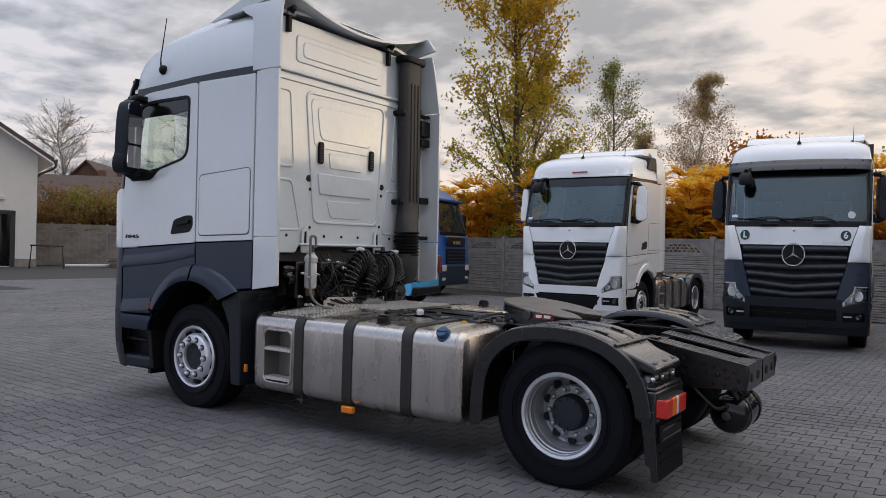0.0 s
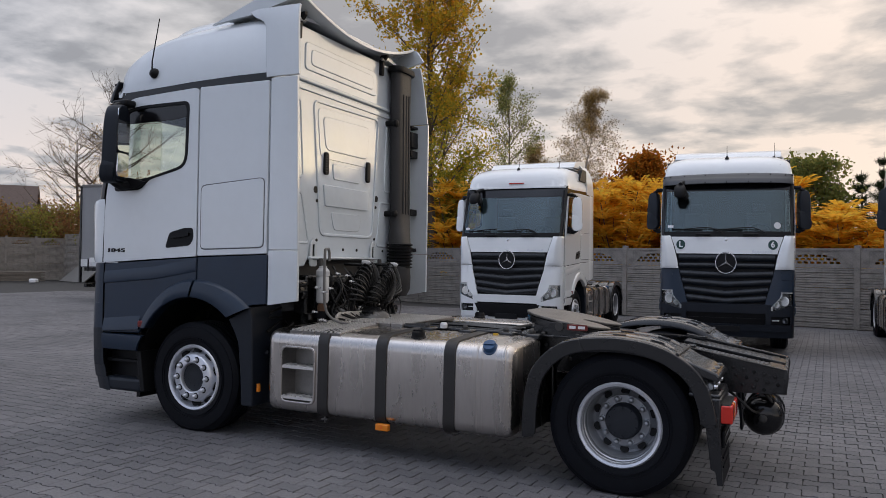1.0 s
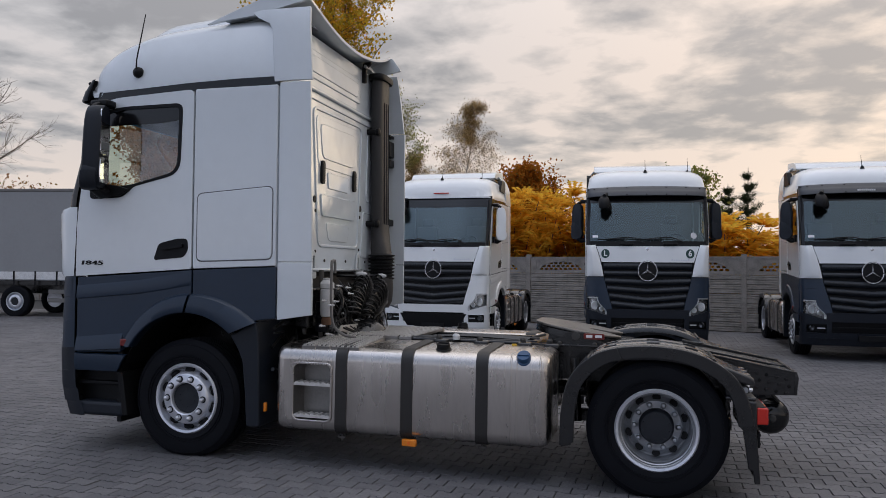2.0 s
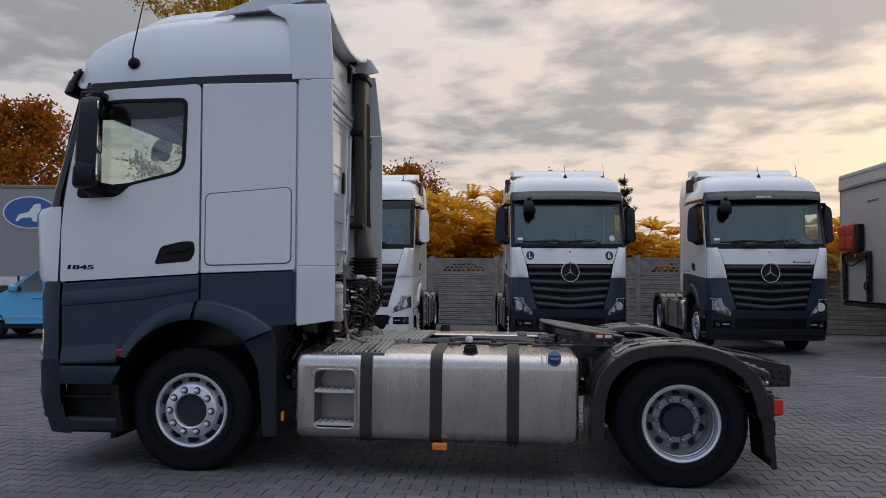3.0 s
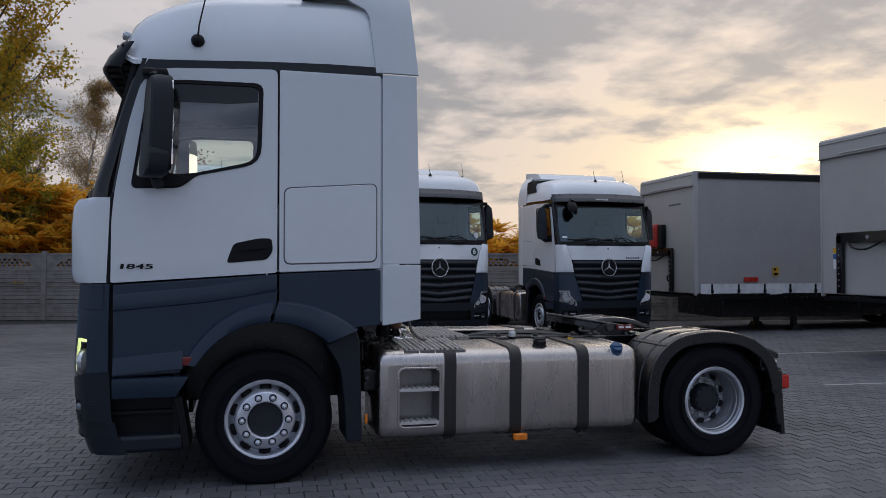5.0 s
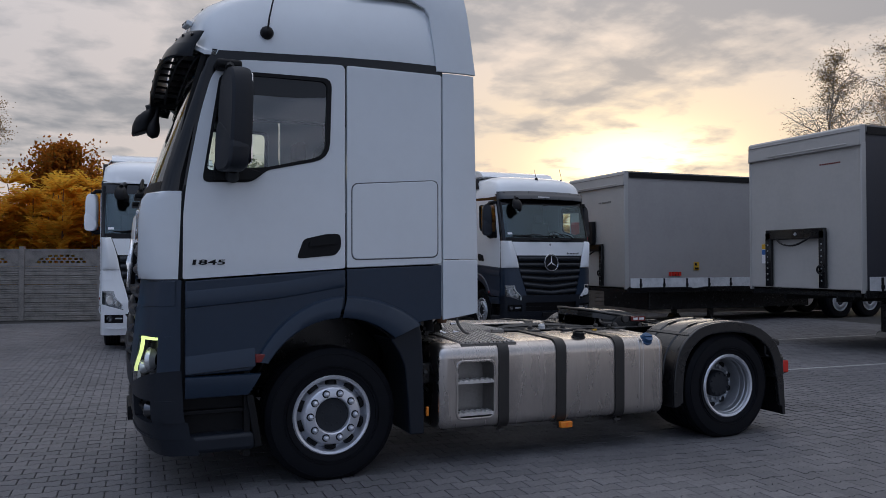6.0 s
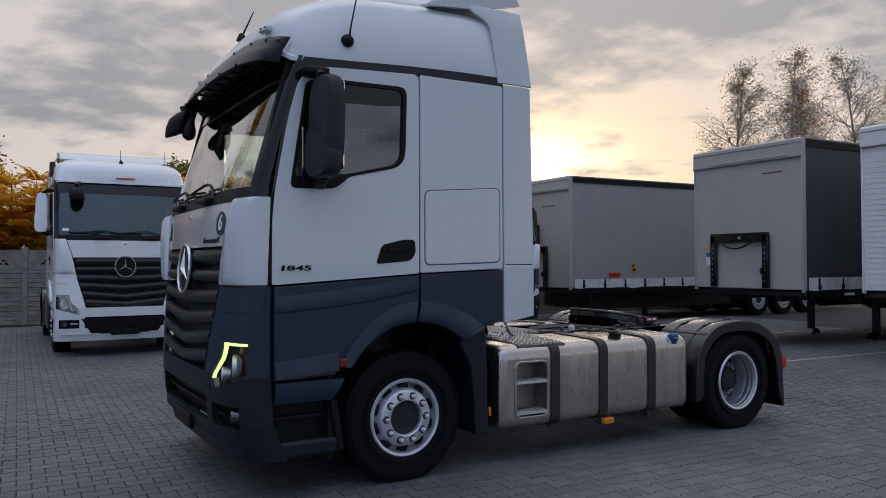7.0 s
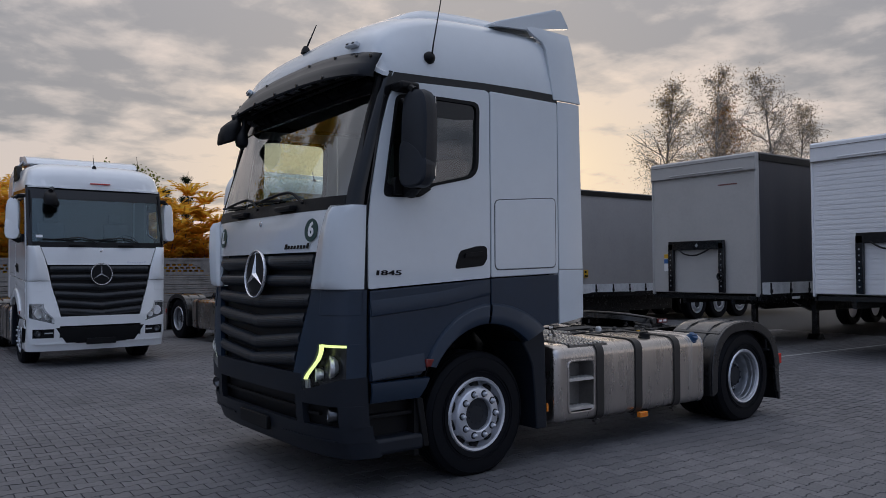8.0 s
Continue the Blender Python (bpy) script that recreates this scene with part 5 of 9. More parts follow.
        tube(bm, [(-0.49, s * (yb + 0.02 if giga else yb), zb), (-0.48, s * (yb + 0.03 if giga else yb), zb + 0.1), (-0.40, s * (yb + 0.03 if giga else yb), zb + (0.48 if giga else 0.30))], [0.008, 0.006, 0.004], 6)
        if giga or s < 0:
            part("aerial", bm, M["trim"], truck)
        else:
            bm.free()
    # a short slanted aerial in the middle of the roof
    xa, za = (-0.90, 3.445) if giga else (-0.72, 3.475)
    bm = bmesh.new()
    lathe(bm, [(0.045, 0.0), (0.035, 0.03), (0.018, 0.06), (0, 0.065)], (xa, 0, za), "z", 14)
    tube(bm, [(xa, 0, za + 0.03), (xa + 0.10, 0, za + 0.26)], [0.009, 0.004], 6)
    part("roof_aerial", bm, M["trim"], truck)
    for s in (-1, 1):
        bm = bmesh.new()
        box(bm, -0.03, 0.03, -0.06, 0.06, -0.008, 0.012)
        if giga:
            bm.free()
            continue
        bmesh.ops.transform(bm, matrix=Matrix.Translation((-0.80, s * 0.93, 3.355)) @ pose(0, 0, 0, 0, -45, 0), verts=bm.verts)
        part("roof_marker", bm, M["lens_white"], truck, bevel=0.008)
    # spoiler over the rear edge: hollowed towards the middle, or a flat box on the lower roofs
    if giga:
        rows = []
        for u in span(0, 1, 7):
            rows.append([(0.28 + 0.71 * u - 0.04 * abs(v) ** 6, v * 1.14, (3.70 - 0.06 * v * v) + u * (-0.055 + 0.30 * v * v)) for v in span(-1, 1, 31)])
        part("roof_spoiler", grid(bmesh.new(), rows, (0, 0, -0.03)), P, truck, "white roof spoiler", bevel=0.004)
    else:
        bm = plate(bmesh.new(), "y", rounded([(0.10, 3.60), (0.22, 3.715), (0.40, 3.765), (1.02, 3.83), (1.05, 3.80), (1.02, 3.62)], 0.03), -1.06, 1.06)
        part("roof_spoiler", bm, P, truck, "white box-shaped roof spoiler", bevel=0.03, seg=3)
        part("spoiler_foot", boxes((0.25, 1.0, -0.98, 0.98, 3.585, 3.665)), P, truck)
    if giga:
        for s in (-1, 1):
            bm = plate(bmesh.new(), "y", rounded([(0.13, 3.58), (0.56, 3.735), (0.975, 3.868), (1.075, 3.722), (0.56, 3.622), (0.30, 3.60)], [0.01, 0.3, 0.03, 0.02, 0.02, 0.02]), *sorted((s * 1.135, s * 1.168)))
            part("spoiler_end", bm, P, truck, bevel=0.006)


def tank(truck, s, x0, x1, steps):
    """Rounded aluminium tank beside the frame, with straps, filler caps and a step niche."""
    y_out, y_in, z0, z1 = s * 1.205, s * 0.52, 0.285, 0.955
    sec = rounded([(y_out, z0), (y_out, z1), (y_in, z1 + 0.02), (y_in, z0)], [0.09, 0.11, 0.05, 0.08], 6)
    bm = bmesh.new()
    cy, cz = (y_out + y_in) / 2, (z0 + z1) / 2
    cuts = [(x0, 0.90), (x0 + 0.012, 0.95), (x0 + 0.04, 0.99), (x0 + 0.07, 1.0), (x0 + 0.50, 1.0), (x1 - 0.07, 1.0), (x1 - 0.04, 0.99), (x1 - 0.012, 0.95), (x1, 0.90)]
    rings = [[bm.verts.new((x, cy + (p[0] - cy) * k, cz + (p[1] - cz) * k)) for p in sec] for x, k in cuts]
    flat = 6                                       # the ring's long outer side starts here
    for i in range(len(rings) - 1):
        for q in range(len(sec)):
            if steps and i == 3 and q == flat:
                continue
            bm.faces.new((rings[i][q], rings[i][(q + 1) % len(sec)], rings[i + 1][(q + 1) % len(sec)], rings[i + 1][q]))
    bm.faces.new(rings[0][::-1]), bm.faces.new(rings[-1])
    body = part("fuel_tank", bm, M["alu"], truck, "brushed aluminium fuel tank", smooth=50)
    for x in (x1 - 0.275, x1 - 0.235, x1 - 0.06) if steps else (x1 - 0.3,):            # weld beads
        bm = bmesh.new()
        loop_loft(bm, [[(x + dx, cy + (p[0] - cy) * k, cz + (p[1] - cz) * k) for p in sec] for dx, k in ((-0.008, 1.0), (-0.003, 1.010), (0.003, 1.010), (0.008, 1.0))])
        part("weld_bead", bm, M["alu"], body, smooth=50)
    for x in (x0 + 0.56, x0 + 1.096, x0 + 1.679) if steps else (x0 + 0.3, x1 - 0.3):
        bm = bmesh.new()
        w = 0.046
        outer = [(cy + (p[0] - cy) * 1.03, cz + (p[1] - cz) * 1.03) for p in sec]
        loop_loft(bm, [[(x - w, *p) for p in sec], [(x - w, *p) for p in outer], [(x + w, *p) for p in outer], [(x + w, *p) for p in sec]])
        st = part("strap", bm, M["strap"], body, "dark rubber-lined tank strap", smooth=30)
        bm = bmesh.new()
        rod(bm, (x, y_out - s * 0.05, z0 - 0.06), (x, y_out - s * 0.05, z0 + 0.02), 0.010)
        box(bm, x - 0.03, x + 0.03, *sorted((y_out - s * 0.07, y_out - s * 0.03)), z0 - 0.035, z0 - 0.02)
        part("strap_bolt", bm, M["dusty"], st)
    for x, name, r in ((x0 + 1.349, "filler_cap", 0.052), (x0 + 1.986, "additive_cap", 0.05)) if steps else ((x0 + 0.6, "filler_cap", 0.052),):
        blue = name == "additive_cap"
        bm = bmesh.new()
        lathe(bm, [(r * 1.15, -0.03), (r * 1.15, 0.012), (r, 0.018), (r, 0.045), (r * 0.92, 0.055), (0, 0.058)], (0, 0, 0), "z", 20)
        box(bm, -0.04, 0.04, -0.008, 0.008, 0.055, 0.066)
        place = pose(x, y_out - s * 0.13, z1 + 0.0, -s * 10, 0, 0) if not blue else pose(x, y_out - s * 0.045, z1 - 0.035, -s * 42, 0, 0)
        bmesh.ops.transform(bm, matrix=place, verts=bm.verts)
        part(name, bm, M["blue_cap"] if blue else M["trim"], body, "blue screw cap" if blue else "black screw cap")
    if not steps:
        return
    # step niche let into the tank's end, with two ribbed steps
    za, zb = sec[flat][1], sec[(flat + 1) % len(sec)][1]
    i = rounded(rect(x0 + 0.16, x0 + 0.47, min(za, zb) + 0.005, 0.812), 0.05, 5)
    part("niche_face", plate(bmesh.new(), "y", rect(x0 + 0.07, x0 + 0.50, min(za, zb), max(za, zb)), y_out - s * 0.012, y_out, [i]), M["alu"], body)
    o = rounded(rect(x0 + 0.142, x0 + 0.488, min(za, zb) - 0.012, 0.83), 0.06, 5)
    niche = part("step_niche", plate(bmesh.new(), "y", o, y_out - s * 0.004, y_out + s * 0.012, [i]), M["alu"], body, "pressed frame round the step niche", bevel=0.005, seg=3)
    bm = bmesh.new()
    front, back = [bm.verts.new((p[0], y_out, p[1])) for p in i], [bm.verts.new((cxz[0], y_out - s * 0.15, cxz[1])) for cxz in [(x0 + 0.315 + (p[0] - x0 - 0.315) * 0.86, 0.585 + (p[1] - 0.585) * 0.9) for p in i]]
    for k in range(len(i)):
        bm.faces.new((front[k], front[(k + 1) % len(i)], back[(k + 1) % len(i)], back[k]))
    bm.faces.new(back)
    # the niche's shade is put into the darker metal of its well
    part("niche_well", bm, M["alu_dark"], niche, smooth=40)
    for z in (0.645, 0.395):
        bm = boxes((x0 + 0.16, x0 + 0.47, *sorted((y_out - s * 0.10, y_out + s * 0.008)), z, z + 0.02))
        saw = [(x0 + 0.165, z + 0.018)] + [(x0 + 0.167 + k * 0.0115, z + (0.031 if k % 4 in (1, 2) else 0.021)) for k in range(26)] + [(x0 + 0.465, z + 0.018)]
        plate(bm, "y", saw, *sorted((y_out - s * 0.09, y_out + s * 0.006)))
        part("step", bm, M["alu_plate"], niche, "ribbed aluminium step")


AXLE = 3.748                                       # the driven axle, behind the steered one


def rear_fender(truck, s):
    """Three-piece mudguard: front skirt, ribbed crown, and a rear box that carries lamp and flap."""
    prof = [(3.075, 0.33), (3.08, 0.55), (3.115, 0.76), (3.20, 0.90), (3.33, 1.00), (3.47, 1.045), (3.64, 1.065), (3.78, 1.065), (3.94, 1.045), (4.08, 1.0), (4.20, 0.93), (4.275, 0.86), (4.33, 0.77), (4.365, 0.66), (4.385, 0.55)]
    pts = curve_pts([(x, 0, z) for x, z in prof], 3)
    c = Vector((AXLE - 0.02, 0, 0.5))
    Y = 1.222
    rows = []
    for p in pts:
        inward = (c - p).normalized()
        row = []
        for yy, d in ((Y - 0.008, 0.085), (Y, 0.05), (Y - 0.004, 0.016), (Y - 0.025, 0.002), (Y - 0.05, 0.0), (1.075, 0.0), (1.068, 0.010), (1.050, 0.010), (1.043, 0.0), (0.80, 0.0), (0.793, 0.010), (0.775, 0.010), (0.768, 0.0), (0.62, 0.0), (0.60, 0.03)):
            q = p + inward * d
            row.append((q.x, s * yy, q.z))
        rows.append(row)
    f = part("rear_mudguard", grid(bmesh.new(), rows, (0, 0, -0.012)), M["mud"], truck, "black plastic rear mudguard", smooth=40)
    # raised fields of the crown piece, between two grooves
    for a, b in ((1.19, 1.085), (1.033, 0.81), (0.758, 0.64)):
        run = [p for p in pts if 3.27 < p.x < 4.12]
        rows = []
        for k, p in enumerate(run):
            n = (p - c).normalized()
            row = []
            for j, y in enumerate(span(a, b, 6)):
                lift = 0.008 if 0 < j < 5 and 0 < k < len(run) - 1 else 0.001
                row.append((p.x + n.x * lift, s * y, p.z + n.z * lift))
            rows.append(row)
        part("mudguard_cover", grid(bmesh.new(), rows, (0, 0, -0.006)), M["mud_top"], f, "glossy dark top of the mudguard", smooth=30)
    # lips round the wheel
    for run in (pts[:16], pts[15:]):
        outer = [(p.x, p.z) for p in run]
        inner = [(c.x + (x - c.x) * 0.845, c.z + (z - c.z) * 0.845) for x, z in outer]
        part("mudguard_lip", plate(bmesh.new(), "y", outer + inner[::-1], s * (Y - 0.028), s * Y), M["mud"], f, bevel=0.006)
    # joints between the three pieces, each a low strap over the crown
    for x, z, tilt in ((3.262, 0.952, -42), (4.128, 0.982, 32)):
        bm = boxes((-0.012, 0.012, *sorted((s * 0.62, s * (Y - 0.03))), -0.006, 0.010))
        bmesh.ops.transform(bm, matrix=pose(x, 0, z, 0, tilt, 0), verts=bm.verts)
        part("joint_strip", bm, M["mud"], f, bevel=0.004)
    # cleats that hold the crown piece
    cleat = shared("cleat", boxes((-0.045, 0.045, -0.010, 0.010, 0.0, 0.014)), M["mud"], 30)
    for yy in (1.059, 0.784):
        for x, z, tilt in ((3.42, 1.032, -14), (3.72, 1.066, 0), (3.98, 1.036, 12)):
            o = new("cleat", cleat)
            o.parent, o.matrix_basis = f, pose(x, s * yy, z, 0, tilt, 0)
    # rear box: sloping lid, a shelf with a cross tube, lamp panel
    lid = part("mudguard_lid", plate(bmesh.new(), "y", [(4.14, 0.965), (4.19, 0.945), (4.375, 0.875), (4.392, 0.852), (4.385, 0.815), (4.16, 0.86)], *sorted((s * 0.66, s * 1.17))), M["mud_top"], f, "stepped lid of the mudguard", bevel=0.014, seg=3)
    for y in (0.72, 0.90, 1.10):
        part("lid_foot", boxes((4.30, 4.37, s * y - 0.03, s * y + 0.03, 0.872, 0.892)), M["mud_top"], lid, bevel=0.01)
    bm = boxes((4.20, 4.40, *sorted((s * 0.66, s * 1.19)), 0.715, 0.745), (4.20, 4.27, *sorted((s * 0.66, s * 1.17)), 0.74, 0.86), (4.30, 4.405, *sorted((s * 0.64, s * 1.20)), 0.52, 0.72))
    carrier = part("lamp_carrier", bm, M["mud"], f, bevel=0.014, seg=3)
    bm = rod(bmesh.new(), (4.33, s * 0.66, 0.785), (4.33, s * 1.16, 0.785), 0.021, 12)
    part("cross_tube", bm, M["rim_dull"], carrier, "dull metal cross tube")
    clamp = shared("tube_clamp", lathe(bmesh.new(), [(0.032, -0.02), (0.034, -0.012), (0.034, 0.012), (0.032, 0.02)], (0, 0, 0), "y", 12), M["mud"])
    bolt = shared("clamp_bolt", lathe(bmesh.new(), [(0.017, 0.0), (0.017, 0.012), (0.010, 0.022), (0, 0.024)], (0, 0, 0), "x", 8), M["chrome"])
    for y in (0.74, 0.95, 1.12):
        o = new("tube_clamp", clamp)
        o.parent, o.location = carrier, (4.33, s * y, 0.785)
        o = new("clamp_bolt", bolt)
        o.parent, o.location = carrier, (4.356, s * (y + 0.03), 0.79)
    # flap, following the wheel with its front edge
    bm = plate(bmesh.new(), "y", rounded([(4.30, 0.60), (4.395, 0.60), (4.425, 0.165), (4.388, 0.165), (4.378, 0.25), (4.348, 0.262), (4.328, 0.42)], 0.008), s * (Y - 0.055), s * (Y - 0.02))
    part("flap_side", bm, M["mud"], f, bevel=0.006)
    bm = plate(bmesh.new(), "y", [(4.375, 0.56), (4.40, 0.56), (4.425, 0.165), (4.405, 0.165)], *sorted((s * 0.66, s * (Y - 0.03))))
    part("mud_flap", bm, M["rubber"], f, "black rubber mud flap", bevel=0.005)
    for z in (0.27, 0.33):
        part("flap_rib", boxes((4.405, 4.424, *sorted((s * 0.72, s * 1.14)), z, z + 0.012)), M["rubber"], f)
    # lamp with red, amber and clear fields
    lamp = part("tail_lamp", boxes((4.39, 4.462, *sorted((s * 0.80, s * 1.19)), 0.555, 0.685)), M["trim"], f, "red and clear tail lamp", bevel=0.012)
    for a, b, m in ((1.195, 1.085, "red"), (1.08, 1.0, "lamp_orange"), (0.995, 0.955, "lens_white"), (0.95, 0.80, "red")):
        part("lamp_lens", boxes((4.40, 4.475, *sorted((s * a, s * b)), 0.562, 0.678)), M[m], lamp, bevel=0.010, seg=3)
    part("plate_frame", boxes((4.41, 4.428, *sorted((s * 0.74, s * 1.16)), 0.40, 0.51)), M["trim"], f, bevel=0.004)
    for z in (0.415, 0.475):
        part("frame_rib", boxes((4.426, 4.434, *sorted((s * 0.76, s * 1.14)), z, z + 0.014)), M["gloss_black"], f)


def tread_boards(parent, x0, x1, y0, y1, z, n, m=Matrix()):
    """Narrow metal boards side by side, each with three rows of raised teeth."""
    bm, teeth = bmesh.new(), bmesh.new()
    w = (x1 - x0) / n
    count = int((y1 - y0) / 0.042)
    for i in range(n):
        a = x0 + i * w
        box(bm, a + 0.005, a + w - 0.005, y0, y1, z - 0.022, z)
        for k in range(3):
            x = a + w * (0.2 + 0.3 * k)
            for j in range(count):
                y = y0 + (j + 0.5 + 0.25 * (k % 2)) * (y1 - y0) / (count + 0.5)
                box(teeth, x - 0.010, x + 0.010, y - 0.010, y + 0.010, z, z + 0.011)
    for b in (bm, teeth):
        bmesh.ops.transform(b, matrix=m, verts=b.verts)
    # groove shade and glints put into colour: darker boards, brighter teeth
    plate_ = part("walkway", bm, M["alu_dark"], parent, "ribbed aluminium walkway plate", smooth=0)
    tagged(part("tread", teeth, M["alu_plate"], plate_, smooth=0), "bright teeth of the walkway", kind="stuff")


def hose_coil(y, z, reach, r, turns, lean):
    """A spiral hose hung over a hook, its turns fanning out."""
    pts = []
    for i in range(turns * 12 + 1):
        u = i / (turns * 12)
        fan = math.pi * (0.04 + 0.92 * u)
        centre = Vector((1.08 + lean * math.sin(fan), y - reach * math.cos(fan), z + reach * 1.15 * math.sin(fan) - 0.10 * abs(math.cos(fan))))
        outward = Vector((0.0, -math.cos(fan), math.sin(fan)))
        a = 2 * math.pi * i / 12
        pts.append(centre + outward * (r * 1.25 * math.cos(a)) + Vector((r * 0.8 * math.sin(a), 0, 0)))
    return tube(bmesh.new(), pts, 0.0085, 6)


def cab_rear(truck):
    """All that hangs and stands between the cab and the walkway."""
    C = M["chassis"]
    rng = random.Random(3)
    for y, z, reach, r, turns, lean in ((-0.10, 1.24, 0.17, 0.082, 19, 0.05), (0.12, 1.21, 0.15, 0.075, 17, 0.14), (0.38, 1.28, 0.13, 0.075, 15, 0.02)):
        part("coiled_hose", hose_coil(y, z, reach, r, turns, lean), M["hose"], truck, "coiled black air hose")
    bm = bmesh.new()
    for y in (-0.10, 0.40):
        rod(bm, (0.86, y, 1.50), (1.12, y, 1.50), 0.014)
        box(bm, 1.02, 1.12, y - 0.03, y + 0.03, 1.46, 1.475)
    part("hose_hook", bm, C, truck)
    for y, z in ((-0.14, 1.52), (0.02, 1.40), (0.40, 1.50)):
        bm = lathe(bmesh.new(), [(0.0, -0.05), (0.022, -0.045), (0.026, 0.0), (0.018, 0.03), (0, 0.05)], (1.13, y, z), "x", 12)
        part("hose_coupling", bm, M["lens_white"], truck, "pale hose coupling head")
    # latches of the tilting cab on the wall's foot
    for y in (-0.63, 0.43):
        bm = plate(bmesh.new(), "x", rounded([(y - 0.055, 1.46), (y + 0.055, 1.46), (y + 0.05, 1.66), (y, 1.72), (y - 0.05, 1.66)], 0.03), 0.868, 0.884, [rounded(rect(y - 0.018, y + 0.018, 1.52, 1.66), 0.015)])
        latch = part("cab_latch", bm, M["paint"], truck, "white latch plate with a slot", bevel=0.004)
        part("latch_slot", plate(bmesh.new(), "x", rounded(rect(y - 0.022, y + 0.022, 1.51, 1.665), 0.018), 0.864, 0.872), M["trim"], latch)
        bm = tube(bmesh.new(), curve_pts([(0.94, y, 0.95), (0.95, y, 1.28), (0.93, y + 0.02, 1.55)], 4), 0.022, 8)
        part("cab_stay", bm, M["dusty"], truck)
        bm = lathe(bmesh.new(), [(0.055, 1.02), (0.06, 1.06), (0.045, 1.10), (0.06, 1.14), (0.045, 1.18), (0.06, 1.22), (0.05, 1.28)], (0.95, y, 0), "z", 16)
        part("air_bellow", bm, M["rubber"], truck, "ribbed black cab bellow")
    # bent tube in front of the filter
    bm = tube(bmesh.new(), curve_pts([(1.30, -0.72, 0.99), (1.20, -0.80, 1.03), (1.13, -0.83, 1.16), (1.12, -0.83, 1.58), (1.12, -0.815, 1.63), (1.12, -0.775, 1.63), (1.12, -0.76, 1.59), (1.12, -0.76, 1.53)], 5), 0.012, 8)
    part("hose_bracket", bm, M["rail"], truck, "bent grey steel tube")
    bm = lathe(bmesh.new(), [(0.0, 1.155), (0.045, 1.16), (0.056, 1.18), (0.056, 1.385), (0.050, 1.395), (0.062, 1.40), (0.062, 1.44), (0.050, 1.455), (0.036, 1.47), (0.036, 1.485), (0, 1.49)], (1.04, -0.735, 0), "z", 20)
    can = part("air_dryer", bm, M["lens_white"], truck, "pale cylindrical filter canister")
    part("dryer_foot", lathe(bmesh.new(), [(0.04, 1.09), (0.045, 1.13), (0.03, 1.158)], (1.04, -0.735, 0), "z", 12), M["rust"], can, "rusty brown foot")
    # gearbox, valves and small castings
    bm = lathe(bmesh.new(), [(0.0, 0.70), (0.30, 0.72), (0.33, 0.80), (0.30, 0.92), (0.255, 0.98), (0.25, 1.22), (0.20, 1.30), (0.12, 1.34), (0, 1.35)], (0, -0.05, 0.84), "x", 28)
    box_ = part("gearbox", bm, C, truck, "dark ribbed gearbox casing")
    for k in range(12):
        a = 2 * math.pi * k / 12
        part("casing_rib", rod(bmesh.new(), (0.96, -0.05 + 0.258 * math.cos(a), 0.84 + 0.258 * math.sin(a)), (1.24, -0.05 + 0.246 * math.cos(a), 0.84 + 0.246 * math.sin(a)), 0.014, 6), C, box_)
    for k in range(34):
        y, z, x = rng.uniform(-0.95, 0.85), rng.uniform(0.98, 1.40), rng.uniform(0.86, 1.02)
        m = M[("chassis", "gloss_black", "dusty", "chassis", "trim")[k % 5]]
        if k % 2:
            a, b = rng.uniform(0.025, 0.06), rng.uniform(0.05, 0.14)
            bm = lathe(bmesh.new(), [(0, -b / 2), (a * 0.8, -b / 2), (a, -b / 3), (a, b / 4), (a * 0.7, b / 3), (a * 0.7, b / 2), (0, b / 2)], (0, 0, 0), rng.choice("xyz"), 12)
            bmesh.ops.transform(bm, matrix=pose(x + 0.05, y, z, rng.uniform(-25, 25), rng.uniform(-25, 25), 0), verts=bm.verts)
            part("valve", bm, m, truck)
        else:
            bm = boxes((x, x + rng.uniform(0.03, 0.09), y, y + rng.uniform(0.03, 0.09), z, z + rng.uniform(0.025, 0.07)))
            part("bracket", bm, m, truck, bevel=0.01)
    bolt = shared("fitting", lathe(bmesh.new(), [(0.012, 0.0), (0.012, 0.02), (0.007, 0.024), (0.007, 0.05), (0, 0.05)], (0, 0, 0), "x", 8), M["chrome"])
    for k in range(26):
        o = new("fitting", bolt)
        o.parent, o.location = truck, (rng.uniform(1.0, 1.12), rng.uniform(-0.92, 0.6), rng.uniform(1.0, 1.42))
    for k in range(26):
        y, r = rng.uniform(-0.62, 0.6), rng.uniform(0.005, 0.010)
        bm = tube(bmesh.new(), curve_pts([(0.9, y, rng.uniform(1.3, 1.5)), (1.02 + rng.uniform(0, 0.1), y + rng.uniform(-0.12, 0.12), rng.uniform(1.15, 1.3)), (1.08, y + rng.uniform(-0.2, 0.2), rng.uniform(0.98, 1.1)), (1.25, y * 0.5, 0.95)], 5), r, 6)
        part("cable", bm, M["hose" if k % 2 else "trim"], truck)
    # at the near side, in the gap between mudguard and tank
    for k in range(12):
        x, y, z = rng.uniform(0.70, 0.79), rng.uniform(-1.12, -0.8), rng.uniform(0.55, 1.12)
        bm = rod(bmesh.new(), (x, y, z), (x + rng.uniform(-0.03, 0.05), y + 0.2, z + rng.uniform(-0.15, 0.15)), rng.uniform(0.008, 0.02), 8)
        part("cable", bm, M["hose"], truck)
    # blue hazard sheet, intake duct up the far rear corner
    path = curve_pts([(0.94, 0.87, 3.56), (0.94, 0.87, 3.2), (0.945, 0.875, 2.5), (0.955, 0.87, 1.98), (0.98, 0.82, 1.80), (1.00, 0.79, 1.68)], 5)
    sec = superloop(10, 3.0)
    rows = []
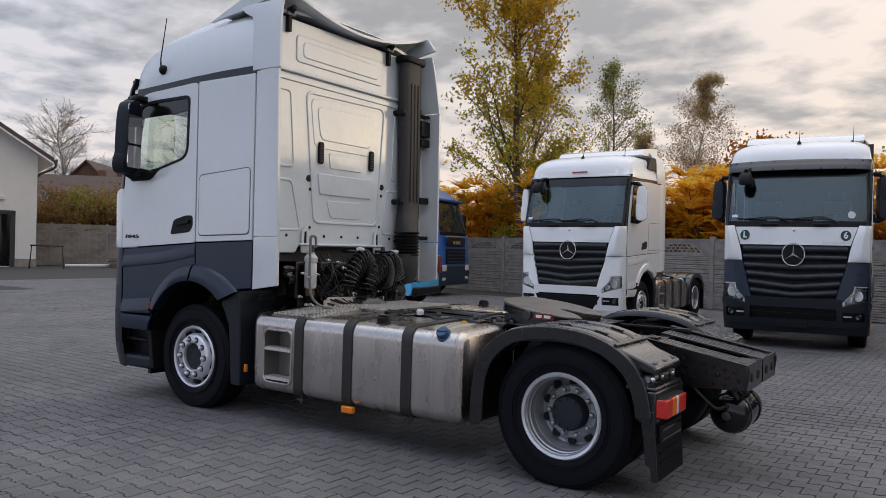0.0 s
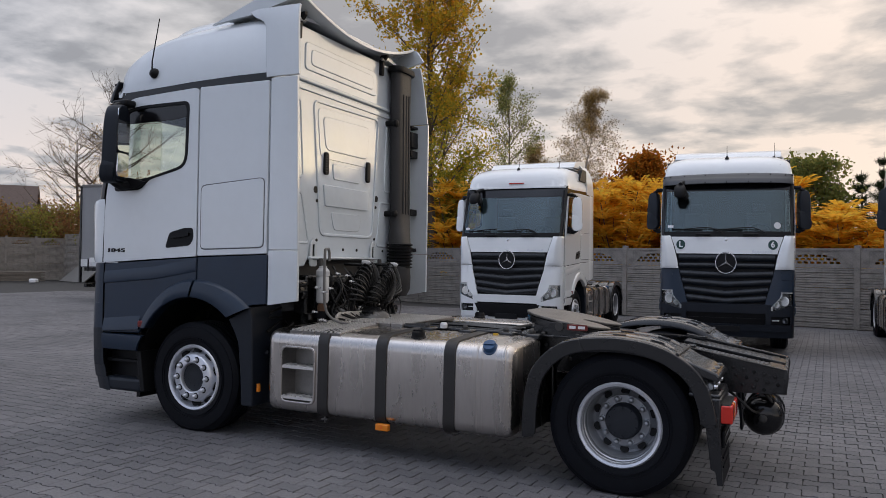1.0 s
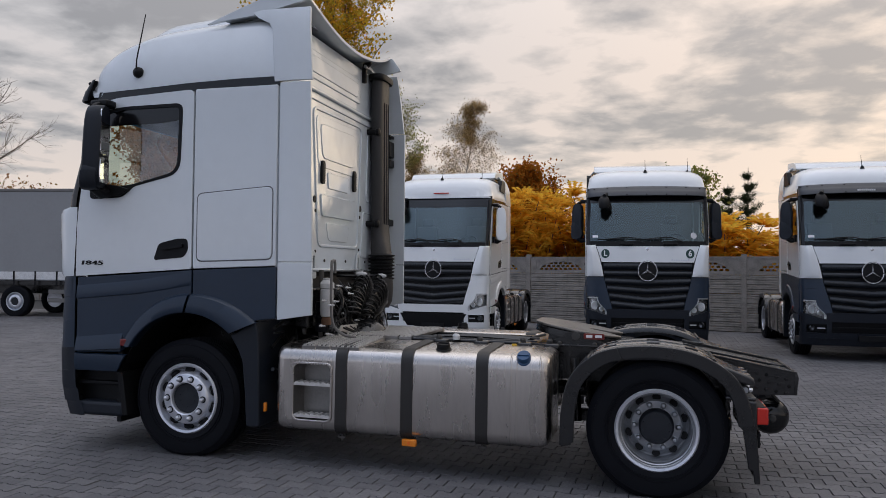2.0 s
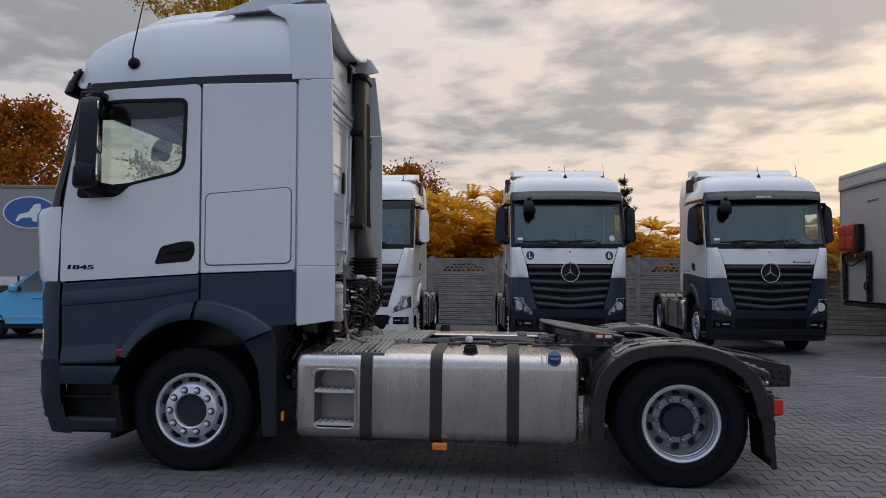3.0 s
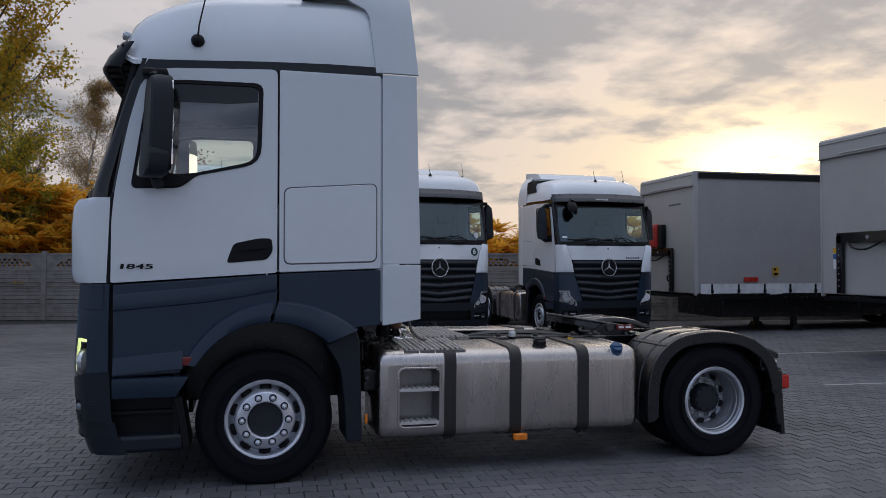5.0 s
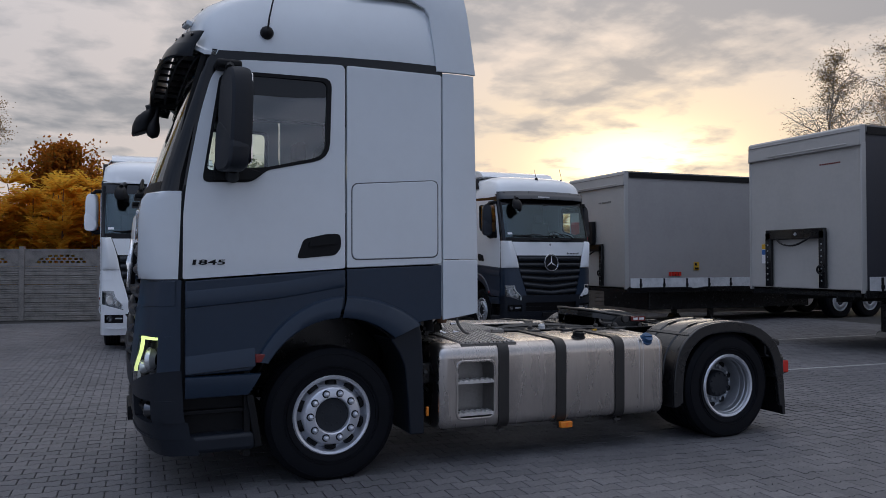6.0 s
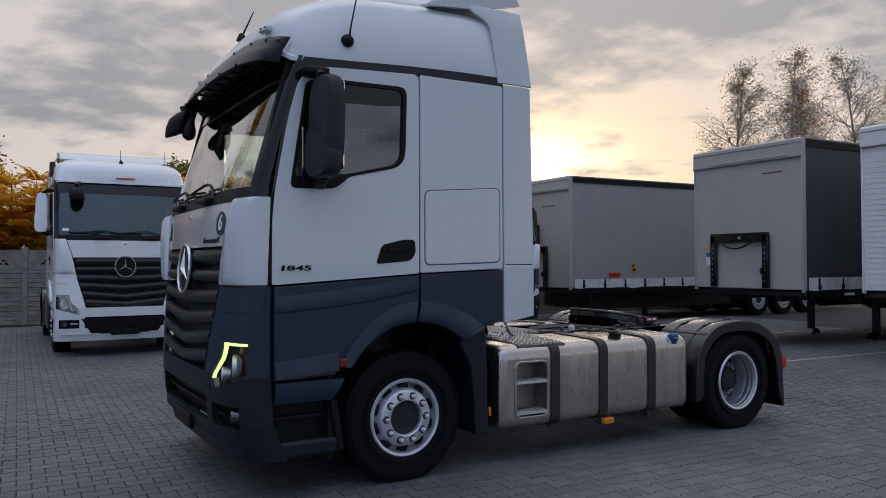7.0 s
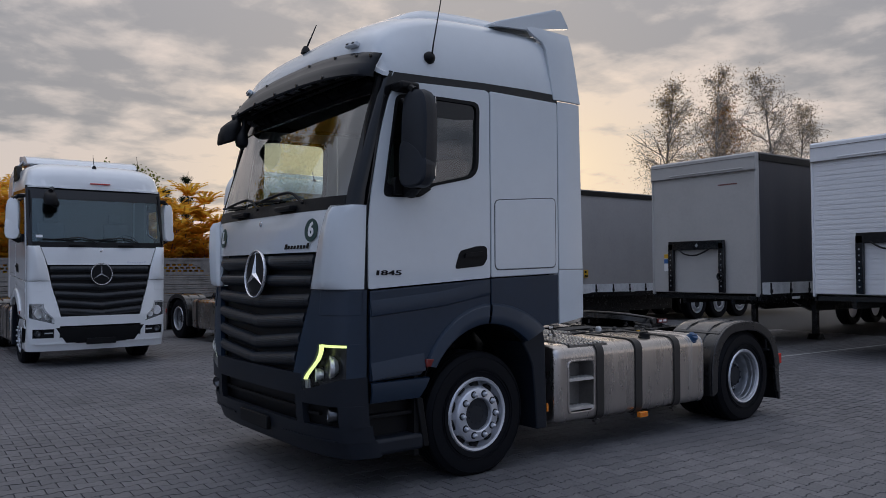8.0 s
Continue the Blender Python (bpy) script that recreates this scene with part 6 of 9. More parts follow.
    for p in path:
        wx, wy = lerp_table([(1.68, 0.10), (1.98, 0.07)], p.z), lerp_table([(1.68, 0.125), (1.95, 0.150), (3.4, 0.160), (3.56, 0.155)], p.z)
        rows.append([(p.x + a * wx, p.y + b * wy, p.z) for a, b in sec])
    duct = part("air_intake_duct", loop_loft(bmesh.new(), rows), M["duct"], truck, "tall dark grey plastic intake duct", smooth=45)
    prof = []
    for k in range(8):
        z = 1.44 + k * 0.034
        prof += [(0.116, z), (0.138, z + 0.009), (0.138, z + 0.017), (0.116, z + 0.025)]
    part("bellows", lathe(bmesh.new(), prof, (1.0, 0.79, 0), "z", 28), M["trim"], duct, "ribbed rubber bellows")
    bm = lathe(bmesh.new(), [(0.125, 1.46), (0.132, 1.35), (0.125, 1.22), (0.09, 1.15), (0, 1.14)], (1.0, 0.765, 0), "z", 24)
    part("duct_boot", bm, M["duct"], duct)
    bm = bmesh.new()
    for dy in (-0.06, 0.0, 0.06):
        tube(bm, [(1.010, 0.87 + dy, 3.30), (1.015, 0.875 + dy, 2.5), (1.025, 0.87 + dy, 2.02)], 0.0075, 6)
    part("duct_rib", bm, M["duct"], duct)
    bm = loop_loft(bmesh.new(), [[(0.945 + a * k * 0.095, 0.87 + b * k * 0.20, z) for a, b in superloop(10, 3.4)] for z, k in ((3.53, 0.95), (3.545, 1.0), (3.575, 1.0), (3.59, 0.96))])
    part("duct_cap", bm, M["trim"], duct, smooth=40)
    for y, z in ((0.71, 2.98), (0.71, 2.02)):
        bm = lathe(bmesh.new(), [(0.03, 0.85), (0.03, 0.95), (0.038, 0.96), (0.038, 0.99), (0.02, 1.0), (0, 1.0)], (0, y, z), "x", 12)
        part("duct_mount", bm, M["trim"], duct)
    for z, tall in ((1.62, 0.04), (2.02, 0.07), (2.66, 0.08), (2.77, 0.17), (2.98, 0.03)):
        part("deflector_bracket", boxes((0.90, 0.99, 1.04, 1.20, z, z + tall)), M["trim"], truck, bevel=0.008)
    # upper rear wall and spoiler stays
    bm = plate(bmesh.new(), "x", [(-1.17, 3.10), (1.17, 3.10), (1.15, 3.45), (1.0, 3.60), (-1.0, 3.60), (-1.15, 3.45)], 0.79, 0.855)
    top = part("upper_rear_wall", bm, M["paint_press"], truck, "", bevel=0.012, seg=3)
    for o, depth in ((rect(-0.78, 0.48, 3.22, 3.47), 0.012), (rect(-0.70, 0.40, 3.27, 3.42), 0.020)):
        bm = plate(bmesh.new(), "x", rounded(o, 0.05, 5), 0.845, 0.855 + depth)
        part("pressing", bm, M["paint_press"], top, bevel=0.008, seg=3)
    part("wall_ledge", boxes((0.845, 0.885, -1.15, 1.15, 3.105, 3.14)), M["paint_press"], top, bevel=0.012, seg=3)
    for y in (-0.90, 0.56):
        bm = plate(bmesh.new(), "y", [(0.855, 3.46), (0.895, 3.46), (0.90, 3.60), (0.95, 3.655), (0.95, 3.69), (0.87, 3.67), (0.855, 3.62)], y - 0.022, y + 0.022)
        stay = part("spoiler_stay", bm, M["trim"], truck, "black hinged spoiler stay", bevel=0.006)
        part("hinge_pin", rod(bmesh.new(), (0.90, y - 0.05, 3.62), (0.90, y + 0.05, 3.62), 0.016), M["rim_dull"], stay)


def chassis(truck, detail):
    C = M["chassis"]
    for s in (-1, 1):
        sec = [(s * 0.43, 0.70), (s * 0.43, 0.97), (s * 0.345, 0.97), (s * 0.345, 0.955), (s * 0.415, 0.955), (s * 0.415, 0.715), (s * 0.345, 0.715), (s * 0.345, 0.70)]
        rail = part("frame_rail", plate(bmesh.new(), "x", sec, 0.2, 4.15), C, truck, "black steel frame rail", smooth=0)
        if detail:                                 # bolt heads along the rail's web and top
            head = shared("rail_bolt", lathe(bmesh.new(), [(0.016, 0.0), (0.016, s * 0.008), (0.010, s * 0.014), (0, s * 0.014)], (0, 0, 0), "y", 8), M["dusty"])
            for k in range(26):
                o = new("rail_bolt", head)
                o.parent, o.location = rail, (1.2 + (k // 2) * 0.2, s * 0.43, 0.80 + 0.10 * (k % 2))
        # sloping end ramp with holes
        bm = plate(bmesh.new(), "y", [(3.98, 0.985), (4.1, 0.965), (4.775, 0.845), (4.79, 0.80), (4.775, 0.67), (4.45, 0.655), (3.98, 0.70)], *sorted((s * 0.44, s * 0.465)))
        ramp = part("end_plate", bm, C, truck, "perforated black end plate", bevel=0.004)
        part("end_flange", plate(bmesh.new(), "y", [(3.98, 0.985), (4.1, 0.965), (4.775, 0.845), (4.775, 0.833), (4.1, 0.953), (3.98, 0.973)], *sorted((s * 0.40, s * 0.475))), C, ramp, bevel=0.003)
        if detail:
            bolt = shared("bolt", lathe(bmesh.new(), [(0.015, 0.0), (0.015, s * 0.004), (0.011, s * 0.010), (0, s * 0.011)], (0, 0, 0), "y", 10), M["gloss_black"])
            hole = shared("bolt_hole", lathe(bmesh.new(), [(0.014, s * 0.001), (0.012, s * 0.002), (0, s * 0.002)], (0, 0, 0), "y", 10), M["hole"])
            for i in range(9):
                for j in range(3):
                    o = new("bolt" if (i + j) % 3 else "bolt_hole", bolt if (i + j) % 3 else hole)
                    o.parent, o.location = ramp, (4.14 + i * 0.070 + 0.02 * (j % 2), s * 0.465, 0.89 - 0.0125 * i - 0.055 * j)
            for y in (0.14, 0.34):
                bm = lathe(bmesh.new(), [(0.032, 4.777), (0.030, 4.782), (0, 4.782)], (0, s * y, 0.75), "x", 16)
                part("hole", bm, M["hole"], ramp)
        bm = bmesh.new()
        for k in range(5):
            y0 = s * (0.13 + k * 0.066)
            vs = box(bm, 0, 0.77, y0 - 0.021, y0 + 0.021, 0, 0.022)
            bmesh.ops.transform(bm, matrix=pose(4.0, 0, 0.935, 0, 9.6, 0), verts=vs)
        vs = box(bm, 0.66, 0.78, s * 0.08, s * 0.43, 0.0, 0.026)
        bmesh.ops.transform(bm, matrix=pose(4.0, 0, 0.935, 0, 9.6, 0), verts=vs)
        part("slide_ramp", bm, M["mud"], ramp, "ribbed slide ramp", bevel=0.005)
        part("end_cap", plate(bmesh.new(), "x", rounded([(s * 0.02, 0.67), (s * 0.47, 0.67), (s * 0.47, 0.845), (s * 0.02, 0.845)], 0.01), 4.76, 4.778), C, ramp)
    for x in (0.9, 1.6, 2.4, 2.95, 3.5, 4.0):
        part("cross_member", boxes((x, x + 0.09, -0.42, 0.42, 0.74, 0.93)), C, truck, smooth=0)
    part("cross_member", boxes((4.66, 4.73, -0.45, 0.45, 0.68, 0.83)), C, truck, smooth=0)
    # axles, springs, engine
    bm = bmesh.new()
    rod(bm, (AXLE, -0.75, 0.48), (AXLE, 0.75, 0.48), 0.09, 14)
    lathe(bm, [(0.0, -0.24), (0.14, -0.2), (0.22, -0.05), (0.22, 0.05), (0.14, 0.2), (0, 0.24)], (AXLE, 0, 0.50), "x", 20)
    rod(bm, (-0.012, -0.9, 0.45), (-0.012, 0.9, 0.45), 0.06, 12)
    rod(bm, (1.2, 0, 0.62), (3.5, 0, 0.55), 0.06, 12)
    part("axle", bm, C, truck)
    for s in (-1, 1):
        for x in (3.33, 4.17):
            bm = lathe(bmesh.new(), [(0.11, 0.50), (0.13, 0.54), (0.12, 0.60), (0.13, 0.66), (0.11, 0.72)], (x, s * 0.52, 0), "z", 16)
            part("air_spring", bm, C, truck)
        part("suspension_beam", boxes((3.15, 4.3, s * 0.55 - 0.05, s * 0.55 + 0.05, 0.40, 0.48)), C, truck)
        part("leaf_spring", boxes((-0.6, 0.6, s * 0.45 - 0.04, s * 0.45 + 0.04, 0.52, 0.60)), C, truck)
        part("shock_absorber", rod(bmesh.new(), (3.16, s * 0.72, 0.42), (3.13, s * 0.70, 0.90), 0.035, 12), C, truck)
    bm = boxes((-0.9, 0.72, -0.42, 0.42, 0.55, 1.38))
    part("engine", bm, C, truck, "dark engine block", bevel=0.05)
    bm = boxes((0.72, 0.84, -1.0, 1.0, 0.62, 0.80), (0.74, 0.88, -0.75, 0.75, 1.05, 1.40))
    part("rear_cab_mount", bm, C, truck, bevel=0.02)
    # fifth wheel: a worn plate on a casting, open towards the rear
    fw = [(-0.375, -0.20), (-0.28, -0.35), (-0.08, -0.44), (0.12, -0.435), (0.28, -0.34), (0.37, -0.21), (0.24, -0.075), (0.11, -0.05), (0.06, 0.0), (0.11, 0.05), (0.24, 0.075), (0.37, 0.21), (0.28, 0.34), (0.12, 0.435), (-0.08, 0.44), (-0.28, 0.35), (-0.375, 0.20)]
    tilt = pose(3.115, 0, 1.068, 0, 9.0, 0)
    bm = plate(bmesh.new(), "z", rounded(fw, 0.05, 3), 0.012, 0.032)
    bmesh.ops.transform(bm, matrix=tilt, verts=bm.verts)
    f = part("fifth_wheel", bm, M["greasy"], truck, "greasy worn steel fifth wheel plate", bevel=0.006)
    under = plate(bmesh.new(), "z", rounded([(x * 0.975, y * 0.975) for x, y in fw], 0.05, 3), -0.05, 0.010)
    bmesh.ops.transform(under, matrix=tilt, verts=under.verts)
    part("wheel_casting", under, C, f, bevel=0.006)
    for y in (-0.40, -0.28, 0.28, 0.40):           # webs of the casting
        bm = boxes((-0.22, 0.22, y - 0.012, y + 0.012, -0.10, -0.045))
        bmesh.ops.transform(bm, matrix=tilt, verts=bm.verts)
        part("casting_web", bm, C, f)
    for s in (-1, 1):
        bm = plate(bmesh.new(), "y", rounded([(2.86, 0.985), (3.40, 0.985), (3.26, 1.03), (3.19, 1.085), (3.04, 1.085), (2.98, 1.03)], 0.02), *sorted((s * 0.37, s * 0.455)))
        ped = part("pedestal", bm, C, f, bevel=0.01)
        bm = rod(bmesh.new(), (3.115, s * 0.35, 1.055), (3.115, s * 0.475, 1.055), 0.034, 14)
        part("pivot_pin", bm, M["dusty"], ped)
        for x in (2.91, 2.99, 3.27, 3.35):
            part("pedestal_bolt", lathe(bmesh.new(), [(0.018, 0.985), (0.018, 1.0), (0.011, 1.008), (0, 1.008)], (x, s * 0.485, 0), "z", 8), M["dusty"], ped)
    part("wheel_base_plate", boxes((2.74, 3.56, -0.52, 0.52, 0.972, 0.986)), C, f, bevel=0.003)
    bm = plate(bmesh.new(), "y", rounded(rect(3.18, 3.345, 1.032, 1.078), 0.01), -0.475, -0.462)
    part("warning_label", bm, M["red_dark"], f, "small red label")
    part("label_mark", boxes((3.20, 3.25, -0.479, -0.474, 1.045, 1.067), (3.27, 3.325, -0.479, -0.474, 1.045, 1.067)), M["white_text"], f)
    bm = tube(bmesh.new(), curve_pts([(2.86, -0.40, 1.05), (2.80, -0.50, 1.04), (2.78, -0.58, 1.035), (2.84, -0.62, 1.035)], 4), 0.011, 6)
    part("release_handle", bm, M["dusty"], f, "bent release handle")
    if detail:
        tread_boards(truck, 1.02, 1.515, -0.31, 0.31, 0.0, 4, pose(0, -0.865, 0.972, 3.5, 0, 0))
        bm = bmesh.new()
        for x in (1.08, 1.20, 1.33, 1.45):
            box(bm, x - 0.018, x + 0.018, -1.15, -1.10, 0.93, 0.965)
        part("walkway_foot", bm, M["dusty"], truck)
        tread_boards(truck, 1.12, 1.74, -0.53, 0.56, 0.995, 5)
        part("walkway_edge", plate(bmesh.new(), "x", [(-0.62, 0.955), (0.26, 0.955), (0.26, 1.055), (-0.56, 1.075), (-0.62, 1.04)], 1.10, 1.114), M["alu_plate"], truck)
    tank(truck, -1, 0.82, 2.99, True)
    tank(truck, 1, 1.2, 2.9, False)
    lamp = part("side_marker", boxes((1.895, 2.005, -1.245, -1.20, 0.24, 0.29)), M["amber"], truck, "amber side marker lamp", bevel=0.006)
    part("marker_lens", boxes((1.94, 1.96, -1.248, -1.24, 0.256, 0.276)), M["lamp_orange"], lamp)
    for s in (-1, 1):
        rear_fender(truck, s)
        wheel(truck, -0.012, s * 1.025, s)
        wheel(truck, AXLE, s * 1.022, s, True)
        bm = bmesh.new()
        lathe(bm, [(0.30, -0.14), (0.40, -0.155), (0.47, -0.13), (0.49, -0.1), (0.49, 0.1), (0.47, 0.13), (0.40, 0.155), (0.30, 0.14)], (AXLE, s * 0.69, 0.482), "y", 40, close=True)
        part("inner_tyre", bm, M["rubber"], truck)
    # air reservoir hung under the frame's end
    bm = bmesh.new()
    lathe(bm, [(0.0, -0.34), (0.06, -0.338), (0.10, -0.325), (0.128, -0.295), (0.138, -0.25), (0.138, 0.12), (0.128, 0.165), (0.09, 0.20), (0, 0.21)], (4.62, 0.02, 0.465), "y", 28)
    res = part("air_reservoir", bm, M["gloss_black"], truck, "black steel air reservoir")
    part("end_fitting", lathe(bmesh.new(), [(0.03, -0.345), (0.03, -0.36), (0.016, -0.37), (0, -0.37)], (4.62, 0, 0.465), "y", 10), M["dusty"], res)
    for y in (-0.2, 0.08):
        bm = lathe(bmesh.new(), [(0.137, y - 0.02), (0.144, y - 0.02), (0.144, y + 0.02), (0.137, y + 0.02)], (4.62, 0, 0.465), "y", 24, close=True)
        box(bm, 4.59, 4.65, y - 0.02, y + 0.02, 0.60, 0.70)
        part("reservoir_strap", bm, C, res)
    bm = bmesh.new()
    tube(bm, curve_pts([(4.62, -0.32, 0.53), (4.56, -0.40, 0.52), (4.44, -0.42, 0.62), (4.3, -0.40, 0.72)], 5), 0.010, 6)
    for y in (-0.28, -0.24, -0.12, 0.0):
        tube(bm, curve_pts([(4.68, y, 0.575), (4.60, y - 0.02, 0.66), (4.44, y - 0.05, 0.74)], 5), 0.009, 6)
    part("air_pipe", bm, M["hose"], res)
    if not detail:
        return
    cab_rear(truck)
    bm = bmesh.new()
    for k in range(3):
        tube(bm, curve_pts([(1.75 + k * 0.1, -0.30 + k * 0.1, 0.985), (2.2, -0.28 + k * 0.08, 1.0), (2.7, -0.3 + k * 0.12, 0.985)], 5), 0.013, 6)
    rod(bm, (1.1, -0.49, 0.98), (2.75, -0.49, 0.98), 0.016)
    rod(bm, (1.5, -0.455, 0.995), (2.8, -0.455, 0.995), 0.008)
    part("air_line", bm, C, truck)
    for x in (1.95, 2.30, 2.66, 2.88):
        part("valve_block", boxes((x, x + 0.12, -0.62, -0.50, 0.95, 0.995)), C, truck, bevel=0.012)
        bm = lathe(bmesh.new(), [(0.022, 0.99), (0.024, 1.015), (0.014, 1.03), (0, 1.03)], (x + 0.04, -0.56, 0), "z", 10)
        part("valve_cap", bm, M["dusty"], truck)
    part("coupling_cap", lathe(bmesh.new(), [(0.03, 0.0), (0.034, 0.03), (0.02, 0.05), (0, 0.052)], (2.13, -0.53, 0.99), "z", 14), M["lens_white"], truck, "pale round coupling cap")
    part("yellow_tag", boxes((2.62, 2.66, -0.64, -0.625, 0.955, 0.985)), M["yellow"], truck)


NARROW = Matrix.Diagonal((1, 0.91, 1, 1))


def tractor(m, label, cfg):
    t = thing("tractor_unit", m, label, "truck", "parked tractor units")
    cab(t, cfg)
    upper = list(t.children)
    chassis(t, cfg["detail"])
    if cfg["detail"]:                              # the frame leans back a little where the paving has sunk; the sprung cab does not
        for ob in t.children:
            lean = pose(-0.004, 0, 0.010) if ob in upper or ob.name.split(".")[0] in CAB_BACK else pose(0, 0, 0, 0, 0.5, 0)
            ob.matrix_basis = lean @ ob.matrix_basis
    return t


CAB_BACK = ("air_intake_duct", "upper_rear_wall", "spoiler_stay", "cab_latch", "deflector_bracket")


BASE = dict(lower="grey", giga=False, visor=True, visor_name=False, roof_name=False, signs=False, number=False, drl=False, dark_name=False,
            white_mirrors=False, detail=False, flap=0.32, cloth="seat")
tractor(pose(-6.094, 5.657, 0, 0, 0, 1.7), "white tall-roofed tractor unit with dark grey lower body, parked on paving",
        {**BASE, "giga": True, "signs": True, "number": True, "drl": True, "dark_name": True, "detail": True, "cloth": "seat_red"})
tractor(pose(-6.94, 15.33, 0, 0, 0, 91) @ NARROW, "all-white tractor unit with white bumper, parked by the fence", {**BASE, "lower": "paint_bright", "visor": False, "roof_name": True, "white_mirrors": True})
tractor(pose(-2.79, 15.0, 0, 0, 0, 96) @ NARROW, "white tractor unit with grey bumper, visor and round stickers", {**BASE, "signs": True})
tractor(pose(1.09, 15.26, 0, 0, 0, 92) @ NARROW, "white tractor unit with grey bumper beside a grey trailer", {**BASE, "visor_name": True, "dark_name": True})


# ---------------------------------------------------------------- semi-trailers
def trailer(m, label, length, side_mat, front_mat, ribbed=False, z0=1.05, z1=3.82, width=2.48, post=True, axles=None, red_box=False, guard=False, frame_y=1.37):
    """Front face at x = 0, running to +x; y = 0 is the side towards the paving."""
    t = thing("semi_trailer", m, label, "trailer", "parked semi-trailers")
    body = part("headboard", boxes((0, 0.06, 0, width, z0, z1 - 0.32)), front_mat, t, "", bevel=0.02)
    part("top_band", plate(bmesh.new(), "y", [(-0.045, z1 - 0.35), (0.10, z1 - 0.35), (0.10, z1 + 0.005), (0.0, z1), (-0.035, z1 - 0.03)], -0.015, width + 0.015), front_mat, t, "", bevel=0.012)
    part("band_seam", boxes((-0.052, 0.02, -0.018, width + 0.018, z1 - 0.365, z1 - 0.348)), M["rail"], t, bevel=0.005)
    part("band_seam", boxes((-0.049, -0.03, -0.018, width + 0.018, z1 - 0.10, z1 - 0.092)), M["rail"], t)
    part("band_fold", boxes((-0.058, -0.03, 0.25, width - 0.5, z1 - 0.32, z1 - 0.29)), front_mat, t, bevel=0.01)
    part("roof_sheet", boxes((0.1, length, 0.03, width - 0.03, z1 - 0.05, z1 - 0.01)), side_mat, t)
    for y in (0.0, width):
        part("roof_rail", boxes((0.1, length, y - 0.02, y + 0.02, z1 - 0.13, z1)), M["rail"], t, bevel=0.01)
        part("floor_rail", boxes((0.05, length, y - 0.025, y + 0.025, z0 - 0.13, z0 - 0.0)), M["chassis"], t, bevel=0.01)
        part("corner_post", boxes((-0.02, 0.10, y - 0.02, y + 0.02, z0 - 0.05, z1 - 0.3)), front_mat, t, bevel=0.015)
        rows = []
        n = 60
        for z in span(z0 + 0.02, z1 - 0.13, 8):
            rows.append([(0.1 + (length - 0.1) * i / n, y + (0.012 * math.sin(i * 1.7) * math.sin((z - z0) * 1.2)) * (1 if y > 0.1 else -1), z) for i in range(n + 1)])
        cur = part("curtain", grid(bmesh.new(), rows, (0, 0.01 if y < 0.1 else -0.01, 0)), side_mat, t, "grey tarpaulin side curtain")
        if y < 0.1:
            n = int(length / 0.715)
            for i in range(n):
                x = 0.45 + i * 0.71
                bm = bmesh.new()
                box(bm, x - 0.025, x + 0.025, y - 0.03, y - 0.018, z0 - 0.06, z0 + 0.22)
                box(bm, x - 0.035, x + 0.035, y - 0.042, y - 0.02, z0 + 0.02, z0 + 0.09)
                part("curtain_strap", bm, M["trim"], cur)
            rows = [[(x, y - 0.020 - 0.010 * math.sin(x * 5.1 + u * 2) * math.sin(x * 1.9), z0 - 0.02 + 0.25 * u + 0.014 * math.sin(x * 5.07 + 0.8) * (1 - u)) for x in span(0.15, length, 150)] for u in span(0, 1, 5)]
            part("reflective_strip", grid(bmesh.new(), rows, (0, 0.006, 0)), M["strip"], cur, "pale creased strip along the curtain's foot")
            part("curtain_track", boxes((0.12, length, y - 0.030, y - 0.014, z1 - 0.165, z1 - 0.035)), M["trim"], cur, "dark gap below the roof rail")
    if ribbed:
        for k in range(26):
            z = z0 + 0.1 + k * (z1 - z0 - 0.45) / 26
            part("rib", boxes((-0.007, 0.0, 0.10, width - 0.06, z, z + 0.055)), front_mat, body)
        for k in range(9):
            bm = lathe(bmesh.new(), [(0.022, -0.035), (0.022, -0.02), (0, -0.02)], (0, 0.2 + k * 0.27, z1 - 0.10), "x", 10)
            part("bolt", bm, M["chassis"], body)
    part("floor_deck", boxes((0.05, length, 0.05, width - 0.05, z0 - 0.12, z0 - 0.04)), M["chassis"], t)
    for y in (width / 2 - 0.6, width / 2 + 0.6):
        part("chassis_beam", plate(bmesh.new(), "y", [(0.2, z0 - 0.12), (length, z0 - 0.12), (length, 0.62), (3.2, 0.62), (2.4, 0.86), (0.2, 0.86)], y - 0.04, y + 0.04), M["chassis"], t)
    if post:
        yc = frame_y
        fr = part("coupling_frame", boxes((-0.10, -0.02, yc - 0.69, yc - 0.56, z0 + 0.02, z0 + 1.05), (-0.10, -0.02, yc + 0.56, yc + 0.69, z0 + 0.02, z0 + 1.05), (-0.10, -0.02, yc - 0.68, yc + 0.68, z0 + 0.91, z0 + 1.10)), M["gloss_black"], t, "black upright frame for air couplings", bevel=0.012)
        for k in range(7):
            for s in (-1, 1):
                part("rivet", lathe(bmesh.new(), [(0.016, -0.103), (0.016, -0.1), (0, -0.1)], (0, yc + s * 0.625, z0 + 0.15 + k * 0.11), "x", 8), M["rim_dull"], fr)
        part("bracket", lathe(bmesh.new(), [(0.04, -0.112), (0.04, -0.1), (0, -0.1)], (0, yc - 0.05, z0 + 1.0), "x", 4), M["rim_dull"], fr)
        bm = bmesh.new()
        tube(bm, curve_pts([(-0.08, yc + 0.45, z0 + 0.95), (-0.16, yc + 0.2, z0 + 0.82), (-0.16, yc - 0.1, z0 + 0.80), (-0.08, yc - 0.4, z0 + 0.95)], 5), 0.018, 6)
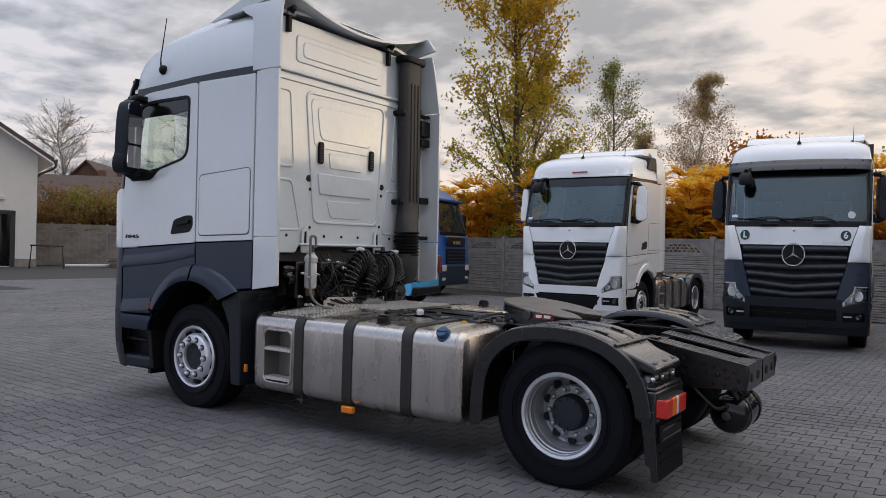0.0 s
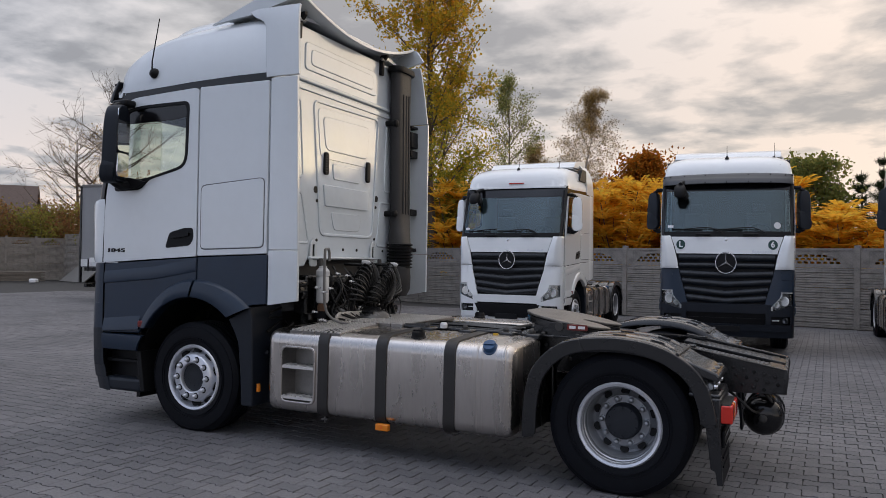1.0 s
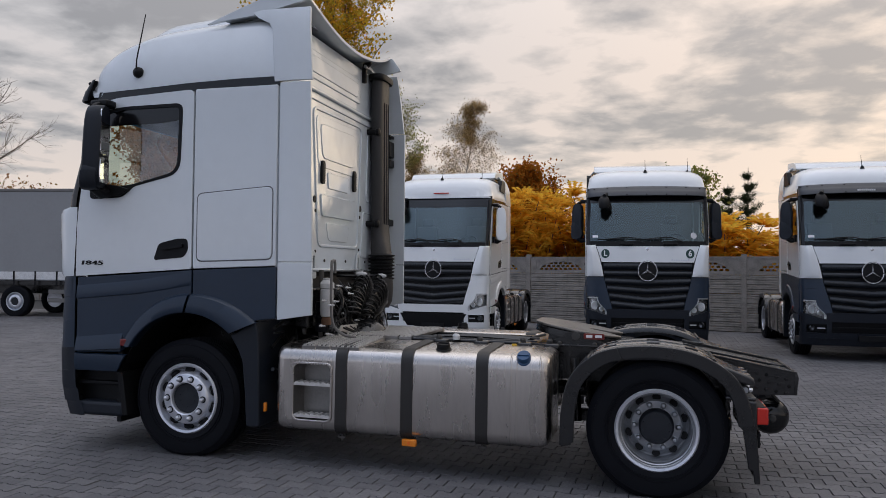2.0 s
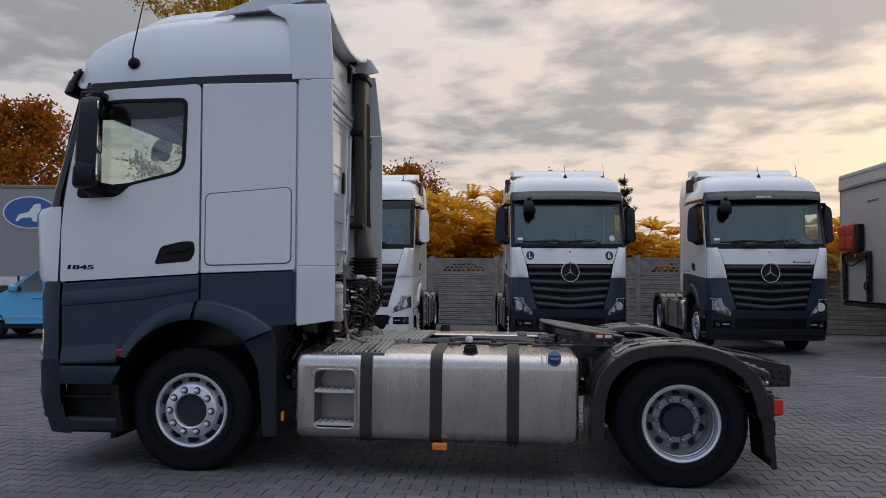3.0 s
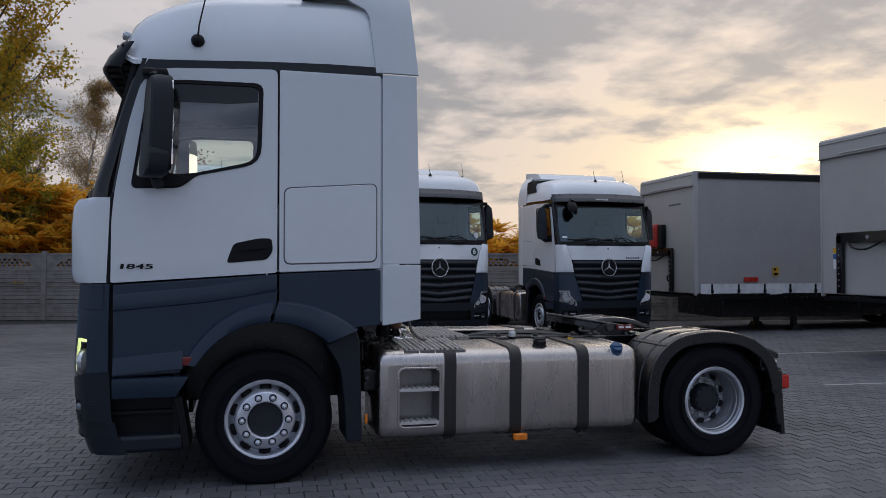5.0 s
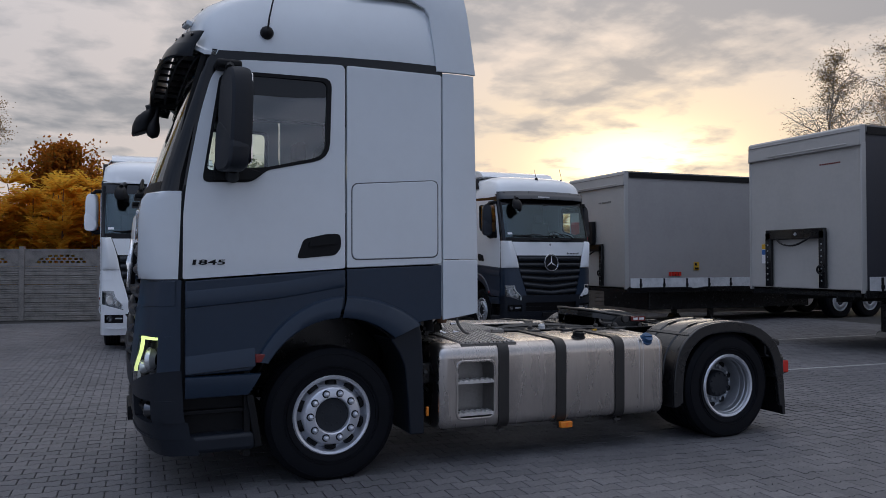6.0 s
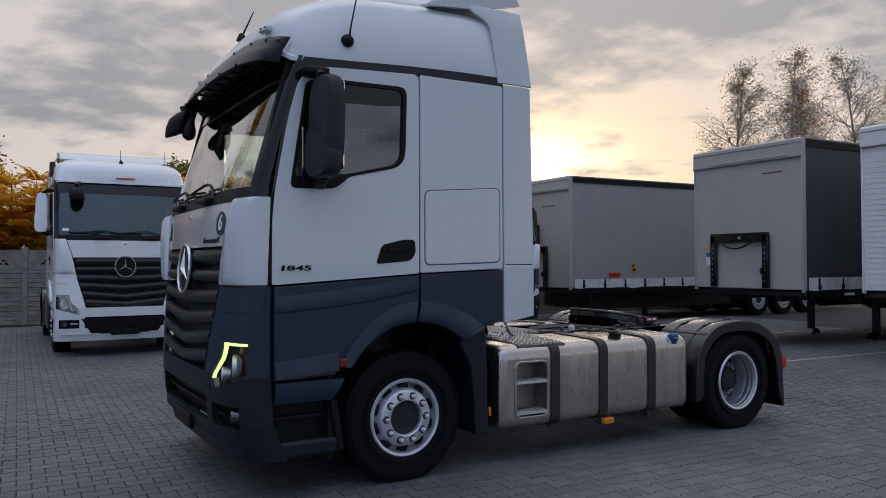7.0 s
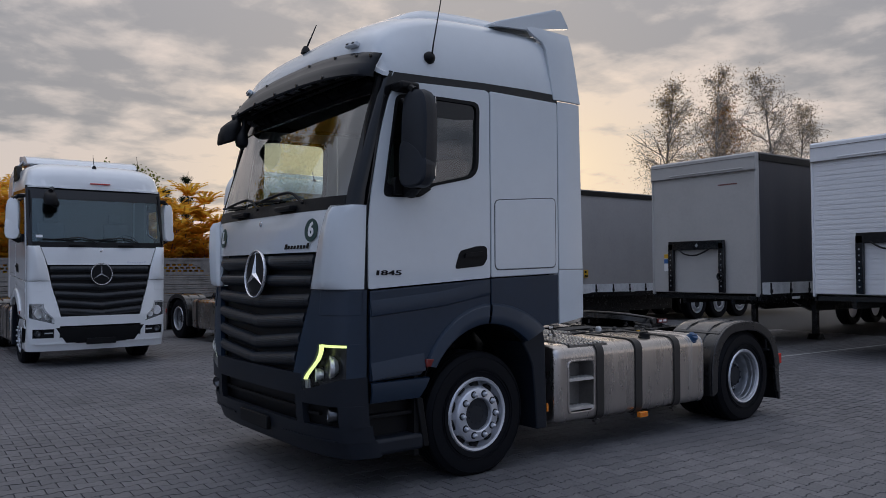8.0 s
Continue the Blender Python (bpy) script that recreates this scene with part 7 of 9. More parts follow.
        lathe(bm, [(0.07 + 0.02 * math.cos(a), -0.13 + 0.02 * math.sin(a)) for a in span(0, 5.5, 8)], (0, yc - 0.63, z0 + 0.35), "x", 16, close=True)
        part("air_hose", bm, M["trim"], fr)
    if guard:
        part("pallet_box", boxes((0.9, 6.3, 0.25, width - 0.25, 0.36, 0.94)), M["chassis"], t, "dark pallet box under the floor", bevel=0.02)
    for x in axles or ():
        for y, s in ((0.17, -1), (width - 0.17, 1)):
            wheel(t, x, y, s, False, False)
    for x in (3.08,):
        for y in (width / 2 - 0.75, width / 2 + 0.75):
            leg = part("landing_leg", boxes((x - 0.06, x + 0.06, y - 0.06, y + 0.06, 0.10, 0.90)), M["chassis"], t, bevel=0.008)
            bm = plate(bmesh.new(), "y", [(x - 0.16, 0.0), (x + 0.16, 0.0), (x + 0.07, 0.12), (x - 0.07, 0.12)], y - 0.13, y + 0.13)
            part("foot", bm, M["chassis"], leg, bevel=0.008)
    if red_box:
        for y in (1.50, 1.92):
            bx = part("extinguisher_box", boxes((-0.16, -0.03, y, y + 0.38, z0 + 1.12, z0 + 1.72)), M["red_plastic"], t, "red plastic extinguisher box", bevel=0.03)
            part("lid", boxes((-0.18, -0.15, y + 0.04, y + 0.34, z0 + 1.17, z0 + 1.44)), M["red_plastic"], bx, bevel=0.012)
            part("lid", boxes((-0.18, -0.15, y + 0.04, y + 0.34, z0 + 1.47, z0 + 1.67)), M["red_plastic"], bx, bevel=0.012)
        part("valve_box", boxes((-0.14, -0.02, 1.26, 1.48, z0 + 1.10, z0 + 1.70)), M["trim"], t, "black plastic box beside the red ones", bevel=0.02)
    return t


t1 = trailer(pose(3.80, 14.93, 0), "grey curtain-sided semi-trailer with pale strapped foot", 13.6, M["curtain"], M["board"], z0=0.95, z1=3.85, width=2.55, axles=(7.25, 8.41, 9.57), red_box=True, guard=True, frame_y=1.58)
for k in range(4):
    part("name_bar", boxes((1.31 + k * 0.10, 1.385 + k * 0.10, -0.034, -0.012, 1.23, 1.33)), M["red"], t1)
lab = part("warning_sign", boxes((2.10, 2.26, -0.026, -0.012, 1.37, 1.58)), M["yellow"], t1, "small yellow and black sign")
part("sign_mark", boxes((2.12, 2.24, -0.03, -0.02, 1.39, 1.44), (2.12, 2.19, -0.03, -0.02, 1.49, 1.55)), M["trim"], lab)
for y0, y1 in ((1.02, 1.14), (0.82, 0.98), (0.60, 0.78)):
    part("name_bar", boxes((-0.012, 0.004, y0, y1, 3.10, 3.14)), M["rail"], t1)
t2 = trailer(pose(4.0, 8.40, 0), "grey-fronted semi-trailer with dark blue-grey curtains", 13.6, M["curtain_dark"], M["board"], z0=1.09, z1=3.92, width=2.53, axles=(8.25, 9.56, 10.87))
for k in range(9):
    part("name_bar", boxes((-0.008, 0.004, 0.41 + k * 0.05, 0.445 + k * 0.05, 3.31, 3.335)), M["red_dark"], t2)
lab = part("sticker", boxes((-0.012, 0.004, 2.08, 2.23, 1.55, 1.93)), M["white_text"], t2, "white, blue and yellow sticker")
part("sticker_field", boxes((-0.018, -0.008, 2.085, 2.225, 1.83, 1.925)), M["yellow"], lab)
part("sticker_field", boxes((-0.018, -0.008, 2.085, 2.225, 1.72, 1.815)), M["sign_blue"], lab)
part("name_bar", boxes((1.2, 1.5, -0.03, -0.015, 0.97, 1.02)), M["white_text"], t2, "short white bar")
trailer(pose(4.05, 4.80, 0), "white rib-fronted box semi-trailer", 13.6, M["paint_matt"], M["paint_matt"], ribbed=True, z0=1.12, z1=3.92, frame_y=0.98, axles=(8.4, 9.71, 11.02))


# ---------------------------------------------------------------- ground and fence
def sunken(x, y):
    """The paving has sunk a little under the driven axle."""
    return -0.038 * np.exp(-((x + 1.9) / 2.0) ** 2 - ((y - 5.7) / 2.6) ** 4)


def ground():
    xs, ys = [-900, -40] + span(-8, 5, 27) + [40, 900], [-900, -10] + span(1, 11, 21) + [40, 900]
    ob = link_mesh("ground", grid(bmesh.new(), [[(x, y, sunken(x, y)) for x in xs] for y in ys]), M["paving_far"], None, 0)
    ob.location.z = -0.012
    tagged(ob, "grey concrete block paving of a truck yard", "ground", kind="structure")
    return ob


GROUND = ground()
FENCE_A = Vector((13.65, 20.6 - 0.235 * 13.65, 0))
FENCE_DIR = Vector((-1, 0.235, 0)).normalized()


def fence(start, way, count, rows, tall, step=2.06):
    f = thing("fence", Matrix.Translation(start) @ Matrix.Rotation(math.atan2(way.y, way.x), 4, "Z"), "grey concrete panel fence with slotted top panels", "fence", kind="structure")
    w = step - 0.12
    bm = bmesh.new()
    prof = []
    for k in range(4):                             # four moulded boards a panel, each leaning out at its foot
        z = k * 0.125
        prof += [(0.010, z + 0.002), (0.048, z + 0.010), (0.045, z + 0.058), (0.026, z + 0.063), (0.030, z + 0.068), (0.044, z + 0.074), (0.034, z + 0.114), (0.010, z + 0.121)]
    vs = [[bm.verts.new((x, -d, z)) for d, z in prof] for x in (0, w)]
    ws = [[bm.verts.new((x, d, z)) for d, z in prof] for x in (0, w)]
    for i in range(len(prof) - 1):
        bm.faces.new((vs[0][i], vs[1][i], vs[1][i + 1], vs[0][i + 1]))
        bm.faces.new((ws[0][i], ws[0][i + 1], ws[1][i + 1], ws[1][i]))
    bm.faces.new((vs[0][-1], vs[1][-1], ws[1][-1], ws[0][-1]))
    plain = bpy.data.meshes.new("panel")
    bm.to_mesh(plain), bm.free()
    plain.materials.append(M["concrete"])
    bm = bmesh.new()
    holes = []
    for r, n in enumerate((9, 8, 5)):              # an arched field of brick-shaped openings
        for k in range(n):
            x = w / 2 + (k - (n - 1) / 2) * 0.150
            holes.append(rect(x - 0.052, x + 0.052, 0.10 + r * 0.085, 0.155 + r * 0.085))
    plate(bm, "y", rect(0, w, 0.0, 0.46), -0.03, 0.03, holes)
    box(bm, 0, w, -0.048, 0.048, 0.43, 0.49), box(bm, 0, w, -0.042, 0.042, 0.0, 0.05)
    for x0, x1 in ((0, 0.20), (w - 0.20, w)):
        box(bm, x0, x1, -0.037, 0.037, 0.05, 0.43)
    for k in range(15):
        a0, a1 = math.pi * k / 15, math.pi * (k + 0.86) / 15
        p = [(w / 2 + (w / 2 - 0.2) * c * math.cos(a), 0.05 + 0.34 * c * math.sin(a)) for c, a in ((1.0, a0), (1.0, a1), (0.88, a1), (0.88, a0))]
        plate(bm, "y", p, -0.04, 0.04)
    deco = bpy.data.meshes.new("panel")
    bm.to_mesh(deco), bm.free()
    deco.materials.append(M["concrete"])
    bm = bmesh.new()
    box(bm, -0.065, 0.065, -0.07, 0.07, 0, 2.06)
    post = bpy.data.meshes.new("post")
    bm.to_mesh(post), bm.free()
    post.materials.append(M["concrete"])
    for i in range(count):
        o = new("post", post)
        o.parent, o.location, o.scale.z = f, (i * step, 0, 0), rows * tall / 4
        for k in range(rows):
            o = new("panel", deco if k == rows - 1 else plain)
            o.parent, o.location, o.scale.z = f, (i * step + 0.06, 0, k * 0.5 * tall), tall


fence(FENCE_A, FENCE_DIR, 24, 4, 1.0)
fence(FENCE_A + FENCE_DIR * 2.06 * 24, FENCE_DIR, 4, 5, 1.12)
FENCE_B = FENCE_A + FENCE_DIR * 2.06 * 28          # here the fence turns towards the building
FENCE_TURN = (Vector((-47.3, 22.6, 0)) - FENCE_B).normalized()
fence(FENCE_B, FENCE_TURN, 6, 5, 1.02, 1.55)


def painted_line(x0, y0, x1, y1, width):
    bm = bmesh.new()
    d = Vector((x1 - x0, y1 - y0, 0)).normalized()
    n = Vector((-d.y, d.x, 0)) * width / 2
    a, b = Vector((x0, y0, 0.0045)), Vector((x1, y1, 0.0045))
    bm.faces.new([bm.verts.new(p) for p in (a - n, b - n, b + n, a + n)])
    tagged(link_mesh("parking_line", bm, M["line"], None, 0), "thin worn white line on the paving", "line", kind="structure")


painted_line(1.2, 7.56, 9.0, 7.25, 0.07)
painted_line(1.5, 10.95, 9.0, 10.85, 0.07)


# ---------------------------------------------------------------- box truck, van, building
def box_truck(m):
    t = thing("box_truck", m, "grey box truck with blue cab and round blue sign", "truck")
    # body runs to -x behind the cab; y = 0 is the side towards the yard
    part("box_body", boxes((-10.33, -2.05, 0.0, 2.5, 1.12, 3.95)), M["box_grey"], t, "", bevel=0.03)
    part("roof_edge", boxes((-10.35, -2.05, -0.02, 2.52, 3.90, 4.0)), M["rail"], t, bevel=0.02)
    part("roof_cap", boxes((-2.55, -2.0, -0.02, 2.52, 3.86, 4.02)), M["paint_matt"], t, bevel=0.03)
    part("corner_post", boxes((-2.11, -2.03, -0.02, 0.06, 1.1, 3.9)), M["rail"], t)
    part("corner_post", boxes((-10.37, -10.31, -0.03, 0.06, 0.6, 3.95)), M["chassis"], t)
    part("foot_strip", boxes((-10.33, -2.05, -0.012, 0.0, 1.16, 1.40)), M["strip"], t)
    for k in range(12):
        x = -10.0 + k * 0.7
        part("curtain_strap", boxes((x - 0.025, x + 0.025, -0.025, -0.012, 0.98, 1.42)), M["trim"], t)
    part("label", boxes((-9.95, -9.7, -0.018, -0.012, 1.30, 1.46)), M["white_text"], t)
    # oval sign with a plain pale shape
    oval = [(-3.42 + 0.74 * math.cos(a), 3.22 + 0.46 * math.sin(a)) for a in span(0, 2 * math.pi * 35 / 36, 36)]
    ring = [(-3.42 + 0.70 * math.cos(a), 3.22 + 0.43 * math.sin(a)) for a in span(0, 2 * math.pi * 35 / 36, 36)]
    sign = part("oval_sign", plate(bmesh.new(), "y", oval, -0.02, -0.002), M["white_text"], t, "oval blue sign with a plain pale shape")
    part("sign_field", plate(bmesh.new(), "y", ring, -0.024, -0.01), M["sign_blue"], sign)
    blob = rounded([(-3.42 + u * 0.40, 3.22 + v * 0.27) for u, v in ((-1.0, -0.9), (-0.75, -0.2), (-0.1, 0.05), (0.3, 0.9), (0.7, 0.95), (0.75, 0.35), (0.5, -0.3), (0.5, -0.95), (0.2, -0.95), (0.1, -0.5), (-0.6, -0.6), (-0.8, -0.95))], 0.03)
    part("sign_shape", plate(bmesh.new(), "y", blob, -0.028, -0.02), M["white_text"], sign)
    part("chassis_frame", boxes((-10.2, -0.3, 0.85, 0.95, 0.7, 1.05), (-10.2, -0.3, 1.55, 1.65, 0.7, 1.05), (-10.25, -2.05, 0.1, 2.4, 1.0, 1.12)), M["chassis"], t)
    part("side_guard", boxes((-6.8, -3.8, 0.05, 0.09, 0.45, 0.58), (-6.8, -3.8, 0.05, 0.09, 0.72, 0.85)), M["rail"], t)
    part("tool_box", boxes((-5.2, -4.0, 0.12, 0.6, 0.5, 0.98)), M["chassis"], t, bevel=0.02)
    part("underrun_bar", boxes((-10.3, -10.2, 0.15, 2.35, 0.42, 0.55)), M["chassis"], t)
    for x in (-7.9, -1.25):
        for y, s in ((0.20, -1), (2.30, 1)):
            wheel(t, x, y, s, False, False)
    B = M["blue_paint"]
    prof = rounded([(-1.95, 0.95), (-1.95, 2.95), (-1.8, 3.55), (-0.95, 3.60), (-0.42, 3.18), (-0.10, 2.05), (0.0, 1.3), (0.0, 0.95)], [0.02, 0.05, 0.15, 0.2, 0.1, 0.05, 0.05, 0.02])
    part("cab", plate(bmesh.new(), "y", prof, 0.05, 2.45), B, t, "blue painted cab", bevel=0.06, seg=3)
    part("roof_fairing", plate(bmesh.new(), "y", rounded([(-1.97, 3.3), (-1.97, 4.12), (-1.85, 4.16), (-1.35, 3.95), (-1.0, 3.5)], [0.02, 0.06, 0.1, 0.15, 0.05]), 0.12, 2.38), B, t, "blue roof fairing", bevel=0.05, seg=3)
    for k in range(5):
        part("side_louvre", boxes((-1.92, -1.62, 0.02, 0.06, 1.75 + k * 0.2, 1.88 + k * 0.2)), B, t, bevel=0.015)
    part("cab_skirt", plate(bmesh.new(), "y", rounded([(0.02, 0.35), (0.03, 1.0), (-0.7, 1.0), (-0.75, 0.4)], 0.05), 0.03, 2.47), M["grey"], t, "dark grey bumper", bevel=0.04)
    part("cab_side_step", boxes((-1.95, -1.7, 0.06, 0.5, 0.35, 1.0)), M["grey"], t, bevel=0.03)
    bm = bmesh.new()
    rows = [[(-0.40 + 0.30 * (3.12 - z) / 1.05 + 0.03 * (1 - ((y - 1.25) / 1.1) ** 2) * 1.0 + 0.01, y, z) for y in span(0.18, 2.32, 12)] for z in span(2.10, 3.12, 5)]
    grid(bm, rows, (-0.02, 0, 0))
    part("windscreen", bm, M["dark_glass"], t, "dark windscreen")
    part("screen_band", boxes((-0.13, -0.085, 0.16, 2.34, 1.98, 2.09)), M["trim"], t, "black band below the windscreen", bevel=0.01)
    part("side_window", plate(bmesh.new(), "y", rounded([(-1.45, 2.12), (-0.42, 2.10), (-0.66, 2.92), (-1.45, 2.92)], 0.06), 0.02, 0.055), M["dark_glass"], t)
    part("mirror", boxes((-0.40, -0.25, -0.28, -0.02, 2.05, 2.75)), M["trim"], t, bevel=0.05)
    part("mirror", boxes((-0.40, -0.25, 2.52, 2.78, 2.05, 2.75)), M["trim"], t, bevel=0.05)
    part("grille", boxes((0.0, 0.035, 0.45, 2.05, 1.05, 1.55)), M["trim"], t, bevel=0.02)
    part("name_panel", boxes((0.0, 0.03, 0.50, 2.0, 1.62, 1.92)), M["gloss_black"], t, bevel=0.02)
    bm = boxes((0.03, 0.04, 0.95, 1.12, 1.70, 1.80), (0.03, 0.04, 1.17, 1.34, 1.70, 1.80), (0.03, 0.04, 1.39, 1.56, 1.70, 1.80))
    part("name_bar", bm, M["brass"], t, "three plain brass-coloured bars")
    part("chrome_strip", boxes((-0.02, 0.035, 0.45, 2.05, 1.94, 1.97)), M["chrome"], t)
    for k in range(4):
        part("grille_bar", boxes((0.03, 0.05, 0.48, 2.02, 1.10 + k * 0.11, 1.14 + k * 0.11)), M["grey"], t)
    for y in (0.12, 2.06):
        part("headlamp", boxes((0.02, 0.05, y, y + 0.32, 0.82, 1.02)), M["lens_white"], t, bevel=0.02)
        part("fog_lamp", boxes((0.02, 0.05, y + 0.02, y + 0.25, 0.52, 0.62)), M["lens_white"], t, bevel=0.02)
    part("visor", boxes((-0.42, -0.22, 0.1, 2.4, 3.10, 3.2)), B, t, bevel=0.03)
    part("door_gap", plate(bmesh.new(), "y", rect(-1.62, -1.60, 1.0, 3.0), 0.035, 0.055), M["seam"], t)
    part("door_handle", boxes((-1.55, -1.35, 0.03, 0.055, 1.80, 1.86)), M["trim"], t)


box_truck(pose(-14.18, 19.66, 0, 0, 0, 12))


def van(m):
    """A compact van, nose towards -x, y = 0 in its middle."""
    t = thing("compact_van", m, "light blue compact van with roof rails", "car")
    P = M["cyan_paint"]
    side = [(-2.15, 0.30), (-2.18, 0.62), (-2.08, 0.86), (-1.2, 1.06), (-0.45, 1.62), (-0.1, 1.74), (1.2, 1.78), (1.95, 1.70), (2.16, 1.15), (2.20, 0.55), (2.14, 0.28)]
    body = rounded(side, [0.08, 0.1, 0.12, 0.2, 0.2, 0.2, 0.2, 0.18, 0.12, 0.1, 0.06], 4)
    rows = []
    for v in (-1, -0.97, -0.9, -0.5, 0, 0.5, 0.9, 0.97, 1):
        k = 1 - 0.035 * abs(v) ** 6
        rows.append([(x * k, v * 0.90 * (1 - 0.10 * max(0, (z - 0.95) / 0.85)), 0.9 + (z - 0.9) * k) for x, z in body])
    part("body", loop_loft(bmesh.new(), rows), P, t, "", smooth=50)
    for s in (-1, 1):
        for o in ([(-0.98, 1.10), (-0.32, 1.10), (-0.30, 1.60), (-0.42, 1.57)], [(-0.22, 1.10), (0.78, 1.10), (0.76, 1.64), (-0.20, 1.63)], [(0.88, 1.10), (1.92, 1.12), (1.78, 1.62), (0.88, 1.64)]):
            bm = plate(bmesh.new(), "y", rounded(o, 0.06), 0, 0.008)
            for vtx in bm.verts:
                vtx.co.y = s * (0.90 * (1 - 0.10 * max(0, (vtx.co.z - 0.95) / 0.85)) + 0.002 + vtx.co.y)
            part("side_window", bm, M["dark_glass"], t)
        part("sill", boxes((-1.15, 1.15, *sorted((s * 0.88, s * 0.915)), 0.24, 0.36)), M["trim"], t, bevel=0.015)
        part("sill_stripe", boxes((-1.9, 1.9, *sorted((s * 0.888, s * 0.908)), 0.44, 0.52)), M["cyan_pale"], t, bevel=0.008)
        part("slide_rail", boxes((0.85, 1.98, *sorted((s * 0.88, s * 0.905)), 1.02, 1.055)), M["trim"], t)
        for x in (-0.27, 0.83):
            part("door_gap", boxes((x - 0.004, x + 0.004, *sorted((s * 0.88, s * 0.902)), 0.42, 1.08)), M["trim"], t)
        for x in (-0.42, 0.02):
            part("door_handle", boxes((x - 0.11, x + 0.11, *sorted((s * 0.89, s * 0.925)), 0.93, 0.97)), P, t, bevel=0.012)
        part("mirror", boxes((-0.98, -0.80, *sorted((s * 0.92, s * 1.06)), 1.08, 1.24)), P, t, bevel=0.04)
        bm = tube(bmesh.new(), curve_pts([(-0.2, s * 0.70, 1.74), (-0.05, s * 0.70, 1.81), (1.5, s * 0.70, 1.83), (1.7, s * 0.70, 1.76)], 4), 0.018, 8)
        part("roof_rail", bm, M["trim"], t)
        part("tail_lamp", boxes((2.06, 2.19, *sorted((s * 0.72, s * 0.885)), 0.85, 1.35)), M["red_dark"], t, bevel=0.03)
        part("headlamp", boxes((-2.12, -1.75, *sorted((s * 0.55, s * 0.875)), 0.72, 0.86)), M["lens_white"], t, bevel=0.04)
        for x in (-1.38, 1.42):
            bm = bmesh.new()
            lathe(bm, [(0.0, 0.0), (0.37, 0.0), (0.37, 0.02), (0.0, 0.02)], (x, s * 0.875, 0.36), "y", 32)
            part("wheel_arch", bm, M["trim"], t)
            bm = bmesh.new()
            lathe(bm, [(0.21, -0.10), (0.30, -0.11), (0.32, -0.08), (0.32, 0.08), (0.30, 0.11), (0.21, 0.10)], (x, s * 0.80, 0.32), "y", 32, close=True)
            w = part("wheel", bm, M["rubber"], t)
            bm = bmesh.new()
            lathe(bm, [(0.215, s * 0.0), (0.215, s * 0.09), (0.19, s * 0.085), (0.18, s * 0.05), (0.0, s * 0.05)], (x, s * 0.82, 0.32), "y", 32)
            part("rim_well", bm, M["gloss_black"], w)
            bm = bmesh.new()
            for k in range(5):
                a = 2 * math.pi * k / 5 + 0.3
                d, e = Vector((math.cos(a), 0, math.sin(a))), Vector((-math.sin(a), 0, math.cos(a)))
                c = Vector((x, s * 0.905, 0.32))
                q = [c + d * 0.02 + e * 0.03, c + d * 0.20 + e * 0.075, c + d * 0.205 - e * 0.075, c + d * 0.02 - e * 0.03]
                f = [bm.verts.new(p) for p in q]
                g = [bm.verts.new(p - Vector((0, s * 0.02, 0))) for p in q]
                bm.faces.new(f), bm.faces.new(g[::-1])
                for i in range(4):
                    bm.faces.new((f[i], f[(i + 1) % 4], g[(i + 1) % 4], g[i]))
            part("spoke", bm, M["rim"], w, "five bright alloy spokes")
    bm = grid(bmesh.new(), [[(-1.17 + 0.70 * u, y, 1.10 + 0.49 * u) for y in span(-0.72 + 0.06 * u, 0.72 - 0.06 * u, 6)] for u in span(0.05, 0.95, 4)], (-0.012, 0, 0.012))
    part("windscreen", bm, M["dark_glass"], t)
    part("rear_window", boxes((2.04, 2.125, -0.62, 0.62, 1.18, 1.58)), M["dark_glass"], t, bevel=0.02)
    part("rear_bumper", boxes((2.05, 2.22, -0.85, 0.85, 0.30, 0.52)), M["trim"], t, bevel=0.05)


van(pose(-14.44, 16.05, 0, 0, 0, 13))


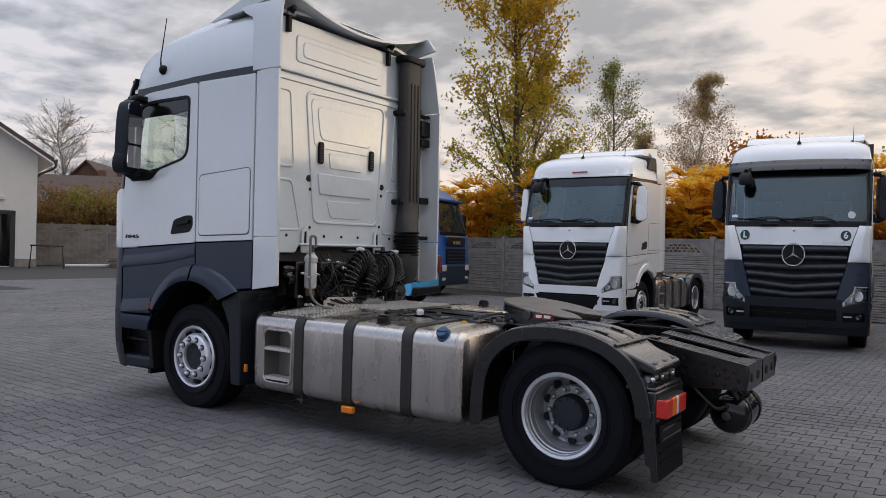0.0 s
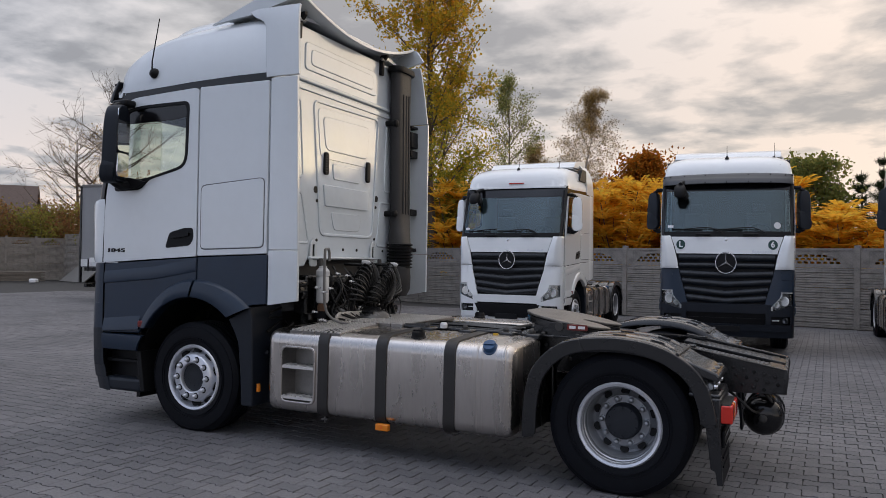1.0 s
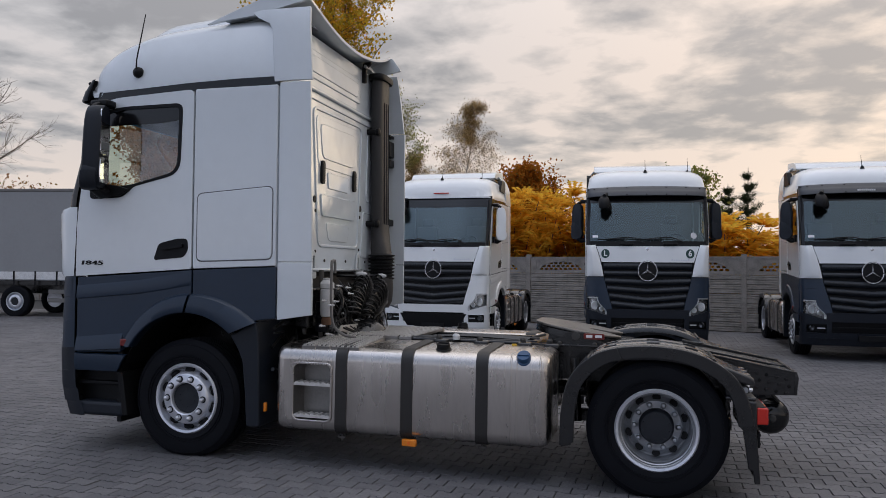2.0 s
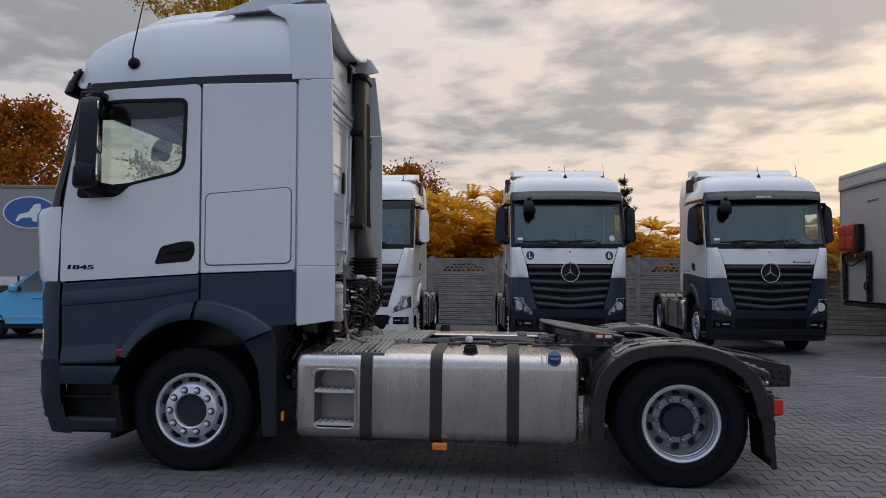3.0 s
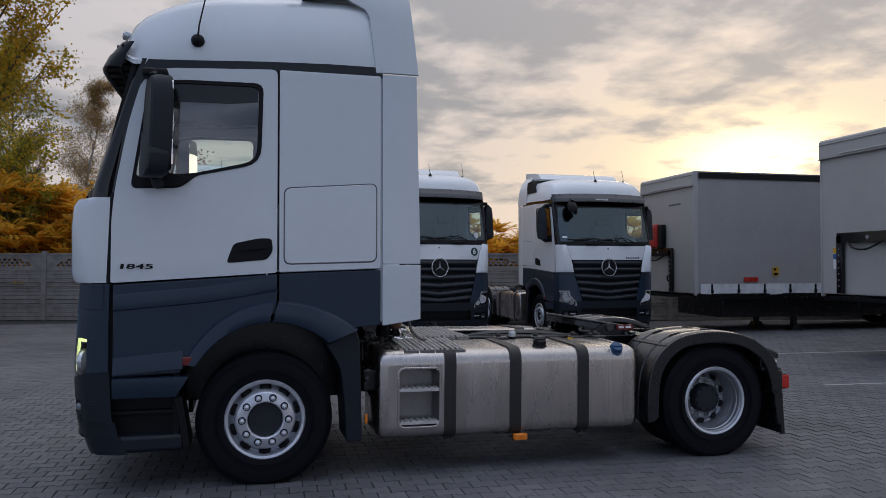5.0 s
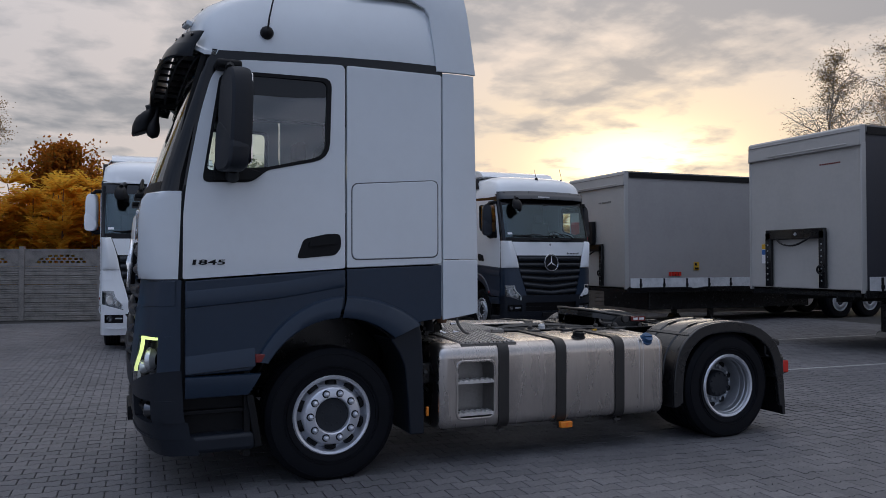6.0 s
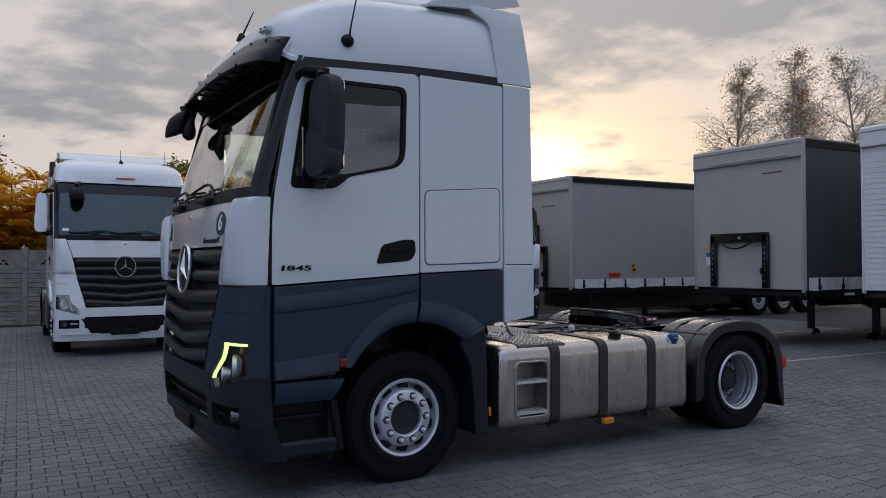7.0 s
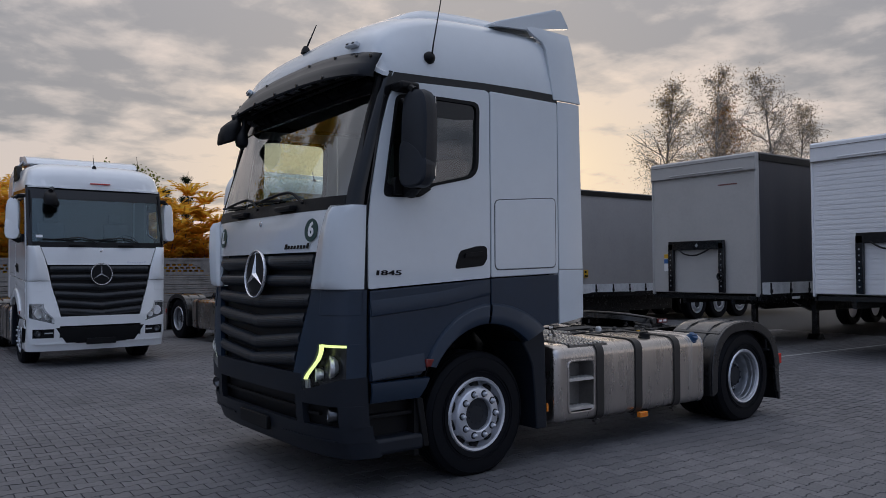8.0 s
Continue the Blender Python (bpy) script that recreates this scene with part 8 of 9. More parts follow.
def building():
    """White gabled workshop; its near corner is the one that shows."""
    t = thing("building", pose(-44.2, 21.9, 0, 0, 0, 70), "white rendered building with brown gabled roof", "building", kind="structure")
    # the gable wall faces the yard along -y; the eaves run away behind
    W_, H, L_ = 11.0, 6.45, 14.0
    gable = [(-W_, 0), (0, 0), (0, H), (-W_ / 2, H + 3.6), (-W_, H)]
    hole = rect(-4.6, -1.15, 0.02, 3.05)
    part("gable_wall", plate(bmesh.new(), "y", gable, 0, 0.35, [hole]), M["wall"], t)
    part("side_wall", boxes((-0.35, 0, 0.35, L_, 0, H)), M["wall"], t)
    part("side_wall", boxes((-W_, -W_ + 0.35, 0.35, L_, 0, H)), M["wall"], t)
    part("back_wall", boxes((-W_, 0, L_, L_ + 0.35, 0, H)), M["wall"], t)
    part("plinth", boxes((-1.15, 0.03, -0.03, 0.0, 0, 0.45)), M["concrete"], t)
    fr = part("door_frame", boxes((-4.65, -4.45, -0.04, 0.30, 0, 3.1), (-1.30, -1.05, -0.04, 0.30, 0, 3.1), (-4.65, -1.05, -0.04, 0.30, 2.95, 3.15)), M["grey_bar"], t, "dark grey gate frame", bevel=0.01)
    part("gate_leaf", boxes((-4.45, -1.9, 0.16, 0.22, 0, 2.95)), M["trim"], fr)
    part("gate_leaf", boxes((-1.85, -1.75, 0.10, 0.2, 0, 2.95)), M["rail"], fr)
    for s, x0 in ((1, 0.75), (-1, -W_ - 0.75)):
        slope = 3.6 / (W_ / 2)
        o = [(x0, H - 0.75 * slope), (-W_ / 2, H + 3.6), (-W_ / 2, H + 3.85), (x0, H - 0.75 * slope + 0.25)]
        part("roof", plate(bmesh.new(), "y", o, -0.7, L_ + 0.6), M["roof"], t, bevel=0.02)
        o = [(x0, H - 0.75 * slope - 0.12), (-W_ / 2, H + 3.48), (-W_ / 2, H + 3.60), (x0, H - 0.75 * slope - 0.004)]
        part("soffit", plate(bmesh.new(), "y", o, -0.68, L_ + 0.5), M["paint_matt"], t)
    bm = tube(bmesh.new(), [(0.85, -0.75, H - 0.42), (0.85, L_, H - 0.42)], 0.10, 8)
    part("gutter", bm, M["roof"], t)
    bm = tube(bmesh.new(), curve_pts([(0.85, -0.6, H - 0.45), (0.80, -0.5, H - 0.8), (0.15, 0.1, H - 1.15), (0.10, 0.2, H - 1.3)], 4), 0.07, 8)
    part("downpipe", bm, M["roof"], t)
    part("wall_lamp", boxes((-2.6, -1.6, -0.14, 0.0, 3.75, 3.95)), M["strip"], t, bevel=0.03)


building()


def house(m, w, h, rise, depth):
    t = thing("house", m, "distant brick house with tiled roof behind trees", "house", "distant houses")
    part("wall", plate(bmesh.new(), "y", [(-w / 2, 0), (w / 2, 0), (w / 2, h), (0, h + rise), (-w / 2, h)], 0, depth), M["brick"], t)
    for s in (-1, 1):
        o = [(s * (w / 2 + 0.5), h - 0.5 * rise / (w / 2)), (0, h + rise), (0, h + rise + 0.2), (s * (w / 2 + 0.5), h - 0.5 * rise / (w / 2) + 0.2)]
        part("roof", plate(bmesh.new(), "y", o, -0.4, depth + 0.4), M["roof"], t)
    part("chimney", boxes((w * 0.15, w * 0.15 + 0.7, depth * 0.4, depth * 0.4 + 0.7, h + rise * 0.4, h + rise + 0.9)), M["brick"], t)
    for x in (-w * 0.22, w * 0.22):
        win = part("window", boxes((x - 0.5, x + 0.5, -0.03, 0.02, h * 0.35, h * 0.35 + 1.3)), M["paint_matt"], t)
        part("pane", boxes((x - 0.42, x + 0.42, -0.04, 0.0, h * 0.35 + 0.08, h * 0.35 + 1.22)), M["dark_glass"], win)


house(pose(-73.0, 41.0, 0, 0, 0, 40), 10, 4.4, 5.0, 10)
house(pose(-66.0, 45.0, 0, 0, 0, 140), 9, 3.8, 3.8, 14)
house(pose(-56.0, 52.0, 0, 0, 0, 70), 8, 3.0, 3.0, 11)


# ---------------------------------------------------------------- trees and shrubs
def mesh_from(name, verts, faces, material):
    me = bpy.data.meshes.new(name)
    me.from_pydata(verts, [], faces)
    me.materials.append(material)
    return me


def leaf_mat(name, colors, through_light=0.5, lower=None, turn=(0.0, 1.0)):
    m = bpy.data.materials.new(name)
    m.use_nodes = True
    t = m.node_tree
    t.nodes.clear()
    out = t.nodes.new("ShaderNodeOutputMaterial")
    geo = t.nodes.new("ShaderNodeNewGeometry")
    n = len(colors)
    col = ramp_node(t, geo.outputs["Random Per Island"], [((i + 0.5) / n, c) for i, c in enumerate(colors)])
    patch = noise_node(t, t.nodes.new("ShaderNodeTexCoord").outputs["Object"], 0.7, 2.0)
    col = mix_node(t, math_node(t, "MULTIPLY", patch, 0.6), col, colors[0])
    if lower:                                      # greener leaves on the lower limbs
        sep = t.nodes.new("ShaderNodeSeparateXYZ")
        t.links.new(t.nodes.new("ShaderNodeTexCoord").outputs["Object"], sep.inputs[0])
        other = ramp_node(t, geo.outputs["Random Per Island"], [((i + 0.5) / len(lower), c) for i, c in enumerate(lower)])
        high = math_node(t, "DIVIDE", math_node(t, "SUBTRACT", math_node(t, "ADD", sep.outputs[2], math_node(t, "MULTIPLY", patch, 5.0)), turn[0]), turn[1] - turn[0], True)
        col = mix_node(t, high, other, col)
    d, tr, mx = t.nodes.new("ShaderNodeBsdfDiffuse"), t.nodes.new("ShaderNodeBsdfTranslucent"), t.nodes.new("ShaderNodeMixShader")
    t.links.new(col, d.inputs[0]), t.links.new(col, tr.inputs[0])
    mx.inputs[0].default_value = through_light
    t.links.new(d.outputs[0], mx.inputs[1]), t.links.new(tr.outputs[0], mx.inputs[2]), t.links.new(mx.outputs[0], out.inputs[0])
    return m


M["leaf_gold"] = leaf_mat("gold_green_leaves", [(0.40, 0.32, 0.04), (0.60, 0.40, 0.04), (0.84, 0.44, 0.04), (0.86, 0.38, 0.04), (0.44, 0.34, 0.05)], lower=[(0.26, 0.29, 0.05), (0.40, 0.37, 0.055), (0.62, 0.43, 0.05), (0.20, 0.23, 0.045)], turn=(7.5, 13.0))
M["leaf_green"] = leaf_mat("dull_green_leaves", [(0.17, 0.20, 0.06), (0.26, 0.26, 0.08), (0.36, 0.30, 0.09)])
M["leaf_sumac"] = leaf_mat("orange_sumac_leaves", [(0.76, 0.44, 0.05), (0.88, 0.52, 0.06), (0.84, 0.40, 0.045), (0.62, 0.50, 0.08), (0.82, 0.50, 0.06), (0.56, 0.27, 0.04)], 0.58)
M["leaf_rust"] = leaf_mat("rust_leaves", [(0.40, 0.13, 0.018), (0.55, 0.19, 0.02), (0.26, 0.10, 0.02), (0.24, 0.15, 0.025)])
M["leaf_birch"] = leaf_mat("thin_birch_leaves", [(0.34, 0.23, 0.10), (0.42, 0.25, 0.07), (0.24, 0.18, 0.09)])
M["leaf_brown"] = leaf_mat("brown_shrub_leaves", [(0.26, 0.16, 0.07), (0.24, 0.20, 0.07), (0.34, 0.18, 0.07), (0.30, 0.12, 0.06)])
M["leaf_olive"] = leaf_mat("olive_shrub_leaves", [(0.26, 0.24, 0.06), (0.20, 0.21, 0.06), (0.38, 0.32, 0.08)])
M["needle"] = leaf_mat("dark_needles", [(0.022, 0.035, 0.018), (0.035, 0.048, 0.02), (0.05, 0.05, 0.022)], 0.1)


class Limbs:
    """Gathers tapered branches into one list of verts and faces."""

    def __init__(self):
        self.v, self.f = [], []

    def add(self, pts, r0, r1, seg=5):
        base = len(self.v)
        n = len(pts)
        side = None
        for i, p in enumerate(pts):
            d = (pts[min(i + 1, n - 1)] - pts[max(i - 1, 0)]).normalized()
            if side is None:
                side = d.orthogonal().normalized()
            side = (side - d * side.dot(d)).normalized()
            o = d.cross(side)
            r = r0 + (r1 - r0) * i / (n - 1)
            for j in range(seg):
                a = 2 * math.pi * j / seg
                self.v.append(tuple(p + (side * math.cos(a) + o * math.sin(a)) * r))
        for i in range(n - 1):
            for j in range(seg):
                k = (j + 1) % seg
                self.f.append((base + i * seg + j, base + i * seg + k, base + (i + 1) * seg + k, base + (i + 1) * seg + j))


def wander(rng, p, d, length, n, bend, up=0.0):
    pts, step = [p.copy()], length / n
    d = d.normalized()
    for _ in range(n):
        d = (d + Vector((rng.gauss(0, bend), rng.gauss(0, bend), rng.gauss(0, bend) + up))).normalized()
        pts.append(pts[-1] + d * step)
    return pts


def tree(name, at, h, label, leaf, seed, leaves=6000, size=0.11, spread=0.55, trunk=0.16, bark="bark", limbs=34, first=0.12, rise=0.9,
         sub=7, twig=3, up=0.03, droop=0.0, cluster=0.22, stems=1, fullness=None, stout=1.0):
    rng = random.Random(seed)
    t = thing(name, pose(*at), label, "tree" if "bush" not in name else "bush", "")
    w = Limbs()
    tips = []
    fullness = fullness or [(0, 0.5), (0.25, 1.0), (0.6, 0.8), (1, 0.15)]
    for k in range(stems):
        lean = Vector((rng.gauss(0, 0.05 + 0.2 * (stems > 1)), rng.gauss(0, 0.05 + 0.2 * (stems > 1)), 1))
        main = wander(rng, Vector((rng.gauss(0, 0.3) * (stems > 1), rng.gauss(0, 0.3) * (stems > 1), -0.1)), lean, h, 14, 0.035, 0.02)
        w.add(main, trunk / stems ** 0.4, 0.012, 7)
        for i in range(limbs // stems):
            u = first + (1 - first) * ((i + rng.random()) / (limbs // stems)) ** 0.85
            q = u * 14
            a, b = main[min(int(q), 13)], main[min(int(q) + 1, 14)]
            p = a.lerp(b, q - int(q)) if q < 14 else main[14]
            ang = rng.uniform(0, 2 * math.pi)
            ln = h * spread * 0.5 * lerp_table(fullness, (u - first) / (1 - first)) * rng.uniform(0.65, 1.15)
            d = Vector((math.cos(ang), math.sin(ang), rise * rng.uniform(0.6, 1.3)))
            br = wander(rng, p, d, ln, 6, 0.10, up)
            w.add(br, max(0.014, trunk * 0.30 * (1 - u) + 0.016) * stout, 0.008 * stout, 5)
            for j in range(sub):
                s = br[1 + int(rng.random() * 5)]
                d2 = (br[-1] - br[0]).normalized() + Vector((rng.gauss(0, 0.6), rng.gauss(0, 0.6), rng.gauss(0.1 - droop, 0.4)))
                sb = wander(rng, s, d2, ln * rng.uniform(0.22, 0.5), 4, 0.15, up - droop * 0.25)
                w.add(sb, 0.012 * stout, 0.004 * stout, 3)
                tips += sb[1:]
                for _ in range(twig):
                    s2 = sb[1 + int(rng.random() * 3)]
                    d3 = (sb[-1] - sb[0]).normalized() + Vector((rng.gauss(0, 0.7), rng.gauss(0, 0.7), rng.gauss(0 - droop * 2, 0.4)))
                    tw = wander(rng, s2, d3, ln * rng.uniform(0.10, 0.22) + droop * 0.8, 3, 0.2, -droop * 0.5)
                    w.add(tw, 0.006 * stout, 0.003 * stout, 3)
                    tips += tw[1:]
            tips += br[3:]
    ob = new("trunk", mesh_from("trunk", w.v, w.f, M[bark]))
    ob.parent = t
    if leaves and leaf:
        pts = np.array([tuple(p) for p in tips])
        g = np.random.default_rng(seed)
        c = pts[g.integers(0, len(pts), leaves)] + g.normal(0, cluster, (leaves, 3))
        c = c[c[:, 2] > 0.2]
        n = len(c)
        d = g.normal(0, 1, (n, 3)); d /= np.linalg.norm(d, axis=1)[:, None]
        e = np.cross(d, g.normal(0, 1, (n, 3))); e /= np.linalg.norm(e, axis=1)[:, None]
        s = size * g.uniform(0.55, 1.25, (n, 1))
        q = np.stack([c - d * s * 0.6, c + e * s * 0.38, c + d * s * 0.6, c - e * s * 0.38], 1).reshape(-1, 3)
        me = mesh_from("crown", q.tolist(), [(4 * i, 4 * i + 1, 4 * i + 2, 4 * i + 3) for i in range(n)], M[leaf])
        ob = new("crown", me)
        ob.parent = t
    return t


tree("poplar_tree", (-14.3, 25.4, 0), 14.5, "tall poplar tree with golden and green leaves", "leaf_gold", 5, leaves=34000, size=0.115, spread=0.60, trunk=0.2, limbs=38, first=0.06, sub=8, twig=2, cluster=0.13, rise=1.3)
tree("slender_tree", (-16.4, 27.8, 0), 9.0, "slim golden-green tree behind the fence", "leaf_gold", 8, leaves=11000, size=0.09, spread=0.7, trunk=0.12, limbs=26, first=0.15)
tree("slender_tree", (-20.3, 47.5, 0), 13.8, "slim green tree beyond the fence", "leaf_green", 11, leaves=11000, size=0.105, spread=0.5, trunk=0.14, limbs=34, first=0.2, rise=1.1)
tree("birch_tree", (-19.4, 61.0, 0), 15.8, "thin birch tree with few brown leaves", "leaf_birch", 12, leaves=26000, size=0.10, spread=0.52, trunk=0.16, bark="birch", limbs=36, droop=0.25, sub=10, twig=5)
tree("birch_tree", (-23.6, 60.0, 0), 11.5, "thin birch tree with few brown leaves", "leaf_birch", 14, leaves=18000, size=0.10, spread=0.5, trunk=0.13, bark="birch", limbs=30, droop=0.25, sub=9, twig=5)
ROUND = [(0, 0.7), (0.3, 1.0), (0.6, 0.9), (0.85, 0.6), (1, 0.25)]
tree("maple_tree", (-10.8, 48.3, 0), 8.3, "round rust-coloured maple tree", "leaf_rust", 16, leaves=24000, size=0.20, spread=0.68, trunk=0.18, limbs=46, first=0.2, rise=0.6, fullness=ROUND, cluster=0.30)
tree("maple_tree", (-25.2, 29.2, 0), 8.7, "bright orange maple tree behind the box truck", "leaf_rust", 18, leaves=14000, size=0.17, spread=0.64, trunk=0.17, limbs=42, first=0.15, rise=0.6, fullness=ROUND, cluster=0.25)
BROAD = [(0, 1.0), (0.4, 0.95), (0.8, 0.7), (1, 0.4)]
tree("bare_tree", (-41.5, 31.8, 0), 11.0, "leafless tree with spreading twigs", None, 21, leaves=0, spread=0.95, stout=1.4, trunk=0.2, limbs=24, first=0.38, rise=0.75, sub=9, twig=5, fullness=BROAD)
tree("bare_tree", (-78.0, 41.5, 0), 13.6, "leafless tree with pale spreading twigs", "leaf_birch", 23, leaves=900, size=0.12, spread=0.95, trunk=0.22, bark="birch", limbs=40, first=0.25, rise=0.75, sub=10, twig=6, fullness=BROAD, stout=2.0)
tree("bare_tree", (-49.0, 36.5, 0), 10.0, "leafless tree with spreading twigs", "leaf_birch", 22, leaves=700, size=0.12, spread=1.0, trunk=0.2, limbs=24, first=0.3, rise=0.75, sub=9, twig=5, fullness=BROAD)
for i, (x, y, h, n) in enumerate(((18.0, 21.6, 9.8, 4200), (20.4, 21.0, 10.8, 3000), (22.6, 21.8, 9.6, 5200), (26.4, 21.2, 11.2, 2800), (29.6, 22.0, 10.2, 3600))):
    tree("birch_tree", (x, y, 0), h, "birch tree with bare twigs and a few brown leaves", "leaf_birch" if i != 2 else "leaf_rust", 30 + i, leaves=int(n * 2.0), size=0.055, spread=0.5, trunk=0.13, bark="birch", limbs=36, first=0.2, droop=0.22, sub=9, twig=5, rise=1.1)


for k, (x, y, h) in enumerate(((-1.5, 36.0, 5.9), (-2.8, 37.0, 5.8))):
    tree("green_tree", (x, y, 0), h, "dense dark green tree beyond the fence", "leaf_green", 140 + k, leaves=6000, size=0.16, spread=0.7, trunk=0.1, limbs=30, first=0.1, rise=0.9, fullness=ROUND)


def pine(at, h, seed):
    rng = random.Random(seed)
    t = thing("pine_tree", pose(*at), "small dark pine tree with upright shoots", "tree", "pines beyond the fence")
    w = Limbs()
    main = wander(rng, Vector((0, 0, -0.1)), Vector((0, 0, 1)), h, 12, 0.02, 0.03)
    w.add(main, 0.10, 0.01, 6)
    v, f = [], []
    for k in range(int(h * 3.2)):
        u = 0.12 + 0.88 * k / (h * 3.2)
        p = main[min(12, int(u * 12))]
        for j in range(5):
            a = rng.uniform(0, 6.28)
            br = wander(rng, p, Vector((math.cos(a), math.sin(a), 0.55)), h * 0.24 * (1.06 - u) * rng.uniform(0.7, 1.2) + 0.1, 5, 0.06, 0.10)
            w.add(br, 0.016, 0.005, 4)
            for q in br[1:]:
                for _ in range(16):
                    d = Vector((rng.gauss(0, 1), rng.gauss(0, 1), rng.gauss(0.8, 0.7))).normalized()
                    e = d.orthogonal().normalized() * 0.012
                    ln = rng.uniform(0.12, 0.24)
                    b = len(v)
                    c = q + Vector((rng.gauss(0, 0.05), rng.gauss(0, 0.05), rng.gauss(0, 0.05)))
                    v += [tuple(c - e), tuple(c + e), tuple(c + d * ln)]
                    f.append((b, b + 1, b + 2))
    o = new("trunk", mesh_from("trunk", w.v, w.f, M["bark"]))
    o.parent = t
    o = new("crown", mesh_from("crown", v, f, M["needle"]))
    o.parent = t


for i, (x, y, h) in enumerate(((0.95, 35.2, 6.3), (0.1, 35.6, 5.7), (-0.6, 36.5, 5.4), (34.5, 21.0, 8.6))):
    pine((x, y, 0), h, 50 + i)


def sumac(seed):
    """A bush of upright stems that carry long feathered leaves."""
    rng = random.Random(seed)
    t = thing("sumac_bush", pose(0, 0, 0), "orange and yellow sumac bush behind the fence", "bush", "sumac bushes along the fence")
    w = Limbs()
    v, f = [], []
    for k in range(15):
        st = wander(rng, Vector((rng.gauss(0, 0.6), rng.gauss(0, 0.35), -0.1)), Vector((rng.gauss(0, 0.22), rng.gauss(0, 0.2), 1)), rng.uniform(2.6, 4.4), 7, 0.06, 0.05)
        w.add(st, 0.03, 0.012, 5)
        for i in range(2, 8):
            for _ in range(9 if i < 7 else 14):
                a = rng.uniform(0, 6.28)
                fr = wander(rng, st[i], Vector((math.cos(a), math.sin(a), rng.uniform(0.8, 1.9))), rng.uniform(0.45, 0.8), 9, 0.05, -0.10)
                for j in range(1, 10):
                    d = (fr[j] - fr[j - 1]).normalized()
                    s = d.cross(Vector((0, 0, 1)))
                    if s.length < 0.05:
                        continue
                    s.normalize()
                    for sgn in (-1, 1):
                        tip = fr[j] + s * sgn * rng.uniform(0.12, 0.20) + d * 0.06 - Vector((0, 0, 0.03))
                        b = len(v)
                        m = fr[j].lerp(tip, 0.45)
                        v += [tuple(fr[j]), tuple(m + d * 0.04), tuple(tip), tuple(m - d * 0.04)]
                        f.append((b, b + 1, b + 2, b + 3))
    o = new("stem", mesh_from("stem", w.v, w.f, M["bark"]))
    o.parent = t
    o = new("foliage", mesh_from("foliage", v, f, M["leaf_sumac"]))
    o.parent = t
    return t


def behind_fence(x, d):
    return (x, 20.6 - 0.235 * x + d, 0)


kinds = [sumac(70 + k) for k in range(3)]
rng = random.Random(9)
for k, x in enumerate([-20.4 + 1.05 * i for i in range(28)]):
    px, py, _ = behind_fence(x, 2.0 + 1.2 * (k % 2) + rng.uniform(-0.2, 0.3))
    m = pose(px, py, rng.uniform(-0.15, 0.05), 0, 0, rng.uniform(0, 360)) @ Matrix.Diagonal((1, 1, lerp_table([(-21, 1.0), (-3.5, 0.98), (-2.2, 0.72), (9, 0.66)], px), 1))
    if k < 3:
        kinds[k].matrix_world = m
    else:
        copy_thing(kinds[k % 3], m)
for k in range(20):
    x = -30 - k * 2.7
    px, py, _ = behind_fence(x, 1.6 + (k % 3) * 1.1)
    if k >= 8:                                     # behind the stretch that runs to the building
        px, py, _ = FENCE_B + FENCE_TURN * ((k - 8) % 6 * 1.45) + Vector((FENCE_TURN.y, -FENCE_TURN.x, 0)) * (2.0 + 2.4 * ((k - 8) // 6))
    tree("shrub_bush", (px, py, 0), (3.0 + (k * 37 % 5) * 0.35) * lerp_table([(0, 1.15), (4, 1.2), (8, 0.92), (19, 1.08)], k), "brown and green autumn shrub behind the fence", ("leaf_olive", "leaf_brown", "leaf_brown")[k % 3], 90 + k, leaves=2600, size=0.16, spread=1.3, trunk=0.05, limbs=24, first=0.05, rise=0.9, sub=5, twig=2, stems=3, fullness=BROAD, cluster=0.25)


# ---------------------------------------------------------------- loose things by the far fence
def at_fence(x, d, turn=0.0):
    return Matrix.Translation(behind_fence(x, -d)) @ Matrix.Rotation(math.atan2(-0.235, 1) + turn, 4, "Z")


t = thing("board_stack", pose(-41.6, 26.7, 0, 0, 0, 54), "low stack of weathered boards on the paving", "planks")
for k in range(7):
    part("board", boxes((-1.7 + (k % 3) * 0.1, 1.6 - (k % 2) * 0.2, -0.5 + 0.02 * k, 0.4 - 0.05 * (k % 3), 0.06 + k * 0.075, 0.12 + k * 0.075)), M["planks"], t)
part("bearer", boxes((-1.3, -1.1, -0.5, 0.4, 0, 0.06)), M["planks"], t)
part("bearer", boxes((1.1, 1.3, -0.5, 0.4, 0, 0.06)), M["planks"], t)
t = thing("concrete_block", pose(-39.1, 26.2, 0, 0, 0, 30), "small white block beside the boards", "block")
part("block", boxes((-0.2, 0.2, -0.18, 0.18, 0, 0.24)), M["paint_matt"], t, bevel=0.07)
t = thing("grey_board", at_fence(-39.4, 1.15), "grey board leaning against the fence", "board")
bm = boxes((-1.5, 1.5, -0.03, 0.03, 0, 1.45))
bmesh.ops.transform(bm, matrix=pose(0, 0, 0, -50, 0, 0), verts=bm.verts)
part("sheet", bm, M["rail"], t)
t = thing("white_bar", pose(-43.6, 24.7, 0, 0, 0, 62), "long white plastic bar lying on the ground", "bar")
part("bar", boxes((-1.25, 1.25, -0.10, 0.10, 0, 0.15)), M["paint_matt"], t, bevel=0.04)
t = thing("trestle", pose(-41.0, 20.9, 0, 0, 0, 60) @ Matrix.Diagonal((0.8, 0.8, 1.08, 1)), "thin metal trestle standing by the fence", "trestle")
bm = bmesh.new()
rod(bm, (-1.0, 0, 1.15), (1.0, 0, 1.15), 0.04)
part("beam", bm, M["chassis"], t)
